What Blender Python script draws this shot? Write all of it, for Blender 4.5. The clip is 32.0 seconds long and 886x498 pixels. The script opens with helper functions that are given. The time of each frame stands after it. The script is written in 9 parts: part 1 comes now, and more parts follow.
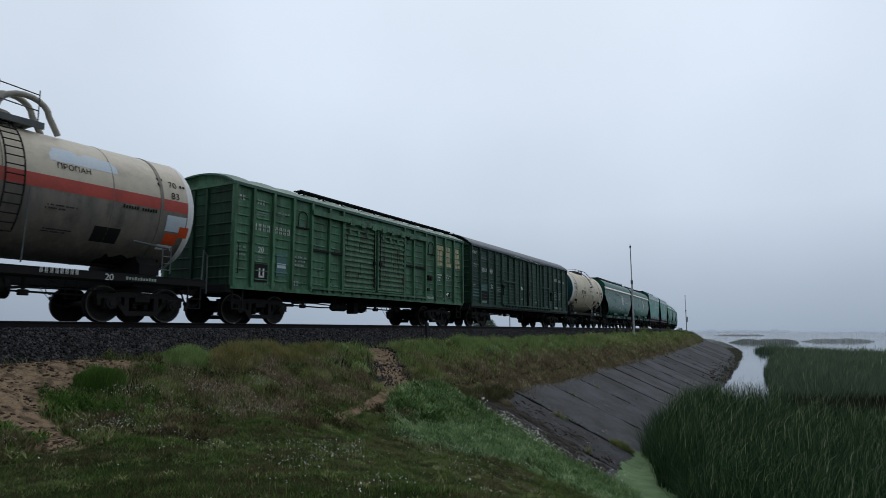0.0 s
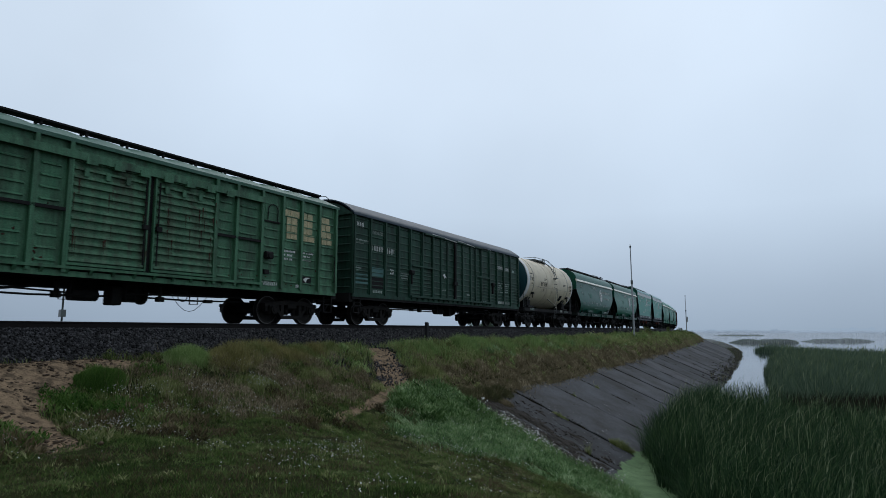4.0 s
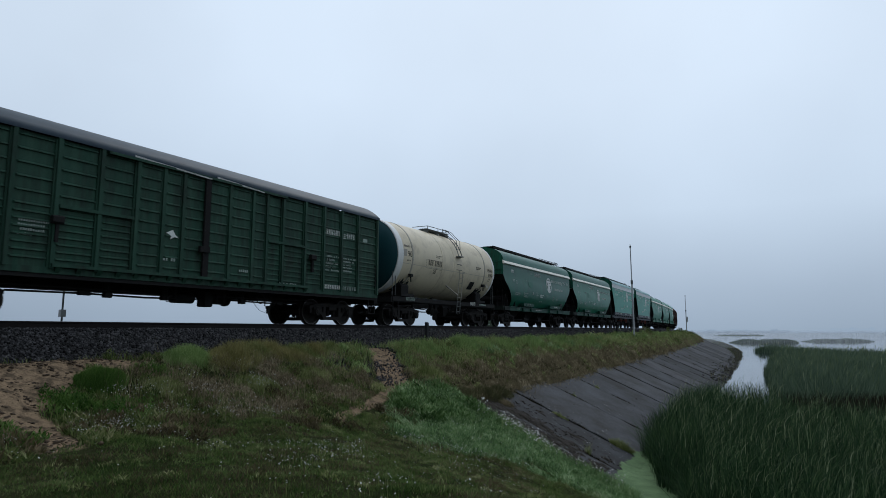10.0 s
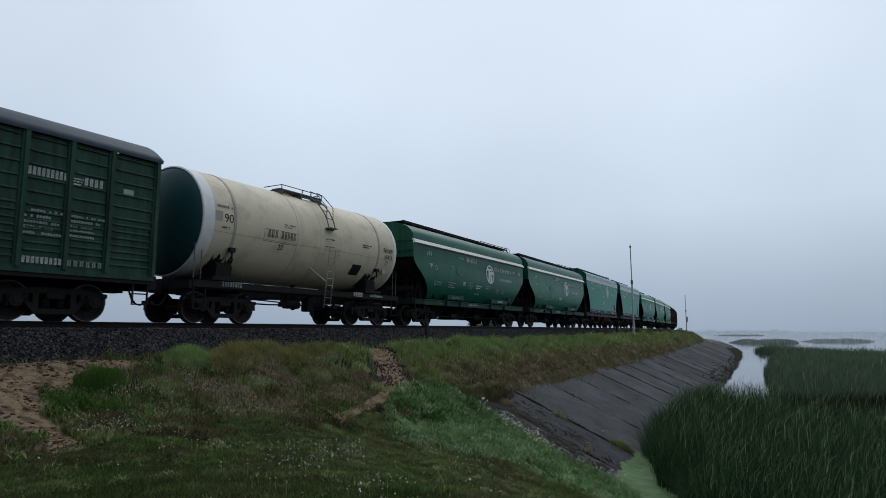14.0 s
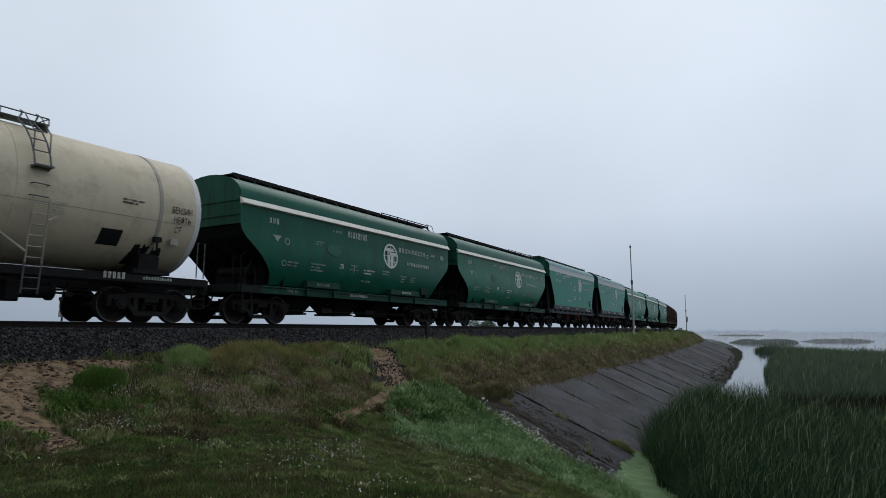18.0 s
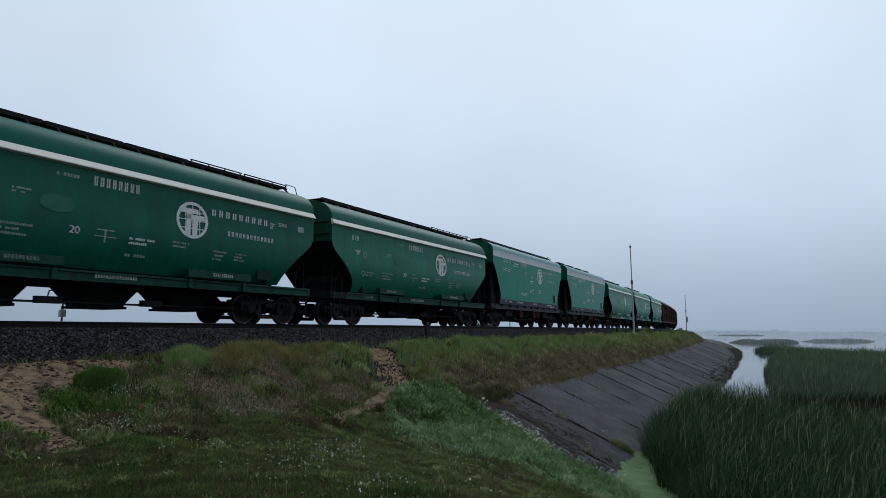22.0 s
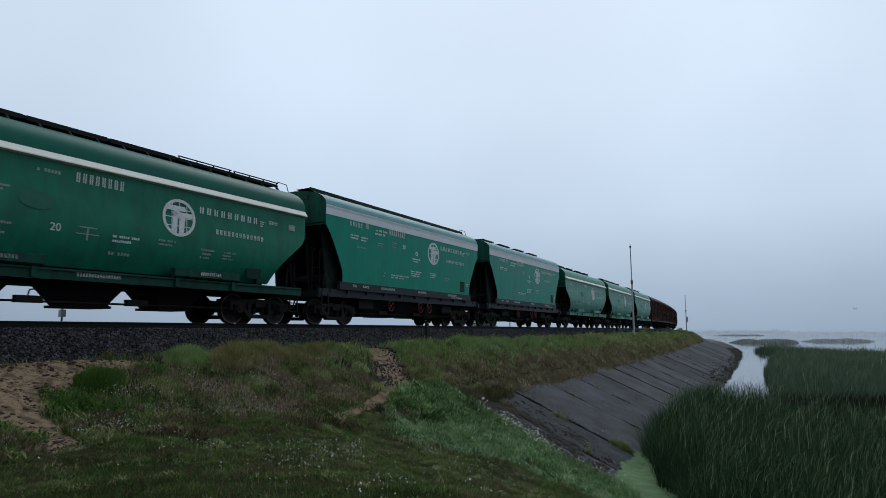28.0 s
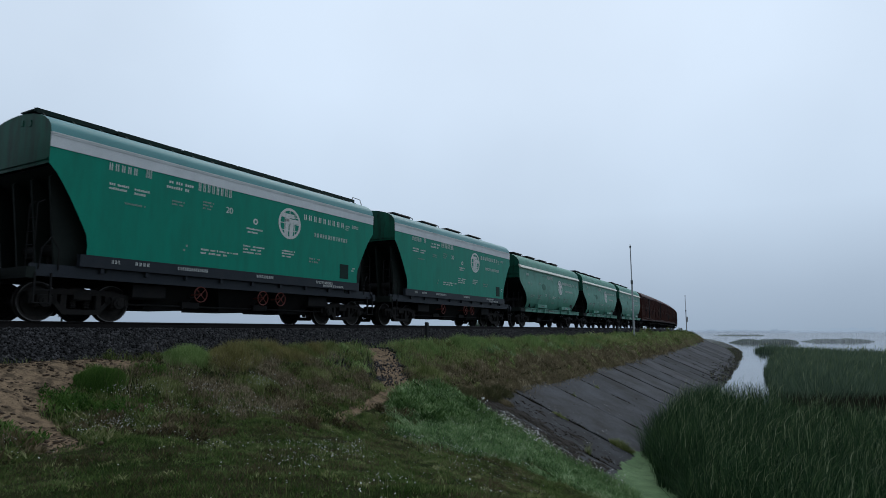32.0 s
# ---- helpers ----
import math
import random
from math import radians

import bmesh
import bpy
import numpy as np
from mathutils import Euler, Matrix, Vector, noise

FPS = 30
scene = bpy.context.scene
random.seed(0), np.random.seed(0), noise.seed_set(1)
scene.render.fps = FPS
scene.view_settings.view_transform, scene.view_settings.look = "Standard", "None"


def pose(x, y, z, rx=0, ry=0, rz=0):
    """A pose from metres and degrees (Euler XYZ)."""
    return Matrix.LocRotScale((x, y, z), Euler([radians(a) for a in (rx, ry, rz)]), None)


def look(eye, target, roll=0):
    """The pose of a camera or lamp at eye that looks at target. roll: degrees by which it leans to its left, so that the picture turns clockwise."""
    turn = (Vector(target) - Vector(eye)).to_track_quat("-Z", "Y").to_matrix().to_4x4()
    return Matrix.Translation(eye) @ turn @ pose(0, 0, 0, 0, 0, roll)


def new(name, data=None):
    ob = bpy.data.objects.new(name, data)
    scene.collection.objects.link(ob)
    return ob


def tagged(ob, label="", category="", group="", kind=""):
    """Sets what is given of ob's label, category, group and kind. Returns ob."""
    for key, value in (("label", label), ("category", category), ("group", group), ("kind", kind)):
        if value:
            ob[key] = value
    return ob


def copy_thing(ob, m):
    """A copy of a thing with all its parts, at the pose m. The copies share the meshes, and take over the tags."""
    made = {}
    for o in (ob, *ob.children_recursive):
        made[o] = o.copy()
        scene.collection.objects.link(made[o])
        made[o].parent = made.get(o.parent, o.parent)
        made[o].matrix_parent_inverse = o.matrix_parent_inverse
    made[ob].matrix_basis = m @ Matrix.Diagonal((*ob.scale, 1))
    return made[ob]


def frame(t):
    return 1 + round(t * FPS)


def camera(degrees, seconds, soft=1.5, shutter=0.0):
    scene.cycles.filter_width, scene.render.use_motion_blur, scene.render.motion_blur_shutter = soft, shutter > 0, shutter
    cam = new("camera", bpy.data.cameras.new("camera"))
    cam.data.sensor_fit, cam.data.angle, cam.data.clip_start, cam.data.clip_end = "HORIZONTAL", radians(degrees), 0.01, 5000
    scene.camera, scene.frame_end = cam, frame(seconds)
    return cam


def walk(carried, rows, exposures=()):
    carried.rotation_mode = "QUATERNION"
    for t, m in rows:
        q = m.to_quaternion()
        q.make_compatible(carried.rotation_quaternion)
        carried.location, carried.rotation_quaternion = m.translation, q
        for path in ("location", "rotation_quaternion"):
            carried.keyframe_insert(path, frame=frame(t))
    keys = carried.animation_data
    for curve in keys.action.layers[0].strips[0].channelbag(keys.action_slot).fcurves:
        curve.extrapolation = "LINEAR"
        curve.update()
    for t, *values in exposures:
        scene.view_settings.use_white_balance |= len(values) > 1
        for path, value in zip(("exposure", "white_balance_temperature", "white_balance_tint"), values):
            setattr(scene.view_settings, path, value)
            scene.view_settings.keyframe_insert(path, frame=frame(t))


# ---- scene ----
# Metres. Rail top is z = 0. The track is one long arc; s runs along it, lat to the marsh side.
SECONDS = 32.0
EYE = (0.0, 0.0, -0.207)
cam = camera(71.13, SECONDS, soft=0.85, shutter=0.4)
CAM_POSE = pose(*EYE, 90 + 7.44, 0, 0)
walk(cam, [(0.0, CAM_POSE), (SECONDS, CAM_POSE)], exposures=[(0.0, 0.0, 6650, 12), (1.5, 0.0, 6450, 10), (3.5, 0.0, 6380, 10), (12.0, 0.0, 6380, 10), (14.4, 0.0, 6600, 11),
    (16.6, 0.0, 6750, 13), (20.0, 0.0, 6800, 13), (20.8, 0.0, 6420, 10), (SECONDS, 0.0, 6330, 10)])

K = 0.0010113
A0 = radians(61.156)
D0 = 34.014
CX, CY = -math.sin(A0) / K, D0 + math.cos(A0) / K
WATER_Z = -4.47


def heading(s):
    return A0 + K * s


def on_track(s, lat=0.0, z=0.0):
    th = heading(s)
    r = 1 / K + lat
    return (CX + r * math.sin(th), CY - r * math.cos(th), z)


def on_track_np(s, lat):
    th = A0 + K * s
    r = 1 / K + lat
    return CX + r * np.sin(th), CY - r * np.cos(th)


def track_pose(s, lat=0.0, z=0.0):
    x, y, z = on_track(s, lat, z)
    return pose(x, y, z, 0, 0, math.degrees(heading(s)))


# distance the train has rolled since the start
ROLL_T = np.array([0, 4, 8, 12, 16, 20, 24, 28, 32.0])
ROLL_D = np.array([0, 10.410, 20.788, 31.125, 41.415, 51.616, 61.688, 71.662, 81.571])
ROLL_FIT = np.polyfit(ROLL_T, ROLL_D, 4)
TRAIN_0 = -14.319


def rolled(t):
    return float(np.polyval(ROLL_FIT, t) - np.polyval(ROLL_FIT, 0.0))


# ---- light ----
def make_world():
    """Fog and low cloud: brightest in a broad glow above the track, dimmer behind the camera and near the ground."""
    w = bpy.data.worlds.new("overcast_sky")
    scene.world = w
    w.use_nodes = True
    nt = w.node_tree
    nt.nodes.clear()
    L = nt.links.new

    def node(kind, **inputs):
        n = nt.nodes.new(kind)
        for k, v in inputs.items():
            n.inputs[k.replace("_", " ")].default_value = v
        return n
    out = node("ShaderNodeOutputWorld")
    bg = node("ShaderNodeBackground", Strength=1.0)
    sky = nt.nodes.new("ShaderNodeTexSky")
    sky.sky_type = "NISHITA"
    sky.sun_disc = False
    sky.sun_elevation, sky.sun_rotation = SUN_EL, SUN_ROT
    sky.dust_density = 4.0
    tc = node("ShaderNodeTexCoord")
    sep = node("ShaderNodeSeparateXYZ")
    ramp = node("ShaderNodeValToRGB")
    els = ramp.color_ramp.elements
    els[0].position, els[0].color = 0.0, (0.335, 0.425, 0.535, 1)
    els[1].position, els[1].color = 1.0, (0.62, 0.72, 0.842, 1)
    for p, col in ((0.06, (0.39, 0.485, 0.603)), (0.18, (0.545, 0.655, 0.783)), (0.36, (0.61, 0.715, 0.838)), (0.5, (0.62, 0.72, 0.838))):
        els.new(p).color = (*col, 1)
    # glow round the hidden sun
    dot = node("ShaderNodeVectorMath")
    dot.operation = "DOT_PRODUCT"
    dot.inputs[1].default_value = SUN_DIR
    lobe = node("ShaderNodeMapRange", From_Min=-0.6, From_Max=1.0, To_Min=0.38, To_Max=1.10)
    lobe.interpolation_type = "SMOOTHSTEP"
    cloud = node("ShaderNodeTexNoise", Scale=2.0, Detail=4.0, Roughness=0.45)
    mp = node("ShaderNodeMapRange", From_Min=0.3, From_Max=0.7, To_Min=0.93, To_Max=1.07)
    f = node("ShaderNodeMath")
    f.operation = "MULTIPLY"
    mul = node("ShaderNodeVectorMath")
    mul.operation = "SCALE"
    skys = node("ShaderNodeVectorMath")
    skys.operation = "SCALE"
    skys.inputs["Scale"].default_value = 0.06
    mixs = nt.nodes.new("ShaderNodeMix")
    mixs.data_type = "RGBA"
    mixs.inputs["Factor"].default_value = 0.97
    L(tc.outputs["Generated"], sep.inputs[0])
    L(sep.outputs["Z"], ramp.inputs["Fac"])
    L(tc.outputs["Generated"], cloud.inputs["Vector"])
    L(tc.outputs["Generated"], dot.inputs[0])
    L(dot.outputs["Value"], lobe.inputs["Value"])
    L(cloud.outputs["Fac"], mp.inputs["Value"])
    L(mp.outputs["Result"], f.inputs[0])
    L(lobe.outputs["Result"], f.inputs[1])
    L(ramp.outputs["Color"], mul.inputs[0])
    L(f.outputs[0], mul.inputs["Scale"])
    L(sky.outputs["Color"], skys.inputs[0])
    L(skys.outputs["Vector"], mixs.inputs[6])
    L(mul.outputs["Vector"], mixs.inputs[7])
    L(mixs.outputs[2], bg.inputs["Color"])
    L(bg.outputs[0], out.inputs["Surface"])


SUN_EL, SUN_ROT = radians(48), radians(16)
SUN_DIR = (math.sin(SUN_ROT) * math.cos(SUN_EL), math.cos(SUN_ROT) * math.cos(SUN_EL), math.sin(SUN_EL))
make_world()
sun = new("sun", bpy.data.lights.new("sun", "SUN"))
sun.data.energy = 0.5
sun.data.angle = radians(40)
sun.data.color = (1.0, 0.97, 0.93)
sun.matrix_world = look(tuple(50 * a for a in SUN_DIR), (0, 0, 0))


# ---- materials ----
def mat(name, col, col2=None, scale=3.0, rough=0.7, metal=0.0, bump=0.0, bscale=40.0, fine=0.25,
        dirt=None, dirt_amt=0.0, rand=0.0, spec=0.16, streak=False, island=0.0):
    """Painted or natural surface: two colours mixed by a broad noise, a finer grain, optional dirt and relief."""
    m = bpy.data.materials.new(name)
    m.use_nodes = True
    nt = m.node_tree
    b = nt.nodes["Principled BSDF"]
    L = nt.links.new
    col2 = col2 or tuple(c * 0.75 for c in col)
    tc = nt.nodes.new("ShaderNodeTexCoord")
    src = tc.outputs["Object"]
    n1 = nt.nodes.new("ShaderNodeTexNoise")
    n1.inputs["Scale"].default_value = scale
    n1.inputs["Detail"].default_value = 6
    n1.inputs["Roughness"].default_value = 0.6
    if streak:
        mpn = nt.nodes.new("ShaderNodeMapping")
        mpn.inputs["Scale"].default_value = (4.0, 4.0, 0.35)
        L(src, mpn.inputs["Vector"])
        L(mpn.outputs["Vector"], n1.inputs["Vector"])
    else:
        L(src, n1.inputs["Vector"])
    r1 = nt.nodes.new("ShaderNodeMapRange")
    r1.inputs["From Min"].default_value = 0.32
    r1.inputs["From Max"].default_value = 0.68
    L(n1.outputs["Fac"], r1.inputs["Value"])
    mx = nt.nodes.new("ShaderNodeMix")
    mx.data_type = "RGBA"
    mx.inputs[6].default_value = (*col, 1)
    mx.inputs[7].default_value = (*col2, 1)
    L(r1.outputs["Result"], mx.inputs["Factor"])
    last = mx.outputs[2]
    n2 = nt.nodes.new("ShaderNodeTexNoise")
    n2.inputs["Scale"].default_value = bscale
    n2.inputs["Detail"].default_value = 5
    L(src, n2.inputs["Vector"])
    if dirt:
        n3 = nt.nodes.new("ShaderNodeTexNoise")
        n3.inputs["Scale"].default_value = 1.3
        n3.inputs["Detail"].default_value = 8
        n3.inputs["Roughness"].default_value = 0.7
        if streak == 2:
            mp3 = nt.nodes.new("ShaderNodeMapping")
            mp3.inputs["Scale"].default_value = (2.6, 2.6, 0.5)
            L(src, mp3.inputs["Vector"])
            L(mp3.outputs["Vector"], n3.inputs["Vector"])
        else:
            L(src, n3.inputs["Vector"])
        r3 = nt.nodes.new("ShaderNodeMapRange")
        r3.inputs["From Min"].default_value = 0.45 if streak == 2 else 0.5
        r3.inputs["From Max"].default_value = 0.70 if streak == 2 else 0.75
        r3.inputs["To Max"].default_value = dirt_amt
        L(n3.outputs["Fac"], r3.inputs["Value"])
        m3 = nt.nodes.new("ShaderNodeMix")
        m3.data_type = "RGBA"
        m3.inputs[7].default_value = (*dirt, 1)
        L(r3.outputs["Result"], m3.inputs["Factor"])
        L(last, m3.inputs[6])
        last = m3.outputs[2]
    hs = nt.nodes.new("ShaderNodeHueSaturation")
    rv = nt.nodes.new("ShaderNodeMapRange")
    rv.inputs["From Min"].default_value = 0.25
    rv.inputs["From Max"].default_value = 0.75
    rv.inputs["To Min"].default_value = 1 - fine
    rv.inputs["To Max"].default_value = 1 + fine
    L(n2.outputs["Fac"], rv.inputs["Value"])
    val = rv.outputs["Result"]
    if rand or island:
        if island:
            ge = nt.nodes.new("ShaderNodeNewGeometry")
            o = ge.outputs["Random Per Island"]
            amt = island
        else:
            oi = nt.nodes.new("ShaderNodeObjectInfo")
            o = oi.outputs["Random"]
            amt = rand
        rr = nt.nodes.new("ShaderNodeMapRange")
        rr.inputs["To Min"].default_value = 1 - amt
        rr.inputs["To Max"].default_value = 1 + amt
        L(o, rr.inputs["Value"])
        mm = nt.nodes.new("ShaderNodeMath")
        mm.operation = "MULTIPLY"
        L(val, mm.inputs[0])
        L(rr.outputs["Result"], mm.inputs[1])
        val = mm.outputs[0]
    L(val, hs.inputs["Value"])
    L(last, hs.inputs["Color"])
    L(hs.outputs["Color"], b.inputs["Base Color"])
    b.inputs["Roughness"].default_value = rough
    b.inputs["Metallic"].default_value = metal
    b.inputs["Specular IOR Level"].default_value = spec
    if bump:
        bp = nt.nodes.new("ShaderNodeBump")
        bp.inputs["Strength"].default_value = bump
        bp.inputs["Distance"].default_value = 0.02
        L(n2.outputs["Fac"], bp.inputs["Height"])
        L(bp.outputs["Normal"], b.inputs["Normal"])
    return m


M = {}
M["green_box"] = mat("worn_green_paint", (0.044, 0.145, 0.074), (0.095, 0.225, 0.128), 1.2, 0.5, bump=0.2, bscale=38,
                     fine=0.28, dirt=(0.030, 0.042, 0.026), dirt_amt=0.85, streak=2, rand=0.10, spec=0.25)
M["green_door"] = mat("rust_stained_green_paint", (0.046, 0.140, 0.074), (0.100, 0.205, 0.120), 1.6, 0.55, bump=0.3, bscale=30,
                      fine=0.35, dirt=(0.042, 0.026, 0.018), dirt_amt=0.95, streak=2, rand=0.10, spec=0.25)
# end walls: darker greens than the sides, with blackish streaks
M["green_end"] = mat("dark_end_green_paint", (0.024, 0.080, 0.045), (0.012, 0.036, 0.022), 1.0, 0.6, bump=0.2, bscale=38,
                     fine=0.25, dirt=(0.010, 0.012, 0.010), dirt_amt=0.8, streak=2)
M["hop_end"] = mat("dark_end_emerald_paint", (0.010, 0.120, 0.074), (0.008, 0.070, 0.045), 0.9, 0.5, bump=0.05, bscale=30,
                   fine=0.1, dirt=(0.010, 0.022, 0.016), dirt_amt=0.8, streak=2)
M["green_dark"] = mat("dark_green_paint", (0.018, 0.060, 0.039), (0.034, 0.084, 0.056), 1.2, 0.55, bump=0.1, bscale=60,
                      fine=0.12, dirt=(0.016, 0.018, 0.015), dirt_amt=0.8, streak=2, rand=0.10)
M["green_hop"] = mat("emerald_green_paint", (0.005, 0.118, 0.072), (0.008, 0.095, 0.060), 0.9, 0.32, bump=0.35, bscale=1.6,
                     fine=0.14, dirt=(0.010, 0.064, 0.044), dirt_amt=0.5, streak=2, spec=0.13)
# lighter version of the emerald green, for the second rounded hopper
M["green_hop_light"] = mat("lighter_emerald_paint", (0.012, 0.180, 0.104), (0.018, 0.150, 0.092), 0.9, 0.34, bump=0.35, bscale=1.6,
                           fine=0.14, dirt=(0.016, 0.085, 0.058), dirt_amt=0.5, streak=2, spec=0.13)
M["green_new"] = mat("fresh_green_paint", (0.010, 0.285, 0.192), (0.012, 0.255, 0.172), 0.9, 0.33, bump=0.04, bscale=30,
                     fine=0.05, dirt=(0.014, 0.15, 0.105), dirt_amt=0.4, streak=2, spec=0.09)
M["green_grey"] = mat("faded_green_paint", (0.088, 0.285, 0.205), (0.125, 0.320, 0.245), 0.9, 0.5, bump=0.05, bscale=30,
                      fine=0.08, dirt=(0.05, 0.08, 0.07), dirt_amt=0.6, streak=True)
M["roof_hop"] = mat("dark_emerald_roof_paint", (0.007, 0.122, 0.082), (0.009, 0.100, 0.070), 0.8, 0.36, bump=0.05, bscale=30, fine=0.1, dirt=(0.012, 0.055, 0.042), dirt_amt=0.4, spec=0.10)
M["brown"] = mat("red_brown_paint", (0.085, 0.026, 0.018), (0.060, 0.022, 0.016), 0.9, 0.6, fine=0.1,
                 dirt=(0.03, 0.018, 0.014), dirt_amt=0.6, streak=True)
M["roof_grey"] = mat("blue_grey_roof_paint", (0.036, 0.056, 0.074), (0.026, 0.041, 0.056), 1.5, 0.42, fine=0.12,
                     dirt=(0.060, 0.072, 0.084), dirt_amt=0.6, spec=0.09)
M["roof_green"] = mat("weathered_roof_green", (0.048, 0.125, 0.085), (0.085, 0.165, 0.125), 1.5, 0.45, fine=0.15)
# flat hopper roof: the sky's reflection is painted in as a bluish tint
M["roof_blue"] = mat("sky_tinted_green_roof_paint", (0.12, 0.30, 0.30), (0.10, 0.26, 0.26), 1.0, 0.38, fine=0.06)
M["cream"] = mat("cream_tank_paint", (0.70, 0.615, 0.45), (0.64, 0.56, 0.415), 0.8, 0.45, fine=0.05,
                 dirt=(0.24, 0.19, 0.13), dirt_amt=0.55, streak=True)
M["cream_grey"] = mat("greyish_cream_tank_paint", (0.43, 0.40, 0.33), (0.36, 0.34, 0.29), 0.8, 0.45, fine=0.06,
                      dirt=(0.14, 0.12, 0.10), dirt_amt=0.65, streak=True)
M["white"] = mat("white_paint", (0.80, 0.80, 0.78), (0.70, 0.70, 0.68), 3, 0.5, fine=0.08)
M["mark"] = mat("faded_white_marking", (0.80, 0.81, 0.78), (0.62, 0.65, 0.62), 9, 0.6, fine=0.15)
M["mark_dim"] = mat("dim_white_marking", (0.38, 0.44, 0.40), (0.24, 0.31, 0.27), 9, 0.6, fine=0.2)
M["stripe_grey"] = mat("light_grey_stripe", (0.80, 0.82, 0.82), (0.72, 0.74, 0.74), 2, 0.5, fine=0.06)
M["red"] = mat("red_stripe_paint", (0.50, 0.085, 0.065), (0.42, 0.08, 0.06), 2, 0.5, fine=0.1, dirt=(0.12, 0.05, 0.04), dirt_amt=0.5)
M["orange"] = mat("orange_placard", (0.75, 0.10, 0.03), None, 4, 0.5, fine=0.08)
M["teal"] = mat("dark_teal_paint", (0.012, 0.055, 0.065), (0.015, 0.065, 0.072), 1.0, 0.4, fine=0.08)
M["patch_blue"] = mat("pale_blue_patch", (0.52, 0.62, 0.70), (0.60, 0.64, 0.66), 2.5, 0.6, fine=0.15)
M["patch_green"] = mat("pale_green_patch", (0.035, 0.150, 0.100), (0.020, 0.120, 0.078), 4, 0.5, fine=0.2)
M["patch_teal"] = mat("teal_patch", (0.10, 0.20, 0.19), (0.07, 0.16, 0.15), 3, 0.6, fine=0.15)
M["yellow"] = mat("faded_yellow_patch", (0.62, 0.50, 0.30), (0.34, 0.34, 0.20), 7, 0.6, fine=0.3)
M["black"] = mat("grimy_black_steel", (0.011, 0.011, 0.012), (0.017, 0.016, 0.015), 3, 0.8, fine=0.25, bump=0.1, spec=0.2)
M["bogie"] = mat("oily_bogie_steel", (0.013, 0.0125, 0.012), (0.022, 0.019, 0.017), 4, 0.8, fine=0.3, bump=0.15, spec=0.2)
M["wheel"] = mat("wheel_steel", (0.016, 0.014, 0.013), (0.026, 0.022, 0.019), 6, 0.7, fine=0.2, spec=0.25)
M["tread"] = mat("bright_wheel_rim", (0.15, 0.14, 0.135), (0.07, 0.065, 0.06), 8, 0.45, metal=0.8, fine=0.15)
M["steel_grey"] = mat("grey_painted_steel", (0.14, 0.15, 0.15), (0.10, 0.11, 0.11), 3, 0.5, fine=0.15)
M["handwheel_red"] = mat("dull_red_handwheel", (0.16, 0.045, 0.035), None, 4, 0.5)
M["rail"] = mat("rusty_rail", (0.018, 0.014, 0.013), (0.012, 0.010, 0.010), 6, 0.7, fine=0.2)
M["railtop"] = mat("polished_rail_head", (0.35, 0.35, 0.36), None, 8, 0.3, metal=1.0)
M["sleeper"] = mat("concrete_sleeper", (0.22, 0.21, 0.19), (0.16, 0.15, 0.14), 3, 0.9, fine=0.2, bump=0.2)
M["ballast"] = mat("dark_crushed_stone", (0.030, 0.029, 0.030), (0.018, 0.018, 0.019), 12, 0.95, fine=0.5, bump=1.0, bscale=25)
M["stone"] = mat("ballast_stone", (0.064, 0.062, 0.064), (0.014, 0.014, 0.015), 8, 0.85, fine=0.25, island=0.95)
M["concrete"] = mat("wet_concrete_slab", (0.080, 0.084, 0.091), (0.040, 0.038, 0.037), 0.5, 0.75, fine=0.28, bump=0.3, bscale=14,
                    dirt=(0.030, 0.025, 0.021), dirt_amt=0.75, rand=0.28, spec=0.05)
M["duckweed"] = mat("duckweed", (0.085, 0.150, 0.060), (0.14, 0.22, 0.10), 1.6, 0.8, fine=0.55, bscale=45, dirt=(0.03, 0.05, 0.025), dirt_amt=0.8)
M["post"] = mat("pale_mast_paint", (0.55, 0.56, 0.58), (0.45, 0.46, 0.48), 3, 0.5, fine=0.1)
M["post_dark"] = mat("dark_post_paint", (0.03, 0.03, 0.032), None, 3, 0.7)


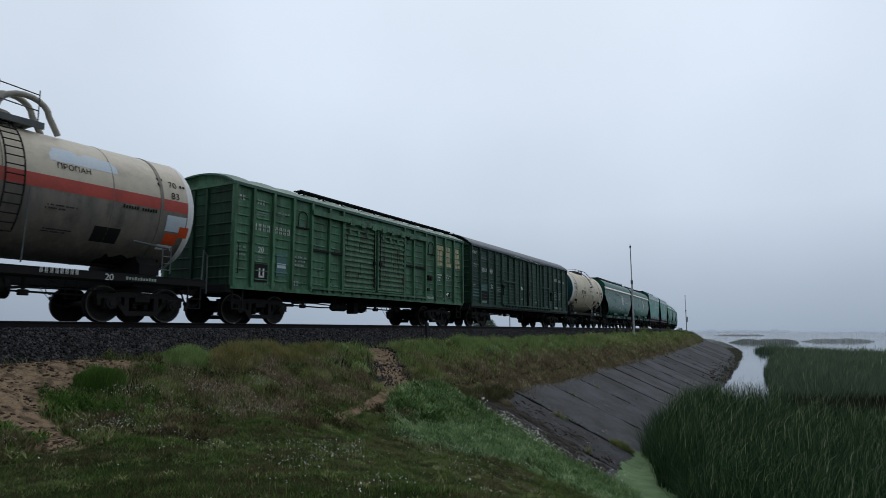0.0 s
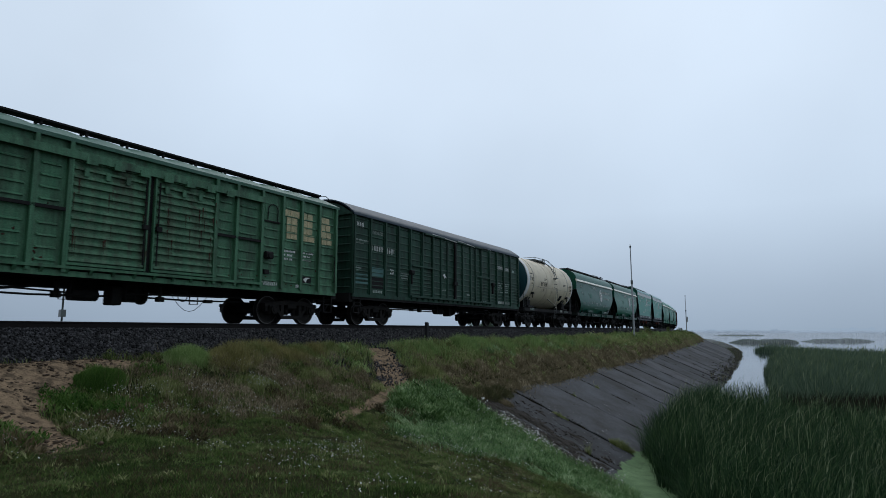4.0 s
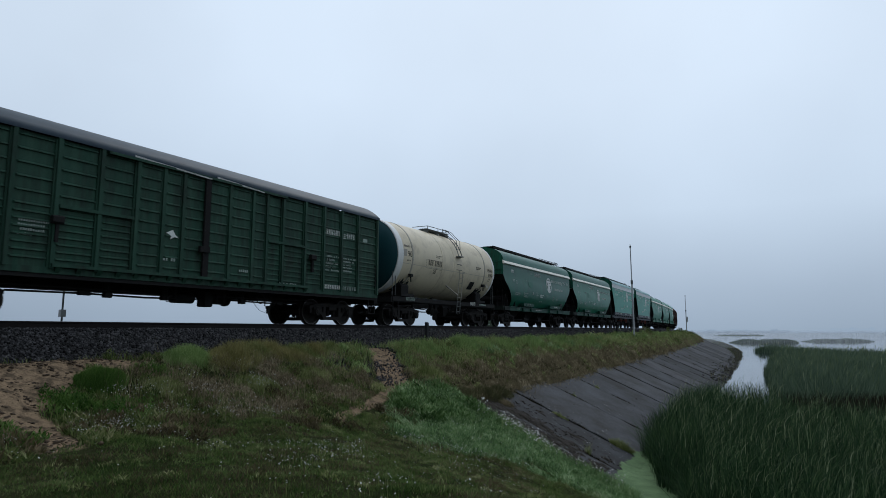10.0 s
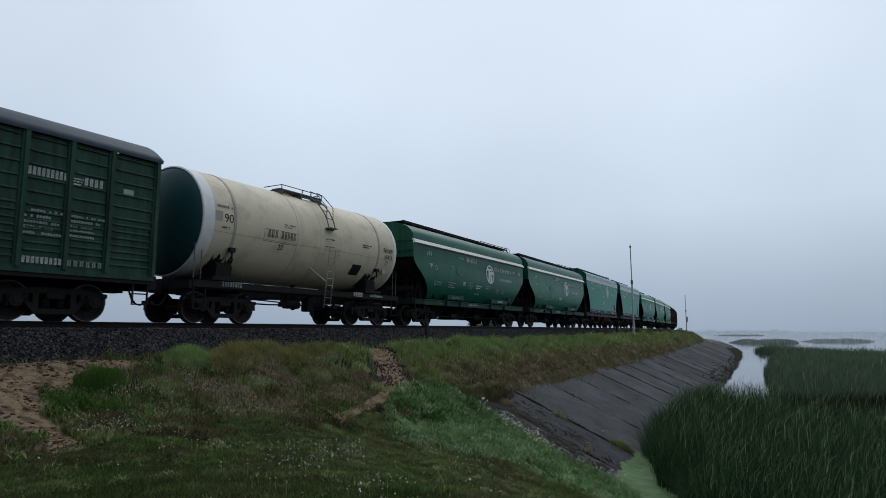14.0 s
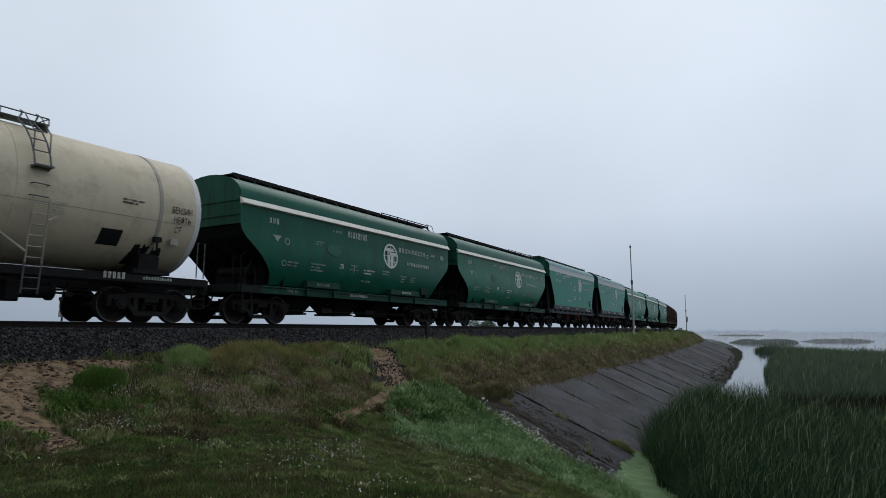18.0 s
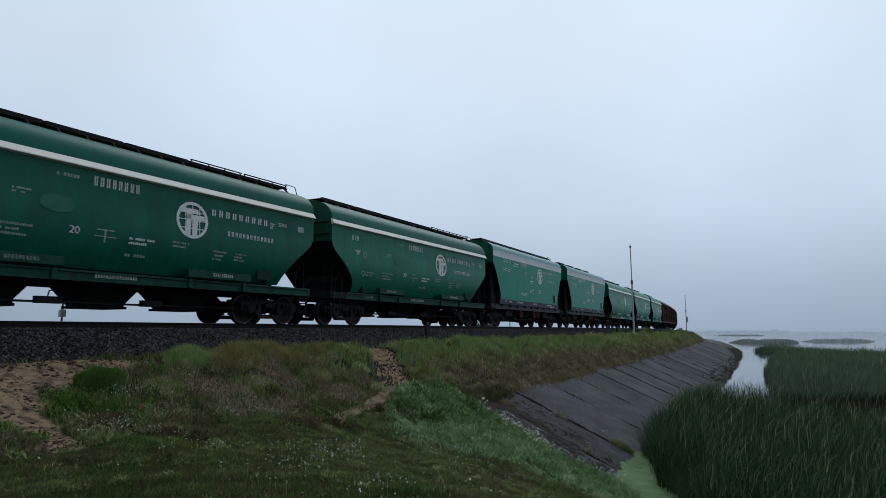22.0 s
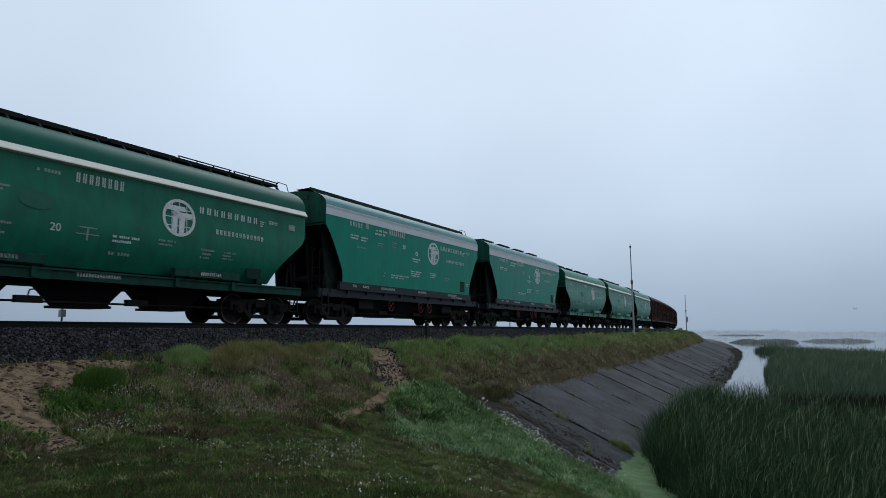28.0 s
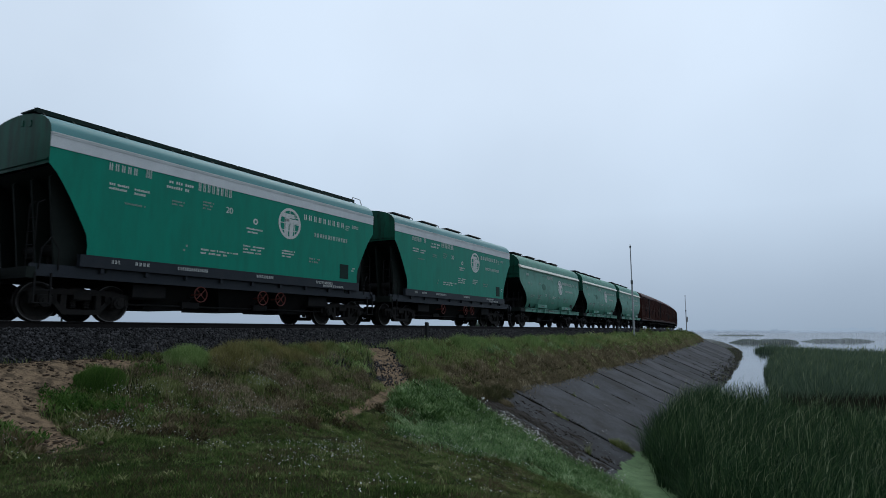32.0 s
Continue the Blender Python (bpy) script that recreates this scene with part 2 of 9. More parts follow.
def ground_material():
    """Soil and turf: sandy bare patches near the track foot, moss green on the flat, by soft noise borders."""
    m = bpy.data.materials.new("turf_and_sand")
    m.use_nodes = True
    nt = m.node_tree
    b = nt.nodes["Principled BSDF"]
    L = nt.links.new
    tc = nt.nodes.new("ShaderNodeTexCoord")
    at = nt.nodes.new("ShaderNodeAttribute")
    at.attribute_name = "bare"
    n1 = nt.nodes.new("ShaderNodeTexNoise")
    n1.inputs["Scale"].default_value = 1.1
    n1.inputs["Detail"].default_value = 8
    n1.inputs["Roughness"].default_value = 0.65
    n2 = nt.nodes.new("ShaderNodeTexNoise")
    n2.inputs["Scale"].default_value = 22
    n2.inputs["Detail"].default_value = 6
    L(tc.outputs["Object"], n1.inputs["Vector"])
    L(tc.outputs["Object"], n2.inputs["Vector"])
    turf = nt.nodes.new("ShaderNodeMix")
    turf.data_type = "RGBA"
    turf.inputs[6].default_value = (0.013, 0.025, 0.008, 1)
    turf.inputs[7].default_value = (0.036, 0.032, 0.014, 1)
    L(n1.outputs["Fac"], turf.inputs["Factor"])
    sand = nt.nodes.new("ShaderNodeMix")
    sand.data_type = "RGBA"
    sand.inputs[6].default_value = (0.345, 0.238, 0.150, 1)
    sand.inputs[7].default_value = (0.10, 0.078, 0.052, 1)
    L(n2.outputs["Fac"], sand.inputs["Factor"])
    n3 = nt.nodes.new("ShaderNodeTexNoise")
    n3.inputs["Scale"].default_value = 4.5
    n3.inputs["Detail"].default_value = 9
    n3.inputs["Roughness"].default_value = 0.7
    L(tc.outputs["Object"], n3.inputs["Vector"])
    r3 = nt.nodes.new("ShaderNodeMapRange")
    r3.inputs["From Min"].default_value = 0.47
    r3.inputs["From Max"].default_value = 0.60
    r3.inputs["To Max"].default_value = 0.8
    L(n3.outputs["Fac"], r3.inputs["Value"])
    damp = nt.nodes.new("ShaderNodeMix")
    damp.data_type = "RGBA"
    damp.inputs[7].default_value = (0.062, 0.048, 0.034, 1)
    L(r3.outputs["Result"], damp.inputs["Factor"])
    L(sand.outputs[2], damp.inputs[6])
    add = nt.nodes.new("ShaderNodeMath")
    add.operation = "ADD"
    L(at.outputs["Fac"], add.inputs[0])
    sc = nt.nodes.new("ShaderNodeMapRange")
    sc.inputs["To Min"].default_value = -0.45
    sc.inputs["To Max"].default_value = 0.45
    L(n1.outputs["Fac"], sc.inputs["Value"])
    L(sc.outputs["Result"], add.inputs[1])
    edge = nt.nodes.new("ShaderNodeMapRange")
    edge.inputs["From Min"].default_value = 0.42
    edge.inputs["From Max"].default_value = 0.58
    L(add.outputs[0], edge.inputs["Value"])
    mx = nt.nodes.new("ShaderNodeMix")
    mx.data_type = "RGBA"
    L(edge.outputs["Result"], mx.inputs["Factor"])
    L(turf.outputs[2], mx.inputs[6])
    L(damp.outputs[2], mx.inputs[7])
    L(mx.outputs[2], b.inputs["Base Color"])
    b.inputs["Roughness"].default_value = 1.0
    b.inputs["Specular IOR Level"].default_value = 0.03
    bp = nt.nodes.new("ShaderNodeBump")
    bp.inputs["Strength"].default_value = 0.8
    bp.inputs["Distance"].default_value = 0.04
    L(n2.outputs["Fac"], bp.inputs["Height"])
    L(bp.outputs["Normal"], b.inputs["Normal"])
    return m


def water_material():
    m = bpy.data.materials.new("still_water")
    m.use_nodes = True
    nt = m.node_tree
    b = nt.nodes["Principled BSDF"]
    b.inputs["Base Color"].default_value = (0.025, 0.035, 0.040, 1)
    b.inputs["Roughness"].default_value = 0.06
    b.inputs["IOR"].default_value = 1.33
    tc = nt.nodes.new("ShaderNodeTexCoord")
    n = nt.nodes.new("ShaderNodeTexNoise")
    n.inputs["Scale"].default_value = 1.6
    n.inputs["Detail"].default_value = 3
    bp = nt.nodes.new("ShaderNodeBump")
    bp.inputs["Strength"].default_value = 0.05
    bp.inputs["Distance"].default_value = 0.05
    nt.links.new(tc.outputs["Object"], n.inputs["Vector"])
    nt.links.new(n.outputs["Fac"], bp.inputs["Height"])
    nt.links.new(bp.outputs["Normal"], b.inputs["Normal"])
    return m


def blade_material(name, c1, c2, c3, trans=0.35, rough=0.6):
    """Leaf blades: colour varies from blade to blade, some light comes through."""
    m = bpy.data.materials.new(name)
    m.use_nodes = True
    nt = m.node_tree
    L = nt.links.new
    b = nt.nodes["Principled BSDF"]
    ge = nt.nodes.new("ShaderNodeAttribute")
    ge.attribute_name = "tone"
    rp = nt.nodes.new("ShaderNodeValToRGB")
    e = rp.color_ramp.elements
    e[0].color = (*c1, 1)
    e[1].color = (*c3, 1)
    e.new(0.55).color = (*c2, 1)
    L(ge.outputs["Fac"], rp.inputs["Fac"])
    L(rp.outputs["Color"], b.inputs["Base Color"])
    b.inputs["Roughness"].default_value = rough
    b.inputs["Specular IOR Level"].default_value = 0.12
    tr = nt.nodes.new("ShaderNodeBsdfTranslucent")
    L(rp.outputs["Color"], tr.inputs["Color"])
    mx = nt.nodes.new("ShaderNodeMixShader")
    mx.inputs["Fac"].default_value = trans
    L(b.outputs[0], mx.inputs[1])
    L(tr.outputs[0], mx.inputs[2])
    L(mx.outputs[0], nt.nodes["Material Output"].inputs["Surface"])
    return m


M["ground"] = ground_material()
M["water"] = water_material()
M["grass_long"] = blade_material("long_grass", (0.060, 0.082, 0.022), (0.240, 0.285, 0.100), (0.50, 0.48, 0.26))
M["grass_dry"] = blade_material("dry_grass", (0.066, 0.054, 0.030), (0.215, 0.178, 0.102), (0.46, 0.39, 0.26))
M["heath"] = blade_material("brown_seeding_weeds", (0.075, 0.060, 0.034), (0.235, 0.190, 0.116), (0.50, 0.43, 0.30))
M["grass_gold"] = blade_material("yellowish_seeding_grass", (0.11, 0.105, 0.036), (0.30, 0.275, 0.105), (0.50, 0.45, 0.22))
M["grass_fresh"] = blade_material("fresh_grass", (0.078, 0.142, 0.038), (0.245, 0.365, 0.122), (0.45, 0.53, 0.25))
M["grass_short"] = blade_material("short_turf", (0.027, 0.055, 0.012), (0.112, 0.178, 0.046), (0.290, 0.320, 0.140))
M["bank_weeds"] = blade_material("dark_bank_weeds", (0.034, 0.056, 0.014), (0.140, 0.180, 0.056), (0.38, 0.36, 0.19))
M["rust"] = mat("rust_stain", (0.075, 0.034, 0.022), (0.035, 0.020, 0.015), 9, 0.9, fine=0.4)
M["clover"] = blade_material("silvery_green_herbs", (0.036, 0.078, 0.024), (0.200, 0.335, 0.132), (0.52, 0.62, 0.38))
M["broadleaf"] = blade_material("dark_broad_leaves", (0.030, 0.066, 0.018), (0.110, 0.205, 0.062), (0.36, 0.47, 0.24))
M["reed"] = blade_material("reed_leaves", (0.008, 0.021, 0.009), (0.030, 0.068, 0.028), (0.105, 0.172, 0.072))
# far reeds: fog haze is mixed into these paler, greyer leaf colours
M["reed_hazed"] = blade_material("hazed_reed_leaves", (0.036, 0.062, 0.040), (0.090, 0.138, 0.086), (0.20, 0.26, 0.175))
M["petal"] = blade_material("white_petals", (0.45, 0.43, 0.40), (0.60, 0.59, 0.56), (0.75, 0.75, 0.72), 0.2)
# far bush: fog haze is put into its light grey-green leaves
M["tree_far"] = blade_material("haze_tinted_foliage", (0.09, 0.13, 0.09), (0.13, 0.18, 0.125), (0.19, 0.24, 0.17))


# ---- mesh helpers ----
class MB:
    """Gathers vertices and faces of one mesh."""

    def __init__(self):
        self.v, self.f = [], []

    def add(self, vs, fs):
        o = len(self.v)
        self.v += [tuple(p) for p in vs]
        self.f += [tuple(i + o for i in q) for q in fs]
        return self

    def box(self, x0, x1, y0, y1, z0, z1, c=0.0):
        """A box; c cuts its long edges along x."""
        if c:
            return self.prism([(y0 + c, z0), (y1 - c, z0), (y1, z0 + c), (y1, z1 - c), (y1 - c, z1), (y0 + c, z1), (y0, z1 - c), (y0, z0 + c)], x0, x1)
        v = [(x, y, z) for x in (x0, x1) for y in (y0, y1) for z in (z0, z1)]
        return self.add(v, [(0, 1, 3, 2), (4, 6, 7, 5), (0, 4, 5, 1), (2, 3, 7, 6), (0, 2, 6, 4), (1, 5, 7, 3)])

    def prism(self, prof, a, b, axis="x"):
        """A profile of (p, q) pairs, counter-clockwise, drawn out from a to b along an axis."""
        n = len(prof)

        def P(t, p, q):
            return (t, p, q) if axis == "x" else (p, t, q) if axis == "y" else (p, q, t)
        v = [P(a, *p) for p in prof] + [P(b, *p) for p in prof]
        fs = [tuple(reversed(range(n))), tuple(range(n, 2 * n))]
        fs += [(i, (i + 1) % n, n + (i + 1) % n, n + i) for i in range(n)]
        return self.add(v, fs)

    def cyl(self, p0, p1, r, n=12, r2=None, caps=True):
        p0, p1 = Vector(p0), Vector(p1)
        d = (p1 - p0).normalized()
        u = d.orthogonal().normalized()
        w = d.cross(u)
        r2 = r if r2 is None else r2
        ring = [(math.cos(2 * math.pi * i / n), math.sin(2 * math.pi * i / n)) for i in range(n)]
        v = [p0 + (u * a + w * b) * r for a, b in ring] + [p1 + (u * a + w * b) * r2 for a, b in ring]
        fs = [(i, (i + 1) % n, n + (i + 1) % n, n + i) for i in range(n)]
        if caps:
            fs += [tuple(reversed(range(n))), tuple(range(n, 2 * n))]
        return self.add(v, fs)

    def tube(self, pts, r, n=6, closed=False):
        pts = [Vector(p) for p in pts]
        m = len(pts)
        v = []
        u = None
        for i, p in enumerate(pts):
            a = pts[(i - 1) % m] if (i or closed) else p
            b = pts[(i + 1) % m] if (i < m - 1 or closed) else p
            d = (b - a).normalized()
            u = d.orthogonal().normalized() if u is None else (u - d * u.dot(d)).normalized()
            w = d.cross(u)
            v += [p + (u * math.cos(2 * math.pi * k / n) + w * math.sin(2 * math.pi * k / n)) * r for k in range(n)]
        fs = []
        for i in range(m if closed else m - 1):
            j = (i + 1) % m
            fs += [(i * n + k, i * n + (k + 1) % n, j * n + (k + 1) % n, j * n + k) for k in range(n)]
        if not closed:
            fs += [tuple(reversed(range(n))), tuple(range((m - 1) * n, m * n))]
        return self.add(v, fs)

    def ring(self, c, axis, r0, r1, w, n=32):
        """A flat ring round an axis through c, from radius r0 to r1, w thick."""
        d = Vector(axis).normalized()
        u = d.orthogonal().normalized()
        e = d.cross(u)
        c = Vector(c)
        v = []
        for i in range(n):
            q = u * math.cos(2 * math.pi * i / n) + e * math.sin(2 * math.pi * i / n)
            v += [c + q * r0 - d * w / 2, c + q * r1 - d * w / 2, c + q * r1 + d * w / 2, c + q * r0 + d * w / 2]
        fs = []
        for i in range(n):
            j = (i + 1) % n
            for k in range(4):
                k2 = (k + 1) % 4
                fs.append((4 * i + k, 4 * i + k2, 4 * j + k2, 4 * j + k))
        return self.add(v, fs)

    def revolve(self, prof, c, n=48, a0=0.0, a1=2 * math.pi):
        """prof: (x, r) pairs turned round the x axis through c; angle 0 looks to the near side, then up."""
        full = abs(a1 - a0) > 2 * math.pi - 1e-3
        k = n if full else n + 1
        v = []
        for x, r in prof:
            for i in range(k):
                a = a0 + (a1 - a0) * i / n
                v.append((c[0] + x, c[1] - r * math.cos(a), c[2] + r * math.sin(a)))
        fs = []
        for i in range(len(prof) - 1):
            for j in range(n):
                j2 = (j + 1) % k
                fs.append((i * k + j, (i + 1) * k + j, (i + 1) * k + j2, i * k + j2))
        return self.add(v, fs)

    def loft(self, rows, closed=True):
        """Rows of equally many points joined by quads."""
        n = len(rows[0])
        v = [p for r in rows for p in r]
        fs = []
        for i in range(len(rows) - 1):
            for k in range(n if closed else n - 1):
                k2 = (k + 1) % n
                fs.append((i * n + k, i * n + k2, (i + 1) * n + k2, (i + 1) * n + k))
        return self.add(v, fs)

    def mesh(self, name, smooth=0.0):
        me = bpy.data.meshes.new(name)
        me.from_pydata(self.v, [], self.f)
        me.update()
        if smooth:
            bm = bmesh.new()
            bm.from_mesh(me)
            bmesh.ops.recalc_face_normals(bm, faces=bm.faces)
            lim = radians(smooth)
            for f in bm.faces:
                f.smooth = True
            for e in bm.edges:
                e.smooth = len(e.link_faces) == 2 and e.calc_face_angle(0) < lim
            bm.to_mesh(me)
            bm.free()
        return me


def part(name, mb, material, parent, label="", at=None, smooth=0.0, bevel=0.0):
    """One mesh object under a thing or a part (or at top level without a parent)."""
    me = mb if isinstance(mb, bpy.types.Mesh) else mb.mesh(name, smooth)
    if not me.materials:
        me.materials.append(M[material])
    ob = new(name, me)
    if parent:
        ob.parent = parent
    if at is not None:
        ob.matrix_basis = at
    if label:
        ob["label"] = label
    if bevel:
        bv = ob.modifiers.new("edge", "BEVEL")
        bv.width, bv.segments, bv.limit_method, bv.angle_limit = bevel, 2, "ANGLE", radians(40)
    return ob


def add_tone(me, tone):
    """Brightness of each leaf, kept on its points."""
    at = me.attributes.new("tone", "FLOAT", "POINT")
    at.data.foreach_set("value", np.ascontiguousarray(tone, dtype=np.float32))
    return me


def mesh_np(name, v, f, material, smooth=False):
    """A mesh from arrays of vertices (n x 3) and of faces (m x 3 or m x 4)."""
    me = bpy.data.meshes.new(name)
    k = f.shape[1]
    me.vertices.add(len(v))
    me.vertices.foreach_set("co", np.ascontiguousarray(v, dtype=np.float32).ravel())
    me.loops.add(len(f) * k)
    me.loops.foreach_set("vertex_index", np.ascontiguousarray(f, dtype=np.int32).ravel())
    me.polygons.add(len(f))
    me.polygons.foreach_set("loop_start", np.arange(0, len(f) * k, k, dtype=np.int32))
    if smooth:
        me.polygons.foreach_set("use_smooth", np.ones(len(f), dtype=bool))
    me.update(calc_edges=True)
    me.materials.append(M[material])
    return me


RNG = np.random.default_rng(7)


def wobble(x, y, scale, seed=0):
    """Smooth pseudo noise from -1 to 1 on arrays."""
    r = np.random.default_rng(100 + seed)
    out = np.zeros_like(x, dtype=float)
    for _ in range(7):
        a = r.uniform(0, 2 * np.pi)
        k = r.uniform(0.6, 1.7) / scale
        out += np.sin((x * np.cos(a) + y * np.sin(a)) * k * 2 * np.pi + r.uniform(0, 6.28))
    return out / 7 * 1.6


# ---- ground, track bed, water ----
def track_coords(x, y):
    px, py = x - CX, y - CY
    return (np.arctan2(px, -py) - A0) / K, np.hypot(px, py) - 1 / K


def ground_z(s, lat, rough=True):
    """Height of the ground: the embankment, the landing on its marsh side, the marsh bed."""
    emb = -0.207 - (lat - 2.33) / 2.3
    emb = np.where(lat < 3.85, -0.868, emb)
    emb = np.where((lat > 9) & (s > 25), np.maximum(emb, np.minimum(WATER_Z + 0.18, WATER_Z + (toe_lat(s) - lat) * 0.4)), emb)
    left = -0.868 - (-lat - 3.9) / 1.9
    emb = np.where(lat < -3.9, left, emb)
    k = np.clip(0.105 + 0.039 * (lat - 8.67), 0.0, 0.6)
    spur = -1.80 - np.maximum(0, s + 24) * (1 - 0.085 * np.clip((s + 18) / 4, 0, 1)) * k - 0.03 * np.maximum(0, lat - 20)
    spur = np.where(lat > 4.2, spur, -9)
    d = emb - spur
    z = np.where(abs(d) < 0.5, np.maximum(emb, spur) + (0.5 - abs(d)) ** 2 / 4, np.maximum(emb, spur))
    z = np.maximum(z, -6.0)
    if rough:
        on_slab = (s > -12.0) & (lat > 6.6)
        amp = np.where(abs(lat) < 3.4, 0.0, np.where(on_slab, 0.0, 0.07))
        z = z + amp * (wobble(s, lat, 2.6, 1) + 0.5 * wobble(s, lat, 0.9, 2))
        z = np.where(on_slab, z - 0.14, z)
    return z


def path_s(lat):
    return np.interp(lat, [3.0, 4.3, 5.1, 5.7, 6.3, 6.6, 7.0, 7.3, 7.6, 8.2, 9.5], [-11.0, -11.9, -12.7, -13.4, -13.8, -14.8, -16.0, -17.0, -18.1, -19.6, -23.0])


def toe_lat(s):
    """Where the broken foot of the far slope meets the water."""
    return np.interp(s, [20, 31, 64, 108, 139, 171, 243, 460], [11.9, 12.1, 12.8, 14.2, 14.7, 16.1, 21.8, 45]) + 0.25 * wobble(s, s * 0, 5.0, 45)


def bare_amount(s, lat):
    """How far soil shows: sand at the foot of the near ballast, a worn footpath up the slope."""
    mid = np.interp(lat, [4.0, 4.8, 5.4, 6.0, 9.0], [-23.8, -23.7, -24.1, -23.9, -24.75])
    w = np.interp(lat, [4.0, 4.8, 5.4, 6.3], [2.5, 1.7, 0.75, 0.42]) * (1 + 0.18 * wobble(s, lat, 0.9, 76))
    b = 1.0 * np.exp(-((s - mid) / w) ** 4) * np.clip((lat - 3.0) * 3, 0, 1) * np.clip((8.9 - lat) / 1.0, 0, 1)
    b = np.maximum(b, 0.95 * np.exp(-((s + 26.0) / 5.6) ** 8) * np.exp(-((lat - 3.95) / 0.5) ** 4))
    w = np.where(lat < 6.2, 0.85, 0.8)
    b = np.maximum(b, np.where(lat < 6.1, 1.0, 0.87 + 0.30 * wobble(s, lat, 0.5, 7)) * np.exp(-((s - path_s(lat)) / w) ** 4) * (lat > 3.2) * np.clip((9.0 - lat) / 1.9, 0, 1))
    return b


def build_ground():
    s = np.concatenate([np.arange(-300, -60, 12), np.arange(-60, -40, 1.0), np.arange(-40, 20, 0.3), np.arange(20, 80, 1.0), np.arange(80, 460, 6)])
    lat = np.concatenate([[-900, -600, -300, -120, -60], np.arange(-40, -4, 2.0), np.arange(-4, 3, 1.0), np.arange(3, 24, 0.25), np.arange(24, 60, 3.0), [80, 140, 300, 700, 1500, 3000]])
    S, Lt = np.meshgrid(s, lat, indexing="ij")
    X, Y = on_track_np(S, Lt)
    Z = ground_z(S, Lt)
    v = np.stack([X, Y, Z], -1).reshape(-1, 3)
    n, m = S.shape
    i = np.arange(n * m).reshape(n, m)
    f = np.stack([i[:-1, :-1], i[:-1, 1:], i[1:, 1:], i[1:, :-1]], -1).reshape(-1, 4)[:, ::-1]
    me = mesh_np("ground", v, f, "ground", True)
    at = me.attributes.new("bare", "FLOAT", "POINT")
    at.data.foreach_set("value", bare_amount(S, Lt).astype(np.float32).ravel())
    ob = new("ground", me)
    tagged(ob, "grassy railway embankment with bare sandy patches and a worn path", "ground", kind="structure")


def build_water():
    v = np.array([(-4000, -4000, WATER_Z), (4000, -4000, WATER_Z), (4000, 4000, WATER_Z), (-4000, 4000, WATER_Z)], float)
    ob = new("water", mesh_np("water", v, np.array([[0, 1, 2, 3]]), "water"))
    tagged(ob, "still grey water of the marsh lake under fog", "water", kind="structure")


def sweep(prof, s0, s1, step):
    """A profile of (lat, z) pairs drawn along the track."""
    mb = MB()
    ss = np.linspace(s0, s1, max(2, int((s1 - s0) / step) + 1))
    rows = [[on_track(s, a, z) for a, z in prof] for s in ss]
    mb.loft(rows)
    n = len(prof)
    mb.f += [tuple(range(n)), tuple(reversed(range(len(mb.v) - n, len(mb.v))))]
    return mb


def build_track():
    bed = sweep([(-3.05, -1.0), (3.05, -1.0), (3.0, -0.86), (1.95, -0.2), (-1.95, -0.2), (-3.0, -0.86)], -120, 440, 2.0)
    ob = part("ballast_bed", bed, "ballast", None)
    tagged(ob, "dark crushed stone ballast bed under the railway track", "ballast", kind="structure")
    for side, c in (("near", 0.795), ("far", -0.795)):
        r = sweep([(c - 0.075, -0.19), (c + 0.075, -0.19), (c + 0.075, -0.175), (c + 0.012, -0.155), (c + 0.012, -0.05), (c + 0.037, -0.038),
                   (c + 0.037, -0.004), (c + 0.030, 0.0), (c - 0.030, 0.0), (c - 0.037, -0.004), (c - 0.037, -0.038), (c - 0.012, -0.05), (c - 0.012, -0.155), (c - 0.075, -0.175)], -120, 440, 2.0)
        ob = part("rail", r, "rail", None)
        tagged(ob, "rusty steel running rail with a worn head", "rail", "rails of the track", "structure")
        top = sweep([(c - 0.03, 0.0), (c + 0.03, 0.0), (c + 0.028, 0.004), (c - 0.028, 0.004)], -120, 440, 2.0)
        part("rail_head", top, "railtop", ob, "polished running surface")
    # sleepers, the near stretch as single things
    mb = MB()
    mb.prism([(-1.35, -0.40), (1.35, -0.40), (1.35, -0.22), (0.95, -0.19), (-0.95, -0.19), (-1.35, -0.22)], -0.13, 0.13)
    base = part("sleeper", mb, "sleeper", None)
    tagged(base, "grey concrete sleeper bedded in dark ballast", "sleeper", "sleepers of the track")
    base.matrix_basis = track_pose(-32.0)
    s = -32.0 + 0.545
    while s < 60:
        copy_thing(base, track_pose(s))
        s += 0.545


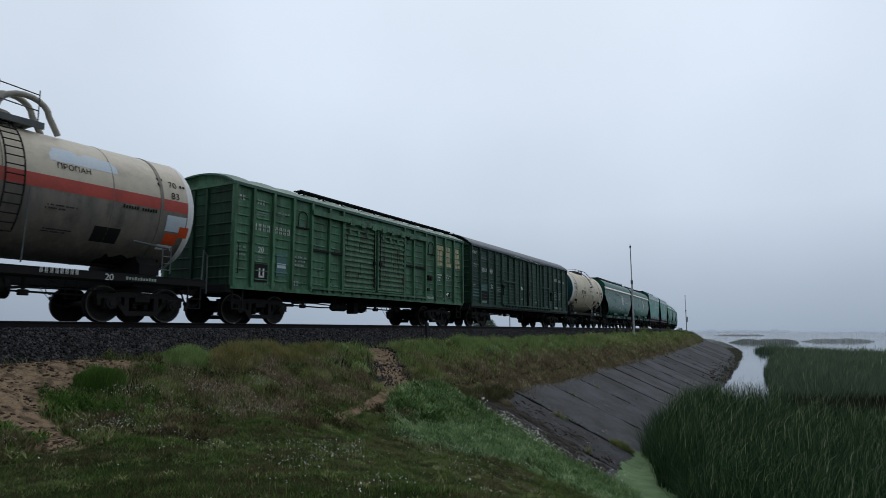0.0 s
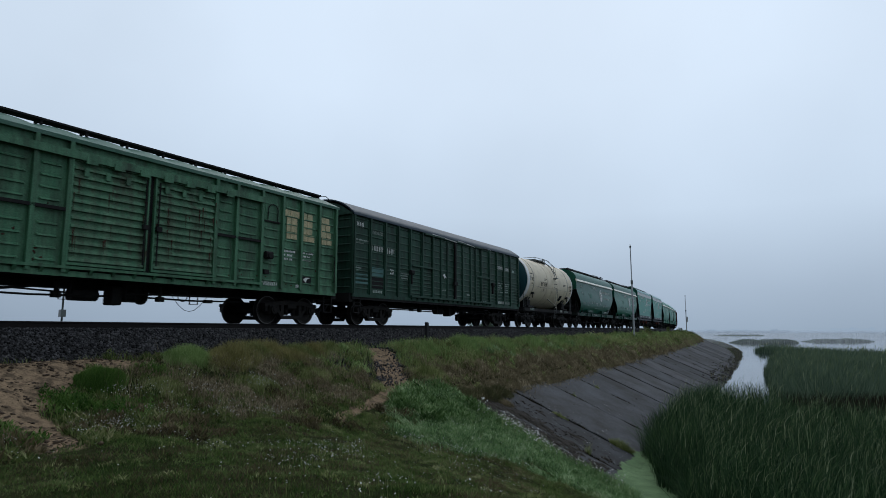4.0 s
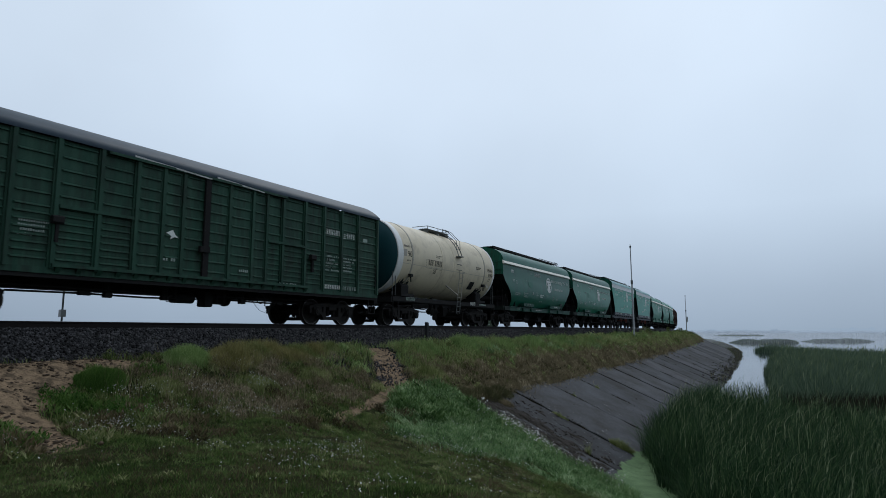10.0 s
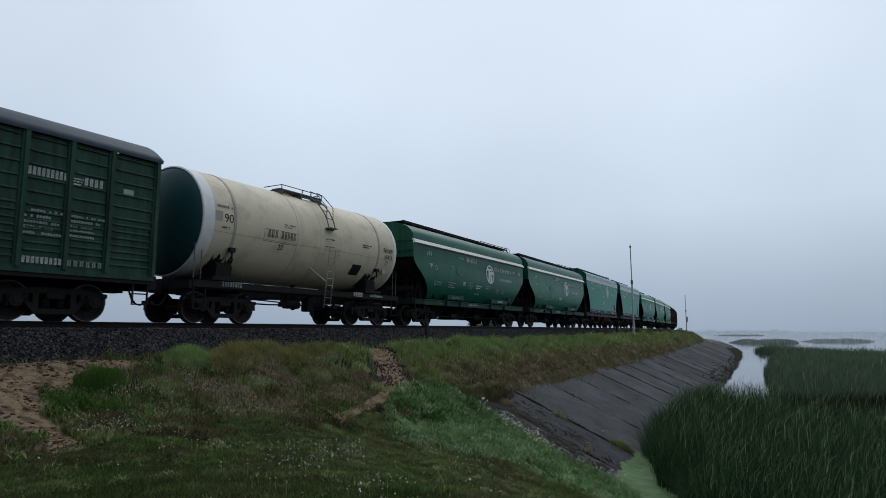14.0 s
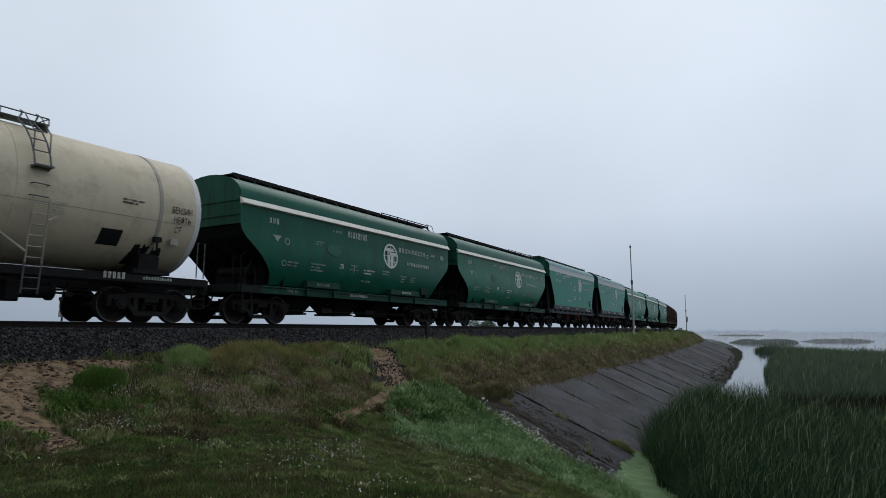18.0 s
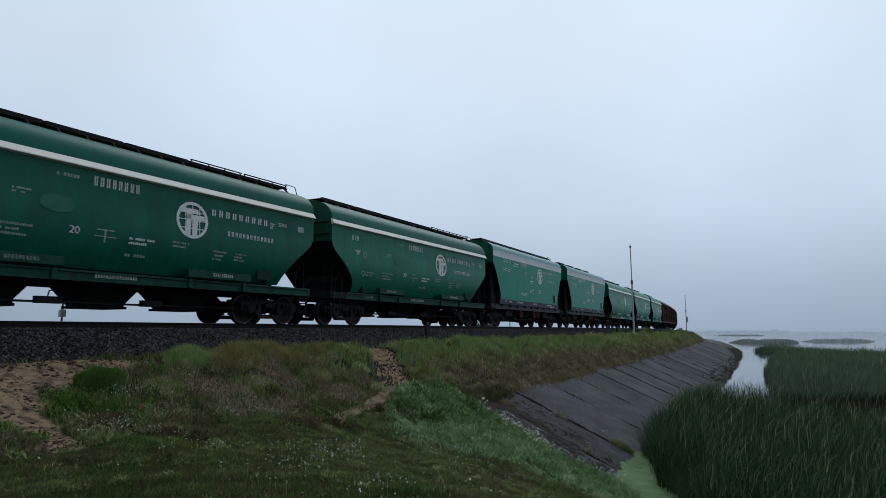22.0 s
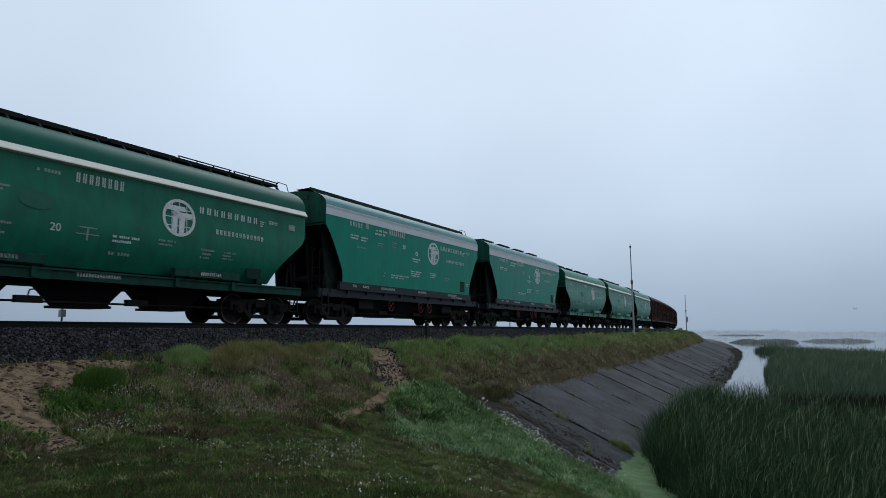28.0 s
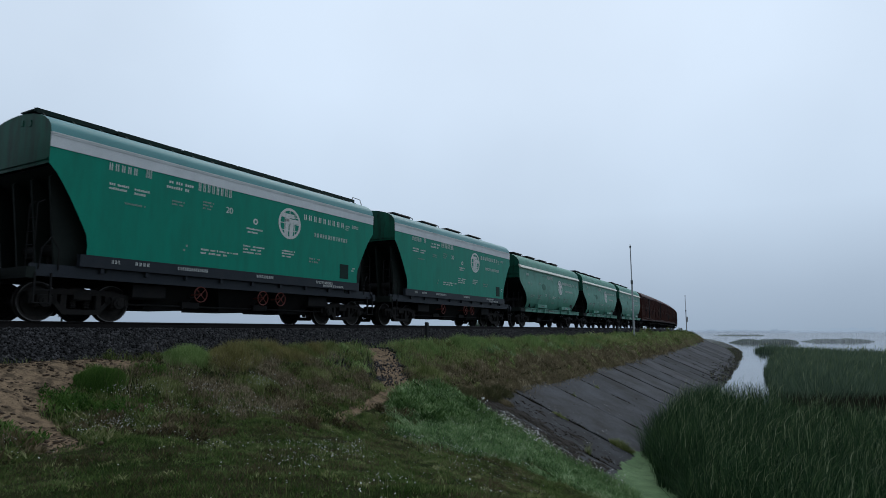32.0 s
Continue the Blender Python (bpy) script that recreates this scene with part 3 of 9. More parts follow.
def build_stones():
    """Loose stones on the ballast shoulders that face the landing."""
    octa = np.array([(1, 0, 0), (-1, 0, 0), (0, 1, 0), (0, -1, 0), (0, 0, 1), (0, 0, -1)], float)
    of = np.array([(0, 2, 4), (2, 1, 4), (1, 3, 4), (3, 0, 4), (2, 0, 5), (1, 2, 5), (3, 1, 5), (0, 3, 5)])
    n = 56000
    t = RNG.uniform(0, 1, n)
    s = np.where(RNG.uniform(0, 1, n) < 0.75, RNG.uniform(-30, 8, n), RNG.uniform(8, 70, n))
    lat = 1.75 + 1.4 * t
    z = np.where(lat < 1.95, -0.2, -0.2 - (lat - 1.95) * 0.628)
    # stones spilt down the footpath
    k = 3600
    l2 = np.concatenate([RNG.uniform(3.0, 6.1, 1900), RNG.uniform(5.0, 6.2, 350), RNG.uniform(3.9, 5.2, 1350)])
    s2 = np.concatenate([path_s(l2[:1900]) + 1.3 + RNG.normal(0, 0.42, 1900), path_s(l2[1900:2250]) - 0.5 + RNG.normal(0, 0.5, 350), RNG.normal(-14.6, 1.1, 1350)])
    s = np.concatenate([s, s2])
    lat = np.concatenate([lat, l2])
    z = np.concatenate([z, ground_z(s2, l2) + 0.0])
    n += k
    x, y = on_track_np(s, lat)
    size = 0.014 + 0.040 * RNG.uniform(0, 1, n) ** 1.6
    rot = RNG.normal(0, 1, (n, 3, 3))
    q, _ = np.linalg.qr(rot)
    pts = octa[None] * RNG.uniform(0.65, 1.25, (n, 6, 1)) * size[:, None, None]
    pts = np.einsum("nij,nkj->nki", q, pts)
    pts[..., 0] += x[:, None]
    pts[..., 1] += y[:, None]
    pts[..., 2] += z[:, None] + 0.012
    f = (of[None] + (np.arange(n) * 6)[:, None, None]).reshape(-1, 3)
    ob = new("ballast_stones", mesh_np("ballast_stones", pts.reshape(-1, 3), f, "stone"))
    tagged(ob, "loose dark grey ballast stones spilling from the track bed", "stones", kind="stuff")


SLAB_JOINTS = [-12.35, -10.5, -8.0, -4.3, -0.55] + [-0.55 + 3.85 * i for i in range(1, 38)]


def build_soil_drift():
    """Soil washed over the upper part of the nearest slabs: a ragged skin that dips under the concrete where it is thin."""
    s, lat = np.linspace(-12.35, -7.6, 150), np.linspace(7.3, 11.8, 120)
    S, L_ = np.meshgrid(s, lat, indexing="ij")
    thick = 0.115 - 0.045 * (S + 12.2) - 0.012 * (L_ - 7.4) + 0.03 * wobble(S, L_ * 0.6, 1.3, 71) + 0.025 * wobble(S, L_ * 0.5, 0.45, 72) + 0.02 * wobble(S, L_, 0.22, 73)
    edge = np.minimum.reduce([S + 12.35, -7.6 - S, L_ - 7.3 + 0.3, 11.8 - L_])
    Z = -0.207 - (L_ - 2.33) / 2.3 + np.clip(thick, -0.1, 0.05) - 0.1 * (edge < 0.12)
    X, Y = on_track_np(S, L_)
    v = np.stack([X, Y, Z], -1).reshape(-1, 3)
    n, m = S.shape
    i = np.arange(n * m).reshape(n, m)
    f = np.stack([i[:-1, :-1], i[:-1, 1:], i[1:, 1:], i[1:, :-1]], -1).reshape(-1, 4)[:, ::-1]
    tagged(new("soil_drift", mesh_np("soil_drift", v, f, "soil_sheet", True)), "dark soil washed over the concrete slabs", "soil", kind="stuff")


def build_slabs():
    """Concrete slabs laid on the slope above the water, with open joints and chipped edges."""
    root = new("slope_paving")
    tagged(root, "weathered grey concrete slabs paving the embankment slope above water", "paving", kind="structure")
    joints = SLAB_JOINTS
    r = np.random.default_rng(21)
    for i, (a, b) in enumerate(zip(joints, joints[1:])):
        mb = MB()
        far = min(1.0, max(0.0, (a + 5) / 50))
        l0 = 7.45 - 0.9 * far + 0.12 * math.sin(i * 2.3)
        lift, tip = r.uniform(-0.02, 0.02), r.uniform(-0.02, 0.02)
        rows = []
        m = 22
        for j in range(m + 1):
            lat = l0 + ((12.9 if a > -5 else 12.3) - l0) * j / m
            z = -0.207 - (lat - 2.33) / 2.3 + lift
            ga, gb = 0.045 + 0.11 * r.uniform() ** 3, 0.045 + 0.11 * r.uniform() ** 3
            sag = 0.008 * r.normal()
            up = [on_track(a + ga, lat, z - 0.02 - tip), on_track(a + ga + 0.03, lat, z - tip), on_track((a + b) / 2, lat, z + sag), on_track(b - gb - 0.03, lat, z + tip), on_track(b - gb, lat, z - 0.02 + tip)]
            dn = [on_track(b - gb, lat, z - 0.14), on_track(a + ga, lat, z - 0.14)]
            rows.append(up + dn)
        mb.loft(rows)
        k = len(rows[0])
        mb.f += [tuple(range(k)), tuple(reversed(range(m * k, (m + 1) * k)))]
        part("slab", mb.mesh("slab", 20), "concrete", root)


def build_clods():
    """Clods and pebbles on the bare sand, and soil washed over the two nearest slabs."""
    octa = np.array([(1, 0, 0), (-1, 0, 0), (0, 1, 0), (0, -1, 0), (0, 0, 1), (0, 0, -1)], float)
    of = np.array([(0, 2, 4), (2, 1, 4), (1, 3, 4), (3, 0, 4), (2, 0, 5), (1, 2, 5), (3, 1, 5), (0, 3, 5)])
    n = 22000
    s, lat = RNG.uniform(-29, -19, n), RNG.uniform(3.2, 8.8, n)
    ok = RNG.uniform(0, 1, n) < bare_amount(s, lat) * np.clip(0.55 + 0.9 * wobble(s, lat, 0.8, 61), 0, 1)
    s, lat = s[ok], lat[ok]
    sand = (s, lat, ground_z(s, lat), 0.006 + 0.055 * RNG.uniform(0, 1, len(s)) ** 2.5, "clod", "soil_clods", "brown clods of earth on bare sand")
    n = 5200
    s, lat = RNG.uniform(-13.2, -5.5, n), RNG.uniform(7.3, 12.2, n)
    ok = RNG.uniform(0, 1, n) < np.clip(0.75 - 0.22 * abs(s + 11.2) + 0.6 * wobble(s * 2.2, lat * 0.8, 1.0, 62) - 0.10 * (lat - 8), 0, 1)
    s, lat = s[ok], lat[ok]
    slab = (s, lat, -0.207 - (lat - 2.33) / 2.3, RNG.uniform(0.012, 0.045, len(s)), "soil", "slab_debris", "dark soil and rubble washed over the slabs")
    n = 2600
    s = RNG.uniform(24, 180, n)
    lat = toe_lat(s) - np.abs(RNG.normal(0, 0.8, n)) + 0.1
    toe = (s, lat, np.maximum(ground_z(s, lat), -0.207 - (lat - 2.33) / 2.3), RNG.uniform(0.04, 0.17, n), "rubble", "shore_rubble", "brown broken concrete and stones along the water's edge")
    n = 900
    s, lat = RNG.uniform(-8, 60, n), RNG.uniform(7.6, 12.3, n)
    ok = RNG.uniform(0, 1, n) < np.clip(0.1 + 0.8 * wobble(s, lat, 2.2, 66), 0, 1)
    s, lat = s[ok], lat[ok]
    chips = (s, lat, -0.207 - (lat - 2.33) / 2.3, RNG.uniform(0.015, 0.06, len(s)) * (1 + np.clip(s, 0, 60) / 60), "soil", "slab_chips", "dark stones and clods scattered on the slabs")
    n = 260
    s, lat = RNG.uniform(-13, -3, n), RNG.uniform(8.6, 12.1, n)
    specks = (s, lat, -0.207 - (lat - 2.33) / 2.3, RNG.uniform(0.006, 0.014, n), "mark", "white_pebbles", "small pale pebbles on the slabs")
    for s, lat, z, size, mt, name, label in (sand, slab, toe, chips, specks):
        n = len(s)
        x, y = on_track_np(s, lat)
        q, _ = np.linalg.qr(RNG.normal(0, 1, (n, 3, 3)))
        pts = octa[None] * RNG.uniform(0.6, 1.3, (n, 6, 1)) * size[:, None, None]
        pts = np.einsum("nij,nkj->nki", q, pts)
        pts[..., 2] *= 0.55
        pts += np.stack([x, y, z], -1)[:, None, :]
        f = (of[None] + (np.arange(n) * 6)[:, None, None]).reshape(-1, 3)
        tagged(new(name, mesh_np(name, pts.reshape(-1, 3), f, mt)), label, "soil", kind="stuff")


M["rubble"] = mat("brown_rubble", (0.075, 0.072, 0.068), (0.034, 0.032, 0.030), 4, 0.95, fine=0.3, island=0.5)
M["clod"] = mat("brown_earth", (0.11, 0.078, 0.052), (0.045, 0.034, 0.026), 6, 0.95, fine=0.3, island=0.4)
M["soil"] = mat("dark_wet_soil", (0.022, 0.018, 0.014), (0.035, 0.028, 0.02), 6, 0.95, fine=0.3, island=0.4)
build_ground()
build_clods()
build_water()
build_track()
build_stones()
build_slabs()
M["soil_sheet"] = mat("dark_wet_soil_skin", (0.030, 0.024, 0.018), (0.016, 0.013, 0.010), 2.5, 0.9, fine=0.5, bump=0.8, bscale=30)
build_soil_drift()


# ---- rolling stock ----
def sided(mb, sg):
    """Mirror a mesh to the far side (sg = 1) or leave it on the near side (sg = -1)."""
    if sg > 0:
        mb.v = [(x, -y, z) for x, y, z in mb.v]
        mb.f = [tuple(reversed(q)) for q in mb.f]
    return mb


SHARED = {}


def shared(key, make, smooth=0.0):
    if key not in SHARED:
        SHARED[key] = make().mesh(key, smooth)
    return SHARED[key]


def m_axle():
    mb = MB()
    mb.cyl((0, -1.12, 0), (0, 1.12, 0), 0.085, 14)
    return mb


def m_wheel():
    mb = MB()
    prof = [(-0.06, 0.09), (-0.065, 0.14), (-0.03, 0.18), (-0.015, 0.36), (-0.055, 0.40), (-0.065, 0.465), (-0.06, 0.4785),
            (0.055, 0.4785), (0.065, 0.505), (0.085, 0.505), (0.085, 0.40), (0.03, 0.37), (0.01, 0.18), (0.10, 0.13), (0.10, 0.09)]
    n = 36
    rows = [[(r * math.cos(2 * math.pi * i / n), y, r * math.sin(2 * math.pi * i / n)) for i in range(n)] for y, r in prof]
    mb.loft(rows)
    return mb


def m_rim():
    mb = MB()
    mb.ring((0, -0.062, 0), (0, 1, 0), 0.452, 0.476, 0.012, 36)
    return mb


def m_sideframe():
    mb = MB()
    # cast frame: arched top chord, drooping bottom chord, pedestal legs
    top = [(-1.28, 0.60), (-1.28, 0.70), (-0.95, 0.74), (-0.55, 0.80), (0.55, 0.80), (0.95, 0.74), (1.28, 0.70), (1.28, 0.60), (0.95, 0.62), (0.5, 0.66), (-0.5, 0.66), (-0.95, 0.62)]
    mb.prism(top[::-1], -0.11, 0.11, "y")
    low = [(-0.95, 0.52), (-0.95, 0.62), (-0.70, 0.60), (-0.42, 0.30), (0.42, 0.30), (0.70, 0.60), (0.95, 0.62), (0.95, 0.52), (0.74, 0.48), (0.46, 0.17), (-0.46, 0.17), (-0.74, 0.48)]
    mb.prism(low[::-1], -0.10, 0.10, "y")
    for x in (-0.44, 0.44):
        mb.box(x - 0.07, x + 0.07, -0.09, 0.09, 0.2, 0.72)
    for x in (-1.20, 1.20, -0.66, 0.66):
        mb.box(x - 0.05, x + 0.05, -0.1, 0.1, 0.42, 0.66)
    return mb


def m_axlebox():
    mb = MB()
    mb.box(-0.17, 0.17, -0.13, 0.10, -0.15, 0.16, 0.03)
    mb.cyl((0, -0.10, 0), (0, -0.19, 0), 0.145, 18)
    mb.cyl((0, -0.18, 0), (0, -0.215, 0), 0.07, 12)
    for k in range(4):
        a = math.pi / 4 + k * math.pi / 2
        mb.cyl((0.108 * math.cos(a), -0.18, 0.108 * math.sin(a)), (0.108 * math.cos(a), -0.205, 0.108 * math.sin(a)), 0.02, 6)
    return mb


def m_spring():
    mb = MB()
    pts = [(0.075 * math.cos(a * 2 * math.pi / 10), 0.075 * math.sin(a * 2 * math.pi / 10), 0.32 + 0.22 * a / 55) for a in range(0, 56, 2)]
    mb.tube(pts, 0.018, 4)
    return mb


def m_bolster():
    mb = MB()
    mb.box(-0.22, 0.22, -1.15, 1.15, 0.52, 0.74, 0.03)
    mb.cyl((0, 0, 0.74), (0, 0, 0.95), 0.28, 20)
    mb.box(-0.15, 0.15, -0.85, -0.6, 0.74, 0.86)
    mb.box(-0.15, 0.15, 0.6, 0.85, 0.74, 0.86)
    for x in (-0.42, 0.42):
        mb.box(x - 0.05, x + 0.05, -1.0, 1.0, 0.38, 0.50)
        for y in (-0.79, 0.79):
            mb.box(x * 1.03 - 0.05, x * 1.03 + 0.05, y - 0.06, y + 0.06, 0.30, 0.62)
    return mb


WHEELSETS = []


def add_bogie(car, x):
    bog = part("bogie", shared("bogie_bolster", m_bolster), "bogie", car, at=pose(x, 0, 0))
    for sg in (-1, 1):
        turn = 0 if sg < 0 else 180
        part("side_frame", shared("bogie_side_frame", m_sideframe), "bogie", bog, at=pose(0, sg * 1.02, 0, 0, 0, turn))
        for dx in (-0.1, 0.1):
            part("spring", shared("bogie_spring", m_spring), "bogie", bog, at=pose(dx * 1.7, sg * 1.02, 0))
        for dx in (-0.925, 0.925):
            part("axle_box", shared("axle_box", m_axlebox, 30), "bogie", bog, at=pose(dx, sg * 1.04, 0.4785, 0, 0, turn))
    for dx in (-0.925, 0.925):
        ws = part("wheelset", shared("axle", m_axle, 40), "bogie", car, at=pose(x + dx, 0, 0.4785))
        for sg in (-1, 1):
            w = part("wheel", shared("wheel", m_wheel, 35), "wheel", ws, at=pose(0, sg * 0.80, 0, 0, 0, 0 if sg < 0 else 180))
        WHEELSETS.append((ws, x + dx))
        for sg in (-1, 1):
            part("wheel_rim", shared("wheel_rim", m_rim), "tread", ws, "worn bright rim", at=pose(0, sg * 0.80, 0, 0, 0, 0 if sg < 0 else 180))


def m_coupler():
    mb = MB()
    mb.box(-0.6, 0.0, -0.09, 0.09, 0.95, 1.12, 0.02)
    mb.prism([(0.0, -0.16), (0.22, -0.2), (0.34, -0.05), (0.26, 0.02), (0.34, 0.2), (0.1, 0.22), (0.0, 0.14)], 0.90, 1.19, "z")
    return mb


def m_hose():
    mb = MB()
    pts = [(0, 0, 0.95), (0.12, 0, 0.86), (0.22, 0.02, 0.66), (0.36, 0.04, 0.52), (0.52, 0.05, 0.50), (0.62, 0.05, 0.56)]
    mb.tube(pts, 0.028, 6)
    mb.box(0.58, 0.70, 0.01, 0.10, 0.52, 0.62)
    return mb


def add_ends(car, half):
    """Couplers, brake hoses and uncoupling rods at both ends; half: half the length of the frame."""
    for sg in (-1, 1):
        t = 0 if sg > 0 else 180
        part("coupler", shared("coupler", m_coupler), "bogie", car, at=pose(sg * half, 0, 0, 0, 0, t))
        part("brake_hose", shared("brake_hose", m_hose, 50), "black", car, at=pose(sg * (half - 0.05), -0.42 * 1, 0, 0, 0, t))
        mb = MB()
        mb.tube([(0, -1.35, 1.12), (0, -1.35, 0.98), (0.08, -0.9, 1.0), (0.1, -0.3, 1.05)], 0.016, 5)
        part("uncoupling_rod", mb, "black", car, at=pose(sg * (half + 0.06), 0, 0))


def m_step(h=0.55, w=0.42):
    mb = MB()
    for x in (-w / 2, w / 2):
        mb.box(x - 0.018, x + 0.018, -0.02, 0.02, -h, 0.12)
    for z in (-h, -h / 2):
        mb.box(-w / 2, w / 2, -0.035, 0.06, z, z + 0.03)
    return mb


def brake_gear(car, cx, sill, material="black"):
    """Air reservoir, brake cylinder, levers, pull rods and pipes under the floor."""
    mb = MB()
    mb.cyl((cx - 0.35, -0.55, sill - 0.30), (cx + 0.35, -0.55, sill - 0.30), 0.16, 16)
    for x in (cx - 0.25, cx + 0.2):
        mb.box(x - 0.03, x + 0.03, -0.6, -0.5, sill - 0.3, sill + 0.1)
    part("air_reservoir", mb, material, car, smooth=40)
    mb = MB()
    mb.cyl((cx + 1.1, -0.35, sill - 0.25), (cx + 1.75, -0.35, sill - 0.25), 0.19, 16)
    mb.cyl((cx + 1.75, -0.35, sill - 0.25), (cx + 1.86, -0.35, sill - 0.25), 0.24, 16)
    mb.box(cx + 1.15, cx + 1.7, -0.5, -0.2, sill - 0.1, sill + 0.1)
    part("brake_cylinder", mb, material, car, smooth=40)
    mb = MB()
    mb.box(cx + 0.60, cx + 0.88, -0.85, -0.5, sill - 0.55, sill - 0.05, 0.04)
    part("air_valve", mb, material, car)
    mb = MB()
    for x in (cx - 1.5, cx + 2.3):
        mb.prism([(-0.9, sill - 0.2), (0.5, sill - 0.2), (0.5, sill - 0.14), (-0.9, sill - 0.14)], x, x + 0.05)
    part("brake_lever", mb, material, car)
    mb = MB()
    mb.tube([(cx - 5.0, -0.85, sill - 0.34), (cx - 3.2, -0.85, sill - 0.33), (cx - 1.4, -0.8, sill - 0.36), (cx + 1.1, -0.6, sill - 0.30)], 0.026, 6)
    mb.box(cx - 3.3, cx - 3.0, -0.90, -0.80, sill - 0.38, sill - 0.28)
    part("pull_rod", mb, material, car)
    mb = MB()
    mb.tube([(cx + 1.8, -0.6, sill - 0.30), (cx + 3.2, -0.8, sill - 0.34), (cx + 5.0, -0.85, sill - 0.30)], 0.026, 6)
    mb.box(cx + 3.6, cx + 3.85, -0.88, -0.76, sill - 0.39, sill - 0.29)
    part("pull_rod", mb, material, car)
    mb = MB()
    mb.tube([(cx - 5.2, -0.95, sill - 0.20), (cx - 2, -0.98, sill - 0.23), (cx - 0.6, -0.9, sill - 0.28)], 0.022, 6)
    mb.tube([(cx + 0.9, -0.95, sill - 0.24), (cx + 3, -1.0, sill - 0.22), (cx + 5.0, -1.0, sill - 0.18)], 0.022, 6)
    part("air_pipe", mb, material, car)
    mb = MB()
    pts = [(cx + 2.2 + 1.4 * t, -1.0, sill - 0.12 - 0.55 * math.sin(math.pi * t)) for t in [i / 8 for i in range(9)]]
    mb.tube(pts, 0.008, 4)
    part("hanging_wire", mb, material, car)
    mb = MB()
    mb.tube([(cx + 2.45 + 0.16 * math.cos(a), -1.25, sill - 0.24 + 0.16 * math.sin(a)) for a in [i * math.pi / 6 for i in range(12)]], 0.014, 4, True)
    mb.tube([(cx + 2.29, -1.25, sill - 0.24), (cx + 2.61, -1.25, sill - 0.24)], 0.012, 4)
    mb.cyl((cx + 2.45, -1.25, sill - 0.08), (cx + 2.45, -0.9, sill + 0.02), 0.015, 5)
    part("brake_release_ring", mb, material, car)
    for x in (cx - 0.75, cx + 1.0, cx + 3.0):
        mb = MB()
        mb.tube([(x - 0.14, -1.05, sill + 0.02), (x - 0.14, -1.05, sill - 0.46), (x + 0.14, -1.05, sill - 0.46), (x + 0.14, -1.05, sill + 0.02)], 0.018, 5)
        part("safety_bracket", mb, material, car)
    for x in (cx - 2.6, cx - 0.9, cx + 1.95):
        mb = MB()
        mb.cyl((x, -0.95, sill), (x, -0.95, sill - 0.36), 0.05, 8)
        mb.box(x - 0.10, x + 0.10, -1.02, -0.88, sill - 0.42, sill - 0.28, 0.02)
        part("valve", mb, material, car)


def text_mesh(body, h):
    cu = bpy.data.curves.new("writing", "FONT")
    cu.body = body
    cu.size = h * 1.38
    cu.extrude = 0.002
    ob = bpy.data.objects.new("writing", cu)
    me = bpy.data.meshes.new_from_object(ob)
    bpy.data.objects.remove(ob)
    return me


def letter(car, body, x, z, h, material="mark", y=-1.5, stretch=1.0, tilt=0.0):
    """Stencilled words on the near side, starting at x with their base line at z."""
    me = text_mesh(body, h)
    w = max(v.co.x for v in me.vertices)
    for v in me.vertices:
        v.co = Vector((v.co.x * stretch, v.co.y, v.co.z))
    me.materials.clear()
    me.materials.append(M[material])
    return part("stencil", me, material, car, at=pose(x, y, z, 90 + tilt, 0, 0))


def bars(car, x, z, w, h, rows=1, material="mark", y=-1.5, chars=0, seed=0, tilt=0.0):
    """Unreadable or withheld writing: rows of short bars of its size and colour."""
    r = random.Random(seed * 977 + int(x * 100) + int(z * 31))
    mb = MB()
    for k in range(rows):
        zz = h * (1 - (k + 1) / rows) + h / rows * 0.2
        hh = h / rows * (0.6 if rows > 1 else 0.95)
        n = chars or max(2, int(w / (hh * 0.8)))
        a = 0.0
        step = w / n
        ww = w if k == 0 or chars else w * r.uniform(0.6, 1.0)
        while a < ww - step * 0.5:
            if chars:
                for q in (0.12, 0.46):
                    mb.box(a + step * q, a + step * (q + 0.15), -0.003, 0.003, zz, zz + hh)
            elif r.random() > 0.12:
                mb.box(a + step * 0.08, a + step * 0.72, -0.003, 0.003, zz, zz + hh * r.uniform(0.7, 0.95))
            a += step
    return tagged(part("marking", mb, material, car, at=pose(x, y, z, tilt, 0, 0)), kind="stuff")


def plate(car, name, x0, x1, z0, z1, material, y=-1.5, label="", t=0.006):
    mb = MB()
    mb.box(x0, x1, y - t, y + t, z0, z1)
    return part(name, mb, material, car, label)


def pressed(x0, x1, z0, z1, zs, y, d, h, margin, back=0.05, cols=None):
    """A wall sheet with pressed horizontal ridges that taper at their ends, as one closed skin facing -y."""
    cols = cols or [(x0, 0), (x0 + margin, 0), (x0 + margin + 0.05, 1), (x1 - margin - 0.05, 1), (x1 - margin, 0), (x1, 0)]
    mb = MB()
    rows = []
    for x, on in cols:
        p = [(x, y + back, z0), (x, y, z0)]
        for z in zs:
            p += [(x, y, z - h * 0.30), (x, y - d * on, z - h * 0.26), (x, y - d * on * 0.85, z + h * 0.05), (x, y, z + h / 2)]
        p += [(x, y, z1), (x, y + back, z1)]
        rows.append(p)
    mb.loft(rows)
    n = len(rows[0])
    mb.f += [tuple(range(n)), tuple(reversed(range(len(mb.v) - n, len(mb.v))))]
    mb.f = [tuple(reversed(q)) for q in mb.f]
    return mb


def side_bay(car, sg, x0, x1, z0, z1, zs, material, y=-1.46, name="side_panel", d=0.042, h=0.075, margin=0.15):
    return part(name, sided(pressed(x0, x1, z0, z1, zs, y, d, h, margin), sg), material, car)


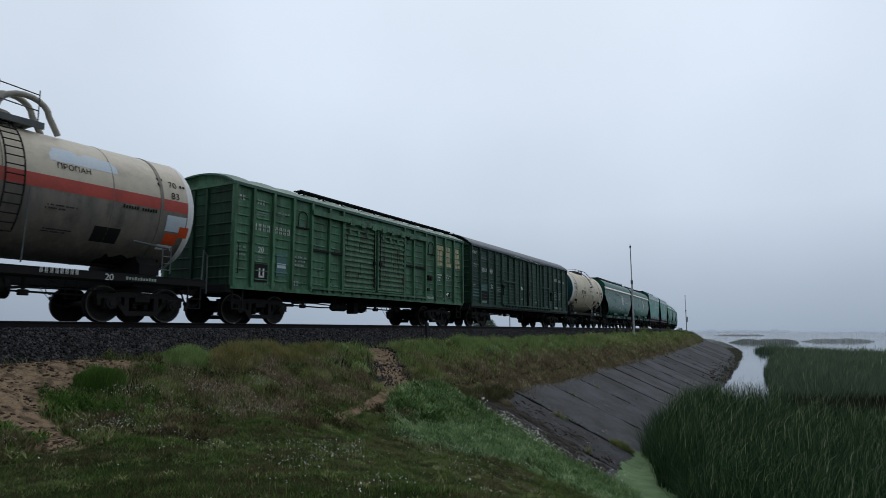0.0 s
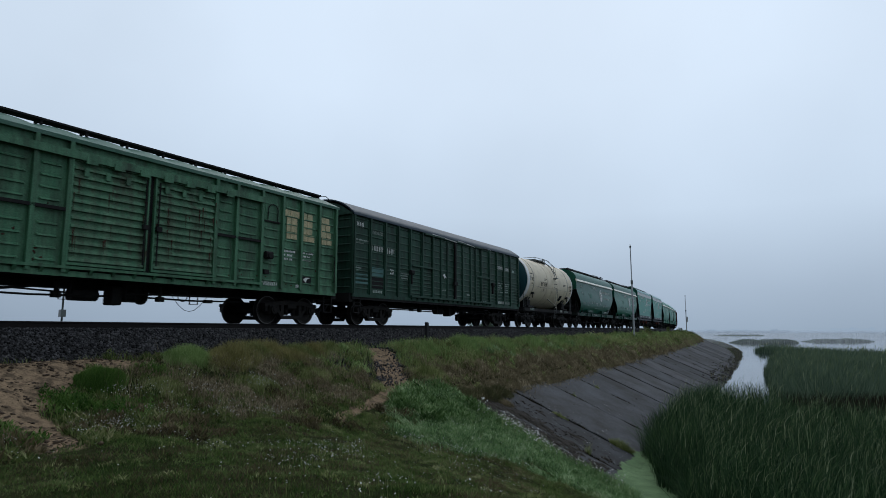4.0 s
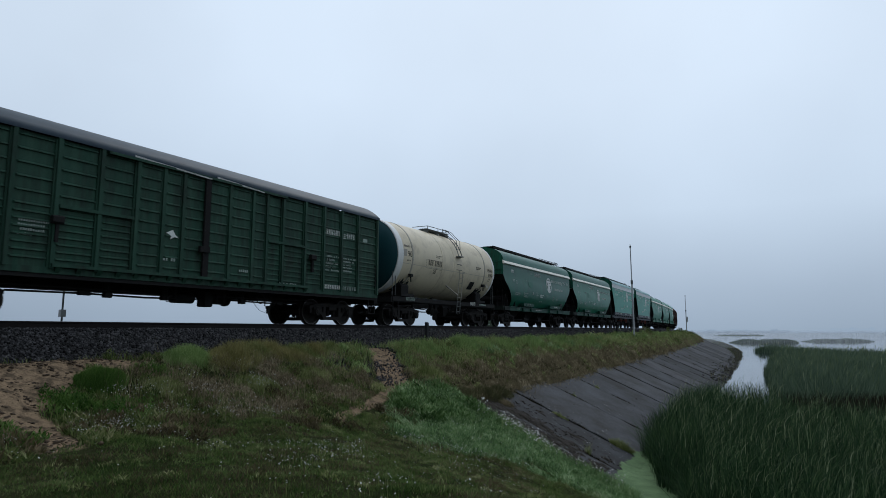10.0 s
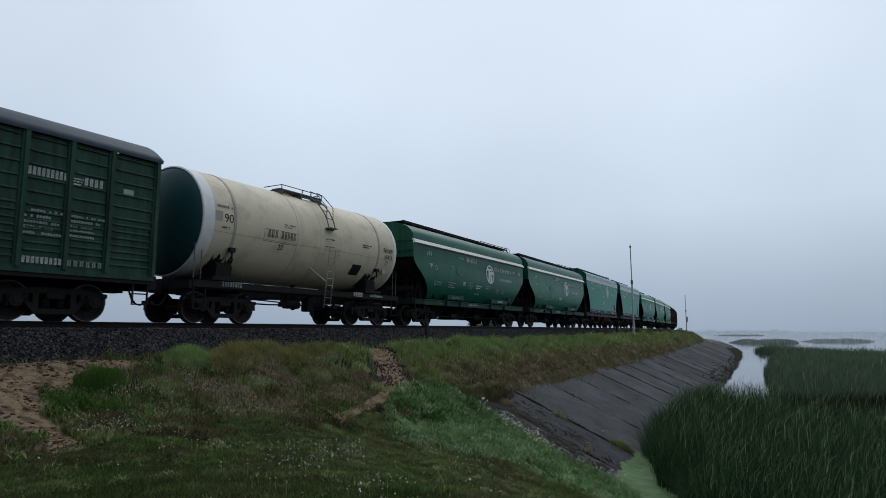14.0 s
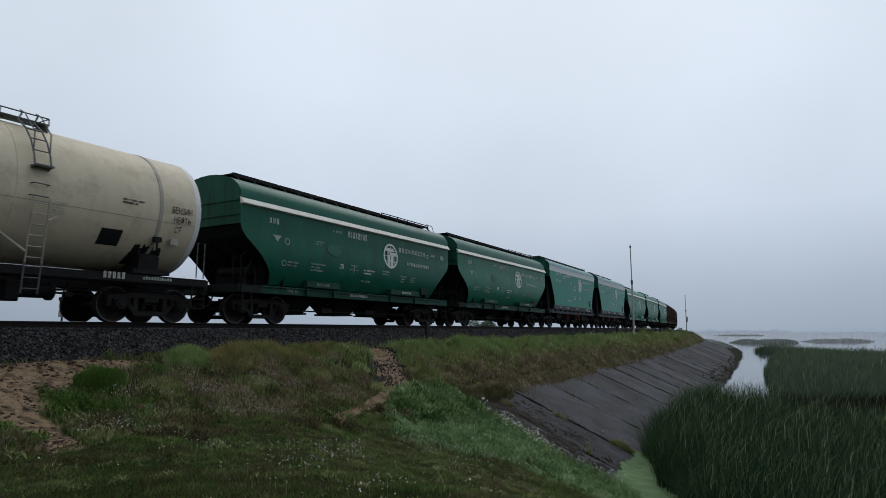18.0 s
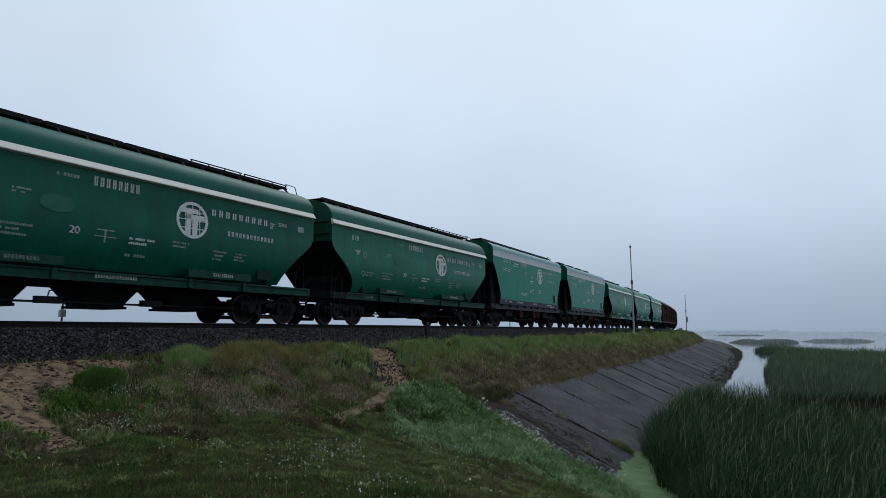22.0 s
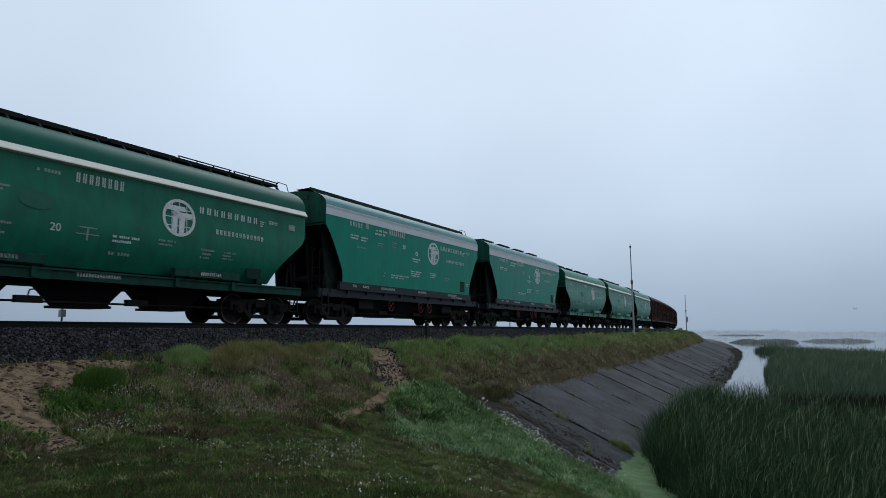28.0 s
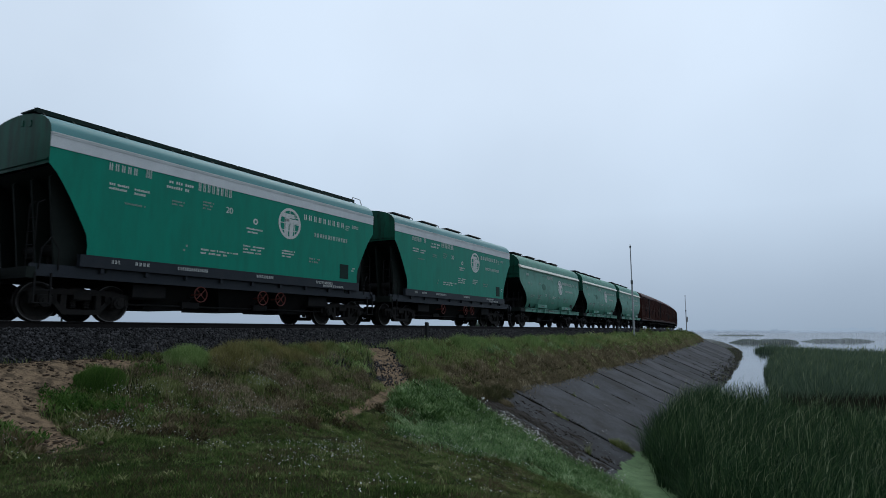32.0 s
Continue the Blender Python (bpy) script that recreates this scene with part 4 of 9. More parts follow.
def arch_roof(half, w, z0, rise, n=20, overhang=0.05, bumps=0.0, nseg=0):
    """An arched roof skin with turned-down eaves; bumps: height of the cross ridges that stiffen its sheets."""
    mb = MB()
    xs = [-half + 2 * half * i / 1 for i in (0, 1)]
    if bumps:
        xs = []
        for i in range(nseg):
            a, b = -half + 2 * half * i / nseg, -half + 2 * half * (i + 1) / nseg
            xs += [a + (b - a) * t for t in (0.0, 0.12, 0.3, 0.5, 0.7, 0.88)]
        xs.append(half)
    rows = []
    for j, x in enumerate(xs):
        up = 0.0
        if bumps:
            t = ((x + half) / (2 * half) * nseg) % 1.0
            up = bumps * math.sin(math.pi * t) ** 0.8 if 0 < t < 1 else 0.0
        outer = []
        for k in range(n + 1):
            q = -1 + 2 * k / n
            z = z0 + rise * (1 - abs(q) ** 2.3) + up * (1 - abs(q) ** 4) * (0.55 + 0.45 * abs(q))
            outer.append((x, q * (w + overhang), z))
        inner = [(x, p[1] * 0.985, p[2] - 0.05) for p in outer]
        rows.append([(x, -(w + overhang), z0 - 0.09)] + outer + [(x, w + overhang, z0 - 0.09)] + inner[::-1])
    mb.loft(rows)
    m = len(rows[0])
    mb.f += [tuple(reversed(range(m))), tuple(range(len(mb.v) - m, len(mb.v)))]
    return mb


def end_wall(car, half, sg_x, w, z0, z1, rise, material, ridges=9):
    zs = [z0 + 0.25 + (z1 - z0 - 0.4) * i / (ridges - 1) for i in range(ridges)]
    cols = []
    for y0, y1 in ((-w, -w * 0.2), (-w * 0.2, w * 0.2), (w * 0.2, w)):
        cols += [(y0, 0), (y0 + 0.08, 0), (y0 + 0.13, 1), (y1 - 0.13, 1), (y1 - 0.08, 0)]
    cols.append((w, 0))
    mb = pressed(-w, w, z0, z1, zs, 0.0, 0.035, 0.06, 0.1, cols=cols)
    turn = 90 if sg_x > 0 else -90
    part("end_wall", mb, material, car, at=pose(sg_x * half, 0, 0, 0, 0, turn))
    n = 12
    mb = MB()
    prof = [(-w, z1), (w, z1)] + [(w * (1 - 2 * k / n), z1 + rise * (1 - abs(1 - 2 * k / n) ** 2.3)) for k in range(1, n)]
    x = sg_x * (half - 0.02)
    mb.prism(prof, x - 0.02, x + 0.02)
    part("end_gable", mb, "green_box" if material == "green_end" else material, car)
    for y in (-w * 0.2, w * 0.2):
        mb = MB()
        xa = sg_x * (half + 0.0)
        mb.box(min(xa, xa + sg_x * 0.07), max(xa, xa + sg_x * 0.07), y - 0.05, y + 0.05, z0, z1)
        part("end_post", mb, material, car)
    mb = MB()
    mb.box(min(xa, xa + sg_x * 0.09), max(xa, xa + sg_x * 0.09), -w, w, z1 + 0.02, z1 + 0.11)
    part("end_cornice", mb, "green_box" if material == "green_end" else material, car)


def underframe(car, half, z0, z1, material="black", w=1.42):
    mb = MB()
    mb.box(-half, half, -0.22, 0.22, z0 - 0.18, z1)
    for sg in (-1, 1):
        mb.box(-half, half, sg * w - 0.05, sg * w + 0.05, z0, z1)
        mb.box(sg * half - 0.12, sg * half + 0.12, -w, w, z0 - 0.12, z1)
    x = -half + 1.2
    while x < half - 0.8:
        mb.box(x, x + 0.1, -w, w, z0 + 0.02, z1)
        x += 1.55
    mb.box(-half, half, -w + 0.02, w - 0.02, z1 - 0.06, z1 - 0.01)
    part("underframe", mb, material, car)


def grab(car, x, y, z0, z1, w=0.03, along="z", material="black"):
    mb = MB()
    if along == "z":
        mb.tube([(x, y + 0.06, z0), (x, y, z0), (x, y, z1), (x, y + 0.06, z1)], 0.014, 5)
    else:
        mb.tube([(x, y + 0.06, z0), (x, y, z0), (x + w, y, z0), (x + w, y + 0.06, z0)], 0.014, 5)
    part("handrail", mb, material, car)


def hatch(car, sg, x, z, material, frame_mat="black"):
    """A small ventilation hatch with a round-headed bow handle."""
    mb = MB()
    mb.box(x - 0.33, x + 0.33, -1.485, -1.45, z - 0.32, z + 0.34)
    h = part("loading_hatch", sided(mb, sg), material, car)
    mb = MB()
    mb.box(x - 0.36, x + 0.36, -1.515, -1.47, z - 0.36, z - 0.31)
    pts = [(x - 0.22, -1.51, z - 0.3), (x - 0.22, -1.52, z + 0.05)] + [(x - 0.22 * math.cos(a), -1.52, z + 0.05 + 0.2 * math.sin(a)) for a in [i * math.pi / 6 for i in range(1, 6)]] + [(x + 0.22, -1.52, z + 0.05), (x + 0.22, -1.51, z - 0.3)]
    mb.tube(pts, 0.016, 5)
    part("hatch_bow", sided(mb, sg), frame_mat, h)


def new_car(name, label, group="wagons of the freight train", category="wagon"):
    ob = new(name)
    ob.empty_display_size = 0.5
    return tagged(ob, label, category, group)


CARS = []


def place_car(car, u):
    CARS.append((car, u))
    car.matrix_basis = track_pose(TRAIN_0 + u)


def widen(car, k):
    """Spread the body of a wagon sideways, leaving its running gear as it is."""
    m = Matrix.Diagonal((1, k, 1, 1))
    for ob in car.children:
        if ob.name.split(".")[0] not in ("bogie", "wheelset", "coupler", "brake_hose", "uncoupling_rod"):
            ob.matrix_basis = m @ ob.matrix_basis


# worn green boxcar with double sliding doors and a roof walkway
def green_boxcar(u):
    c = new_car("boxcar", "worn green steel boxcar with double doors and roof walkway")
    H, W, Z0, Z1 = 7.70, 1.46, 1.18, 4.34
    underframe(c, H, 1.06, Z0)
    ribs = [-6.90, -6.00, -5.05, -4.10, -3.12, -2.32, 2.05, 2.85, 3.90, 4.85, 5.77, 6.70]
    rows = [1.42 + 0.285 * i for i in range(10)]
    for sg in (-1, 1):
        edges = [-H] + ribs + [H]
        for a, b in zip(edges, edges[1:]):
            if -2.4 < a < 2.0:
                continue
            zs = rows if not (-4.2 < a < -2.4 or 2.0 < a < 3.8) else rows[:4] + rows[5:9]
            side_bay(c, sg, a, b, Z0, Z1, zs, "green_box")
        for x in ribs + [-H + 0.06, H - 0.06]:
            mb = MB()
            mb.box(x - 0.05, x + 0.05, -1.56, -1.44, Z0 - 0.02, Z1)
            mb.box(x - 0.02, x + 0.10, -1.475, -1.44, Z0, Z1)
            part("side_post", sided(mb, sg), "green_box", c)
        side_bay(c, sg, -2.32, 2.05, 4.0, Z1, [4.18], "green_box", name="door_header", margin=0.2)
        for (a, b), rust in (((-2.30, -0.20), 0), ((-0.04, 2.03), 1)):
            d = side_bay(c, sg, a, b, 1.36, 3.98, [1.48 + 0.205 * i for i in range(13)], "green_door", y=-1.50, name="sliding_door", d=0.06, h=0.16, margin=0.03)
            mb = MB()
            for z in (1.34, 3.96):
                mb.box(a, b, -1.56, -1.50, z, z + 0.06)
            for x in (a, b - 0.05):
                mb.box(x, x + 0.05, -1.565, -1.5, 1.34, 4.02)
            part("door_frame", sided(mb, sg), "green_box", d)
            mb = MB()
            x = b - 0.12 if not rust else a + 0.12
            mb.cyl((x, -1.59, 1.5), (x, -1.59, 3.8), 0.022, 6)
            mb.box(x - 0.06, x + 0.10, -1.63, -1.55, 2.45, 2.58)
            part("lock_bar", sided(mb, sg), "black", d)
            for k in range(3):
                mb = MB()
                mb.box(a + 0.3 + k * 0.55, a + 0.42 + k * 0.55, -1.58, -1.55, 3.55, 3.75)
                part("door_bracket", sided(mb, sg), "green_box", d)
        rr = random.Random(17)
        for k in range(60):
            x, zt = rr.choice(ribs) + rr.uniform(-0.5, 0.5), rr.choice((1.25, 1.3, 1.35, 1.5, 1.9, 2.6, 3.3)) + rr.uniform(0.0, 0.2)
            if -2.4 < x < 2.1:
                continue
            mb = MB()
            a, b = rr.uniform(0.012, 0.05), rr.uniform(0.010, 0.05)
            mb.prism([(x - a, zt), (x - a * 0.3, zt - b), (x + a * 0.9, zt - b * 0.5), (x + a * 0.5, zt + b * 0.8)], -1.472, -1.458, "y")
            part("rust_spot", sided(mb, sg), "rust", c)
        rr = random.Random(31)
        for k in range(46):
            x = rr.choice((-0.26, -2.22, 0.06, 1.92, -1.3, 1.0, 0.5, 1.5)) + rr.uniform(-0.12, 0.12)
            zt = rr.uniform(1.6, 3.7)
            mb = MB()
            wd = rr.uniform(0.006, 0.022)
            mb.prism([(x - wd, zt), (x + wd, zt + 0.02), (x + wd * 0.4, zt - rr.uniform(0.10, 0.5))][::-1], -1.567, -1.561, "y")
            part("rust_streak", sided(mb, sg), "rust", c)
        mb = MB()
        mb.box(-0.20, -0.04, -1.48, -1.42, 1.30, 4.0)
        part("door_seal", sided(mb, sg), "black", c, "dark rusty joint between the doors")
        mb = MB()
        mb.box(-4.15, 3.95, -1.60, -1.46, 4.00, 4.07)
        mb.box(-4.15, 3.95, -1.62, -1.58, 3.93, 4.12)
        part("door_track", sided(mb, sg), "green_box", c)
        for i in range(7):
            x = -2.0 + i * 0.72
            mb = MB()
            mb.box(x, x + 0.28, -1.64, -1.57, 3.86, 4.02)
            mb.cyl((x + 0.14, -1.645, 3.99), (x + 0.14, -1.60, 3.99), 0.05, 8)
            part("door_roller", sided(mb, sg), "green_box", c)
        mb = MB()
        mb.box(-4.15, 3.95, -1.58, -1.46, 1.24, 1.31)
        for i in range(14):
            x = -4.0 + i * 0.58
            mb.prism([(-1.58, 1.24), (-1.46, 1.24), (-1.46, 1.06)], x, x + 0.08)
        part("door_sill", sided(mb, sg), "green_box", c)
        for a, b in ((-4.05, -2.38), (2.1, 3.85)):
            mb = MB()
            mb.box(a, b, -1.56, -1.5, 2.62, 2.70)
            part("belt_rail", sided(mb, sg), "black", c)
        hatch(c, sg, -4.58, 3.72, "green_box")
        hatch(c, sg, 4.38, 3.72, "green_box")
        mb = MB()
        mb.box(-H, H, -1.56, -1.44, Z1, Z1 + 0.09)
        part("cornice", sided(mb, sg), "roof_green", c)
        mb = MB()
        mb.box(-H, H, -1.50, -1.40, Z0 - 0.12, Z0 + 0.02)
        part("side_sill", sided(mb, sg), "green_box", c)
    part("roof", arch_roof(H + 0.08, 1.50, Z1 + 0.10, 0.39, bumps=0.11, nseg=13), "roof_green", c, "pale weathered ribbed roof", smooth=50)
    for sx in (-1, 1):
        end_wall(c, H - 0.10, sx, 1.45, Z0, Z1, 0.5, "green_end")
    # roof walkway
    walk_part = MB()
    for y in (-0.92, -0.78):
        walk_part.box(-4.1, 7.45, y, y + 0.12, 4.88, 4.92)
    walk_part.box(-4.1, 7.45, -0.95, -0.92, 4.89, 4.94)
    wk = part("roof_walkway", walk_part, "black", c, "dark planks of the roof walkway")
    for i in range(11):
        x = -3.9 + i * 1.12
        mb = MB()
        mb.box(x, x + 0.06, -0.95, -0.90, 4.62, 4.88)
        mb.box(x, x + 0.06, -0.70, -0.66, 4.70, 4.88)
        mb.box(x, x + 0.06, -0.95, -0.66, 4.83, 4.88)
        part("walkway_bracket", mb, "black", wk)
    mb = MB()
    mb.tube([(7.45, -0.9, 4.90), (7.6, -1.05, 4.90), (7.66, -1.25, 4.70), (7.66, -1.25, 4.5)], 0.016, 5)
    part("walkway_rail", mb, "black", wk)
    # markings and patches
    Y = -1.478
    bars(c, -7.62, 3.86, 0.42, 0.17, 1, y=Y, chars=3)
    bars(c, -6.72, 3.84, 0.36, 0.16, 1, y=Y, chars=3)
    bars(c, -6.72, 3.50, 0.52, 0.16, 2, "mark_dim", y=Y)
    bars(c, -5.82, 3.62, 0.6, 0.16, 2, "mark_dim", y=Y)
    bars(c, -6.84, 2.96, 0.78, 0.24, 1, y=Y, chars=4)
    bars(c, -5.90, 2.96, 0.78, 0.24, 1, y=Y, chars=4)
    letter(c, "20", -6.62, 2.30, 0.19, y=Y)
    bars(c, -7.60, 2.10, 0.46, 0.36, 3, "mark_dim", y=Y)
    bars(c, -6.62, 2.02, 0.3, 0.16, 2, "mark_dim", y=Y)
    plate(c, "painted_patch", -5.78, -5.30, 1.58, 2.36, "patch_teal", y=-1.478)
    plate(c, "painted_patch", -5.74, -5.34, 1.86, 2.02, "patch_blue", y=-1.486)
    plate(c, "dark_placard", -6.72, -6.18, 1.34, 1.92, "black", y=-1.482)
    mb = MB()
    mb.box(0, 0.06, -0.004, 0.004, 0, 0.3)
    mb.box(0.17, 0.23, -0.004, 0.004, 0, 0.3)
    mb.box(0.0, 0.23, -0.004, 0.004, 0, 0.06)
    part("placard_mark", mb, "mark", c, at=pose(-6.56, -1.492, 1.48))
    bars(c, -4.95, 1.98, 0.66, 0.42, 3, "mark_dim", y=Y)
    bars(c, -4.95, 1.28, 0.3, 0.18, 1, "mark_dim", y=Y)
    bars(c, -6.3, 1.22, 0.5, 0.11, 1, "mark_dim", y=Y, chars=5)
    # worn yellow painted shapes near the end
    for x, w, k in ((4.95, 0.72, 0), (5.84, 0.64, 1), (6.74, 0.72, 2)):
        for i in range(4):
            mb = MB()
            z0 = 2.92 + i * 0.255
            cut = 0.10 * (3 - i)
            lo, hi = ((x + (0.12 if i < 3 else 0), x + (w - 0.10 if i < 3 else w)), (x, x + (w if i == 0 else w * 0.80)), (x + 0.02 + 0.4 * cut, x + w - 0.18 + 0.5 * cut))[k]
            mid = lo + (hi - lo) * (0.40 + 0.06 * k)
            mb.box(lo, mid - 0.012, -1.486, -1.476, z0, z0 + 0.238)
            mb.box(mid + 0.012, hi, -1.486, -1.476, z0 + 0.006 * k, z0 + 0.232)
            part("yellow_patch", mb, "yellow", c)
    bars(c, 4.98, 2.15, 0.55, 0.40, 3, "mark", y=Y)
    bars(c, 5.90, 2.20, 0.55, 0.36, 3, "mark", y=Y)
    plate(c, "dark_placard", 5.90, 6.35, 1.44, 1.66, "black", y=-1.482)
    mb = MB()
    mb.add([(0, 0, 0.12), (0.14, 0, 0.02), (0.2, 0, 0.14), (0.36, 0, 0.2), (0.12, 0, 0.2)], [(0, 1, 2, 3, 4)])
    part("placard_mark", mb, "mark", c, at=pose(5.94, -1.492, 1.43))
    bars(c, 3.95, 1.22, 0.75, 0.13, 1, "mark", y=-1.512, chars=8)
    bars(c, 5.55, 1.22, 0.35, 0.12, 1, "mark", y=-1.512, chars=4)
    mb = MB()
    mb.box(4.06, 4.36, -1.62, -1.48, 2.12, 2.36, 0.04)
    mb.cyl((4.2, -1.66, 2.22), (4.2, -1.5, 2.22), 0.09, 10)
    part("door_stop", mb, "black", c)
    plate(c, "rub_block", 4.06, 4.26, 1.62, 1.76, "black", y=-1.50, t=0.04)
    for sx in (-1, 1):
        grab(c, sx * (H - 0.18), -1.57, 1.55, 2.5)
        part("step", shared("step", m_step), "black", c, at=pose(sx * (H - 0.35), -1.42, 0.98))
        add_bogie(c, sx * 5.95)
    grab(c, 7.1, -1.56, 2.55, 0, 0.35, "x")
    brake_gear(c, -1.2, 1.0)
    add_ends(c, H)
    widen(c, 1.09)
    place_car(c, u)


def dark_boxcar(u, paint="green_dark", roof="roof_grey", label="dark green corrugated boxcar with a smooth grey arched roof", half=8.63, base=6.37, marks=True, z1=4.36, rise=0.66):
    c = new_car("boxcar", label)
    H, Z0, Z1 = half, 1.24, z1
    k = half / 8.63
    underframe(c, H, 1.0, Z0)
    ribs = [x * k for x in (-7.48, -6.40, -5.38, -4.38, -3.32, -2.32, -1.52, -0.88, -0.08, 0.80, 1.74, 2.35, 3.10, 4.20, 5.22, 6.25, 7.28)]
    upper = [2.98 + 0.32 * i for i in range(5)]
    lower = [1.45 + 0.175 * i for i in range(8)]
    for sg in (-1, 1):
        edges = [-H] + ribs + [H]
        for a, b in zip(edges, edges[1:]):
            door = -2.4 * k < a < 2.3 * k
            zs = [1.5 + 0.30 * i for i in range(10)] if door else lower + upper
            side_bay(c, sg, a, b, Z0, Z1, zs, paint, y=-1.49 if door else -1.46, name="door_panel" if door else "side_panel", d=0.040, h=0.07, margin=0.08)
        for x in ribs + [-H + 0.06, H - 0.06]:
            mb = MB()
            mb.box(x - 0.05, x + 0.05, -1.545, -1.44, Z0 - 0.02, Z1)
            mb.box(x - 0.10, x + 0.05, -1.50, -1.44, Z0, Z1)
            part("side_post", sided(mb, sg), paint, c)
        mb = MB()
        mb.box(-0.17 * k, 0.03 * k, -1.56, -1.50, 1.3, Z1 - 0.05)
        part("door_seal", sided(mb, sg), "black", c, "dark joint between the door leaves")
        mb = MB()
        mb.cyl((-0.2 * k, -1.60, 1.45), (-0.2 * k, -1.60, 4.1), 0.022, 6)
        mb.box(-0.34 * k, 0.0, -1.64, -1.55, 2.05, 2.22)
        part("lock_bar", sided(mb, sg), "black", c)
        for a, b in ((-4.3, -2.4), (2.4, 4.2)):
            mb = MB()
            mb.box(a * k, b * k, -1.56, -1.48, 2.68, 2.76)
            part("belt_rail", sided(mb, sg), paint, c)
        mb = MB()
        mb.box(-4.4 * k, 4.4 * k, -1.60, -1.46, Z0 + 0.02, Z0 + 0.10)
        for i in range(18):
            x = (-4.3 + i * 0.5) * k
            mb.prism([(-1.59, Z0 + 0.02), (-1.46, Z0 + 0.02), (-1.46, Z0 - 0.17)], x, x + 0.12)
        part("door_sill", sided(mb, sg), paint, c)
        mb = MB()
        mb.box(-3.2 * k, 3.2 * k, -1.59, -1.50, Z1 - 0.08, Z1 - 0.01)
        part("door_track", sided(mb, sg), paint, c)
        mb = MB()
        mb.box(-H, H, -1.50, -1.40, Z0 - 0.14, Z0 + 0.01)
        part("side_sill", sided(mb, sg), paint, c)
        for x in (-4.36 * k, 4.55 * k):
            mb = MB()
            mb.box(x - 0.12, x + 0.14, -1.64, -1.5, 2.28, 2.48, 0.04)
            mb.box(x - 0.02, x + 0.06, -1.58, -1.5, 1.85, 2.3)
            part("door_stop", sided(mb, sg), "black", c)
    part("roof", arch_roof(H + 0.05, 1.50, Z1 + 0.09, rise), roof, c, "smooth blue-grey arched roof" if roof == "roof_grey" else "", smooth=50)
    for sx in (-1, 1):
        end_wall(c, H, sx, 1.45, Z0, Z1, rise * 0.93, paint)
        part("step", shared("step", m_step), "black", c, at=pose(sx * (H - 0.35), -1.45, 1.0))
        add_bogie(c, sx * base)
    if marks:
        Y = -1.478
        # bent strip under the eave
        for a, b in ((-2.5, 0.0), (0.2, 2.1)):
            mb = MB()
            mb.add([(a, -1.58, Z1 + 0.0), (b, -1.60, Z1 - 0.10), (b, -1.60, Z1 - 0.06), (a, -1.58, Z1 + 0.05)], [(0, 1, 2, 3), (3, 2, 1, 0)])
            part("loose_strip", mb, "white", c, "pale bent sealing strip")
        bars(c, -8.4, 3.86, 0.52, 0.22, 1, y=Y, chars=3)
        bars(c, -7.32, 3.72, 0.8, 0.16, 1, "mark_dim", y=Y, chars=8)
        bars(c, -8.45, 3.22, 0.85, 0.24, 2, "mark_dim", y=Y)
        bars(c, -7.38, 3.00, 0.88, 0.27, 1, y=Y, chars=5)
        bars(c, -6.30, 2.98, 0.56, 0.27, 1, y=Y, chars=3)
        bars(c, -5.74, 3.06, 0.1, 0.2, 1, y=Y, chars=1)
        letter(c, "20", -6.0, 2.18, 0.22, y=Y)
        bars(c, -8.45, 2.1, 0.4, 0.22, 2, "mark_dim", y=Y)
        plate(c, "painted_patch", -7.40, -6.50, 2.00, 2.36, "patch_teal", y=-1.482)
        plate(c, "painted_patch", -7.40, -6.50, 1.50, 1.96, "black", y=-1.482)
        for z in (1.62, 1.78, 1.94):
            plate(c, "painted_stripe", -8.5, -7.6, z, z + 0.09, "patch_teal", y=-1.482)
        bars(c, -7.3, 1.28, 0.7, 0.14, 1, "mark_dim", y=-1.512)
        bars(c, -5.15, 1.92, 0.75, 0.42, 4, "mark_dim", y=Y)
        mb = MB()
        mb.add([(0, 0, 0.18), (0.16, 0, 0.10), (0.12, 0, 0.0), (0.26, 0, 0.08), (0.40, 0, 0.06), (0.28, 0, 0.16), (0.2, 0, 0.28)], [(0, 1, 2, 3, 4, 5, 6)])
        part("placard_mark", mb, "mark", c, at=pose(-1.40, -1.53, 2.3))
        bars(c, -1.46, 1.68, 0.4, 0.09, 1, "mark_dim", y=-1.53)
        bars(c, 1.15, 1.58, 0.45, 0.09, 1, "mark_dim", y=-1.53)
        # operator's name, withheld
        bars(c, 5.30, 3.32, 0.90, 0.21, 1, y=Y, chars=9)
        bars(c, 6.34, 3.30, 0.24, 0.21, 3, y=Y)
        bars(c, 6.60, 3.30, 0.5, 0.21, 1, y=Y, chars=4)
        bars(c, 5.30, 1.95, 0.92, 0.66, 5, "mark_dim", y=Y)
        bars(c, 6.34, 2.0, 0.85, 0.60, 5, "mark_dim", y=Y)
        bars(c, 5.30, 1.28, 0.9, 0.16, 1, "mark", y=-1.512, chars=9)
        bars(c, 6.3, 1.28, 0.9, 0.15, 1, "mark_dim", y=-1.512, chars=6)
        bars(c, 3.0, 1.28, 0.9, 0.10, 1, "mark_dim", y=-1.512)
        plate(c, "placard", 7.62, 7.9, 3.32, 3.46, "mark_dim", y=-1.48)
        brake_gear(c, 0.0, 1.05)
    grab(c, H - 0.25, -1.57, 1.55, 2.4)
    add_ends(c, H)
    widen(c, 1.07)
    place_car(c, u)


def tank_shell(half, r, dome, cz, n=56):
    prof = [(-half - dome, 0.001)]
    for i in range(1, 8):
        a = i / 8 * math.pi / 2
        prof.append((-half - dome * math.cos(a), r * math.sin(a)))
    return prof


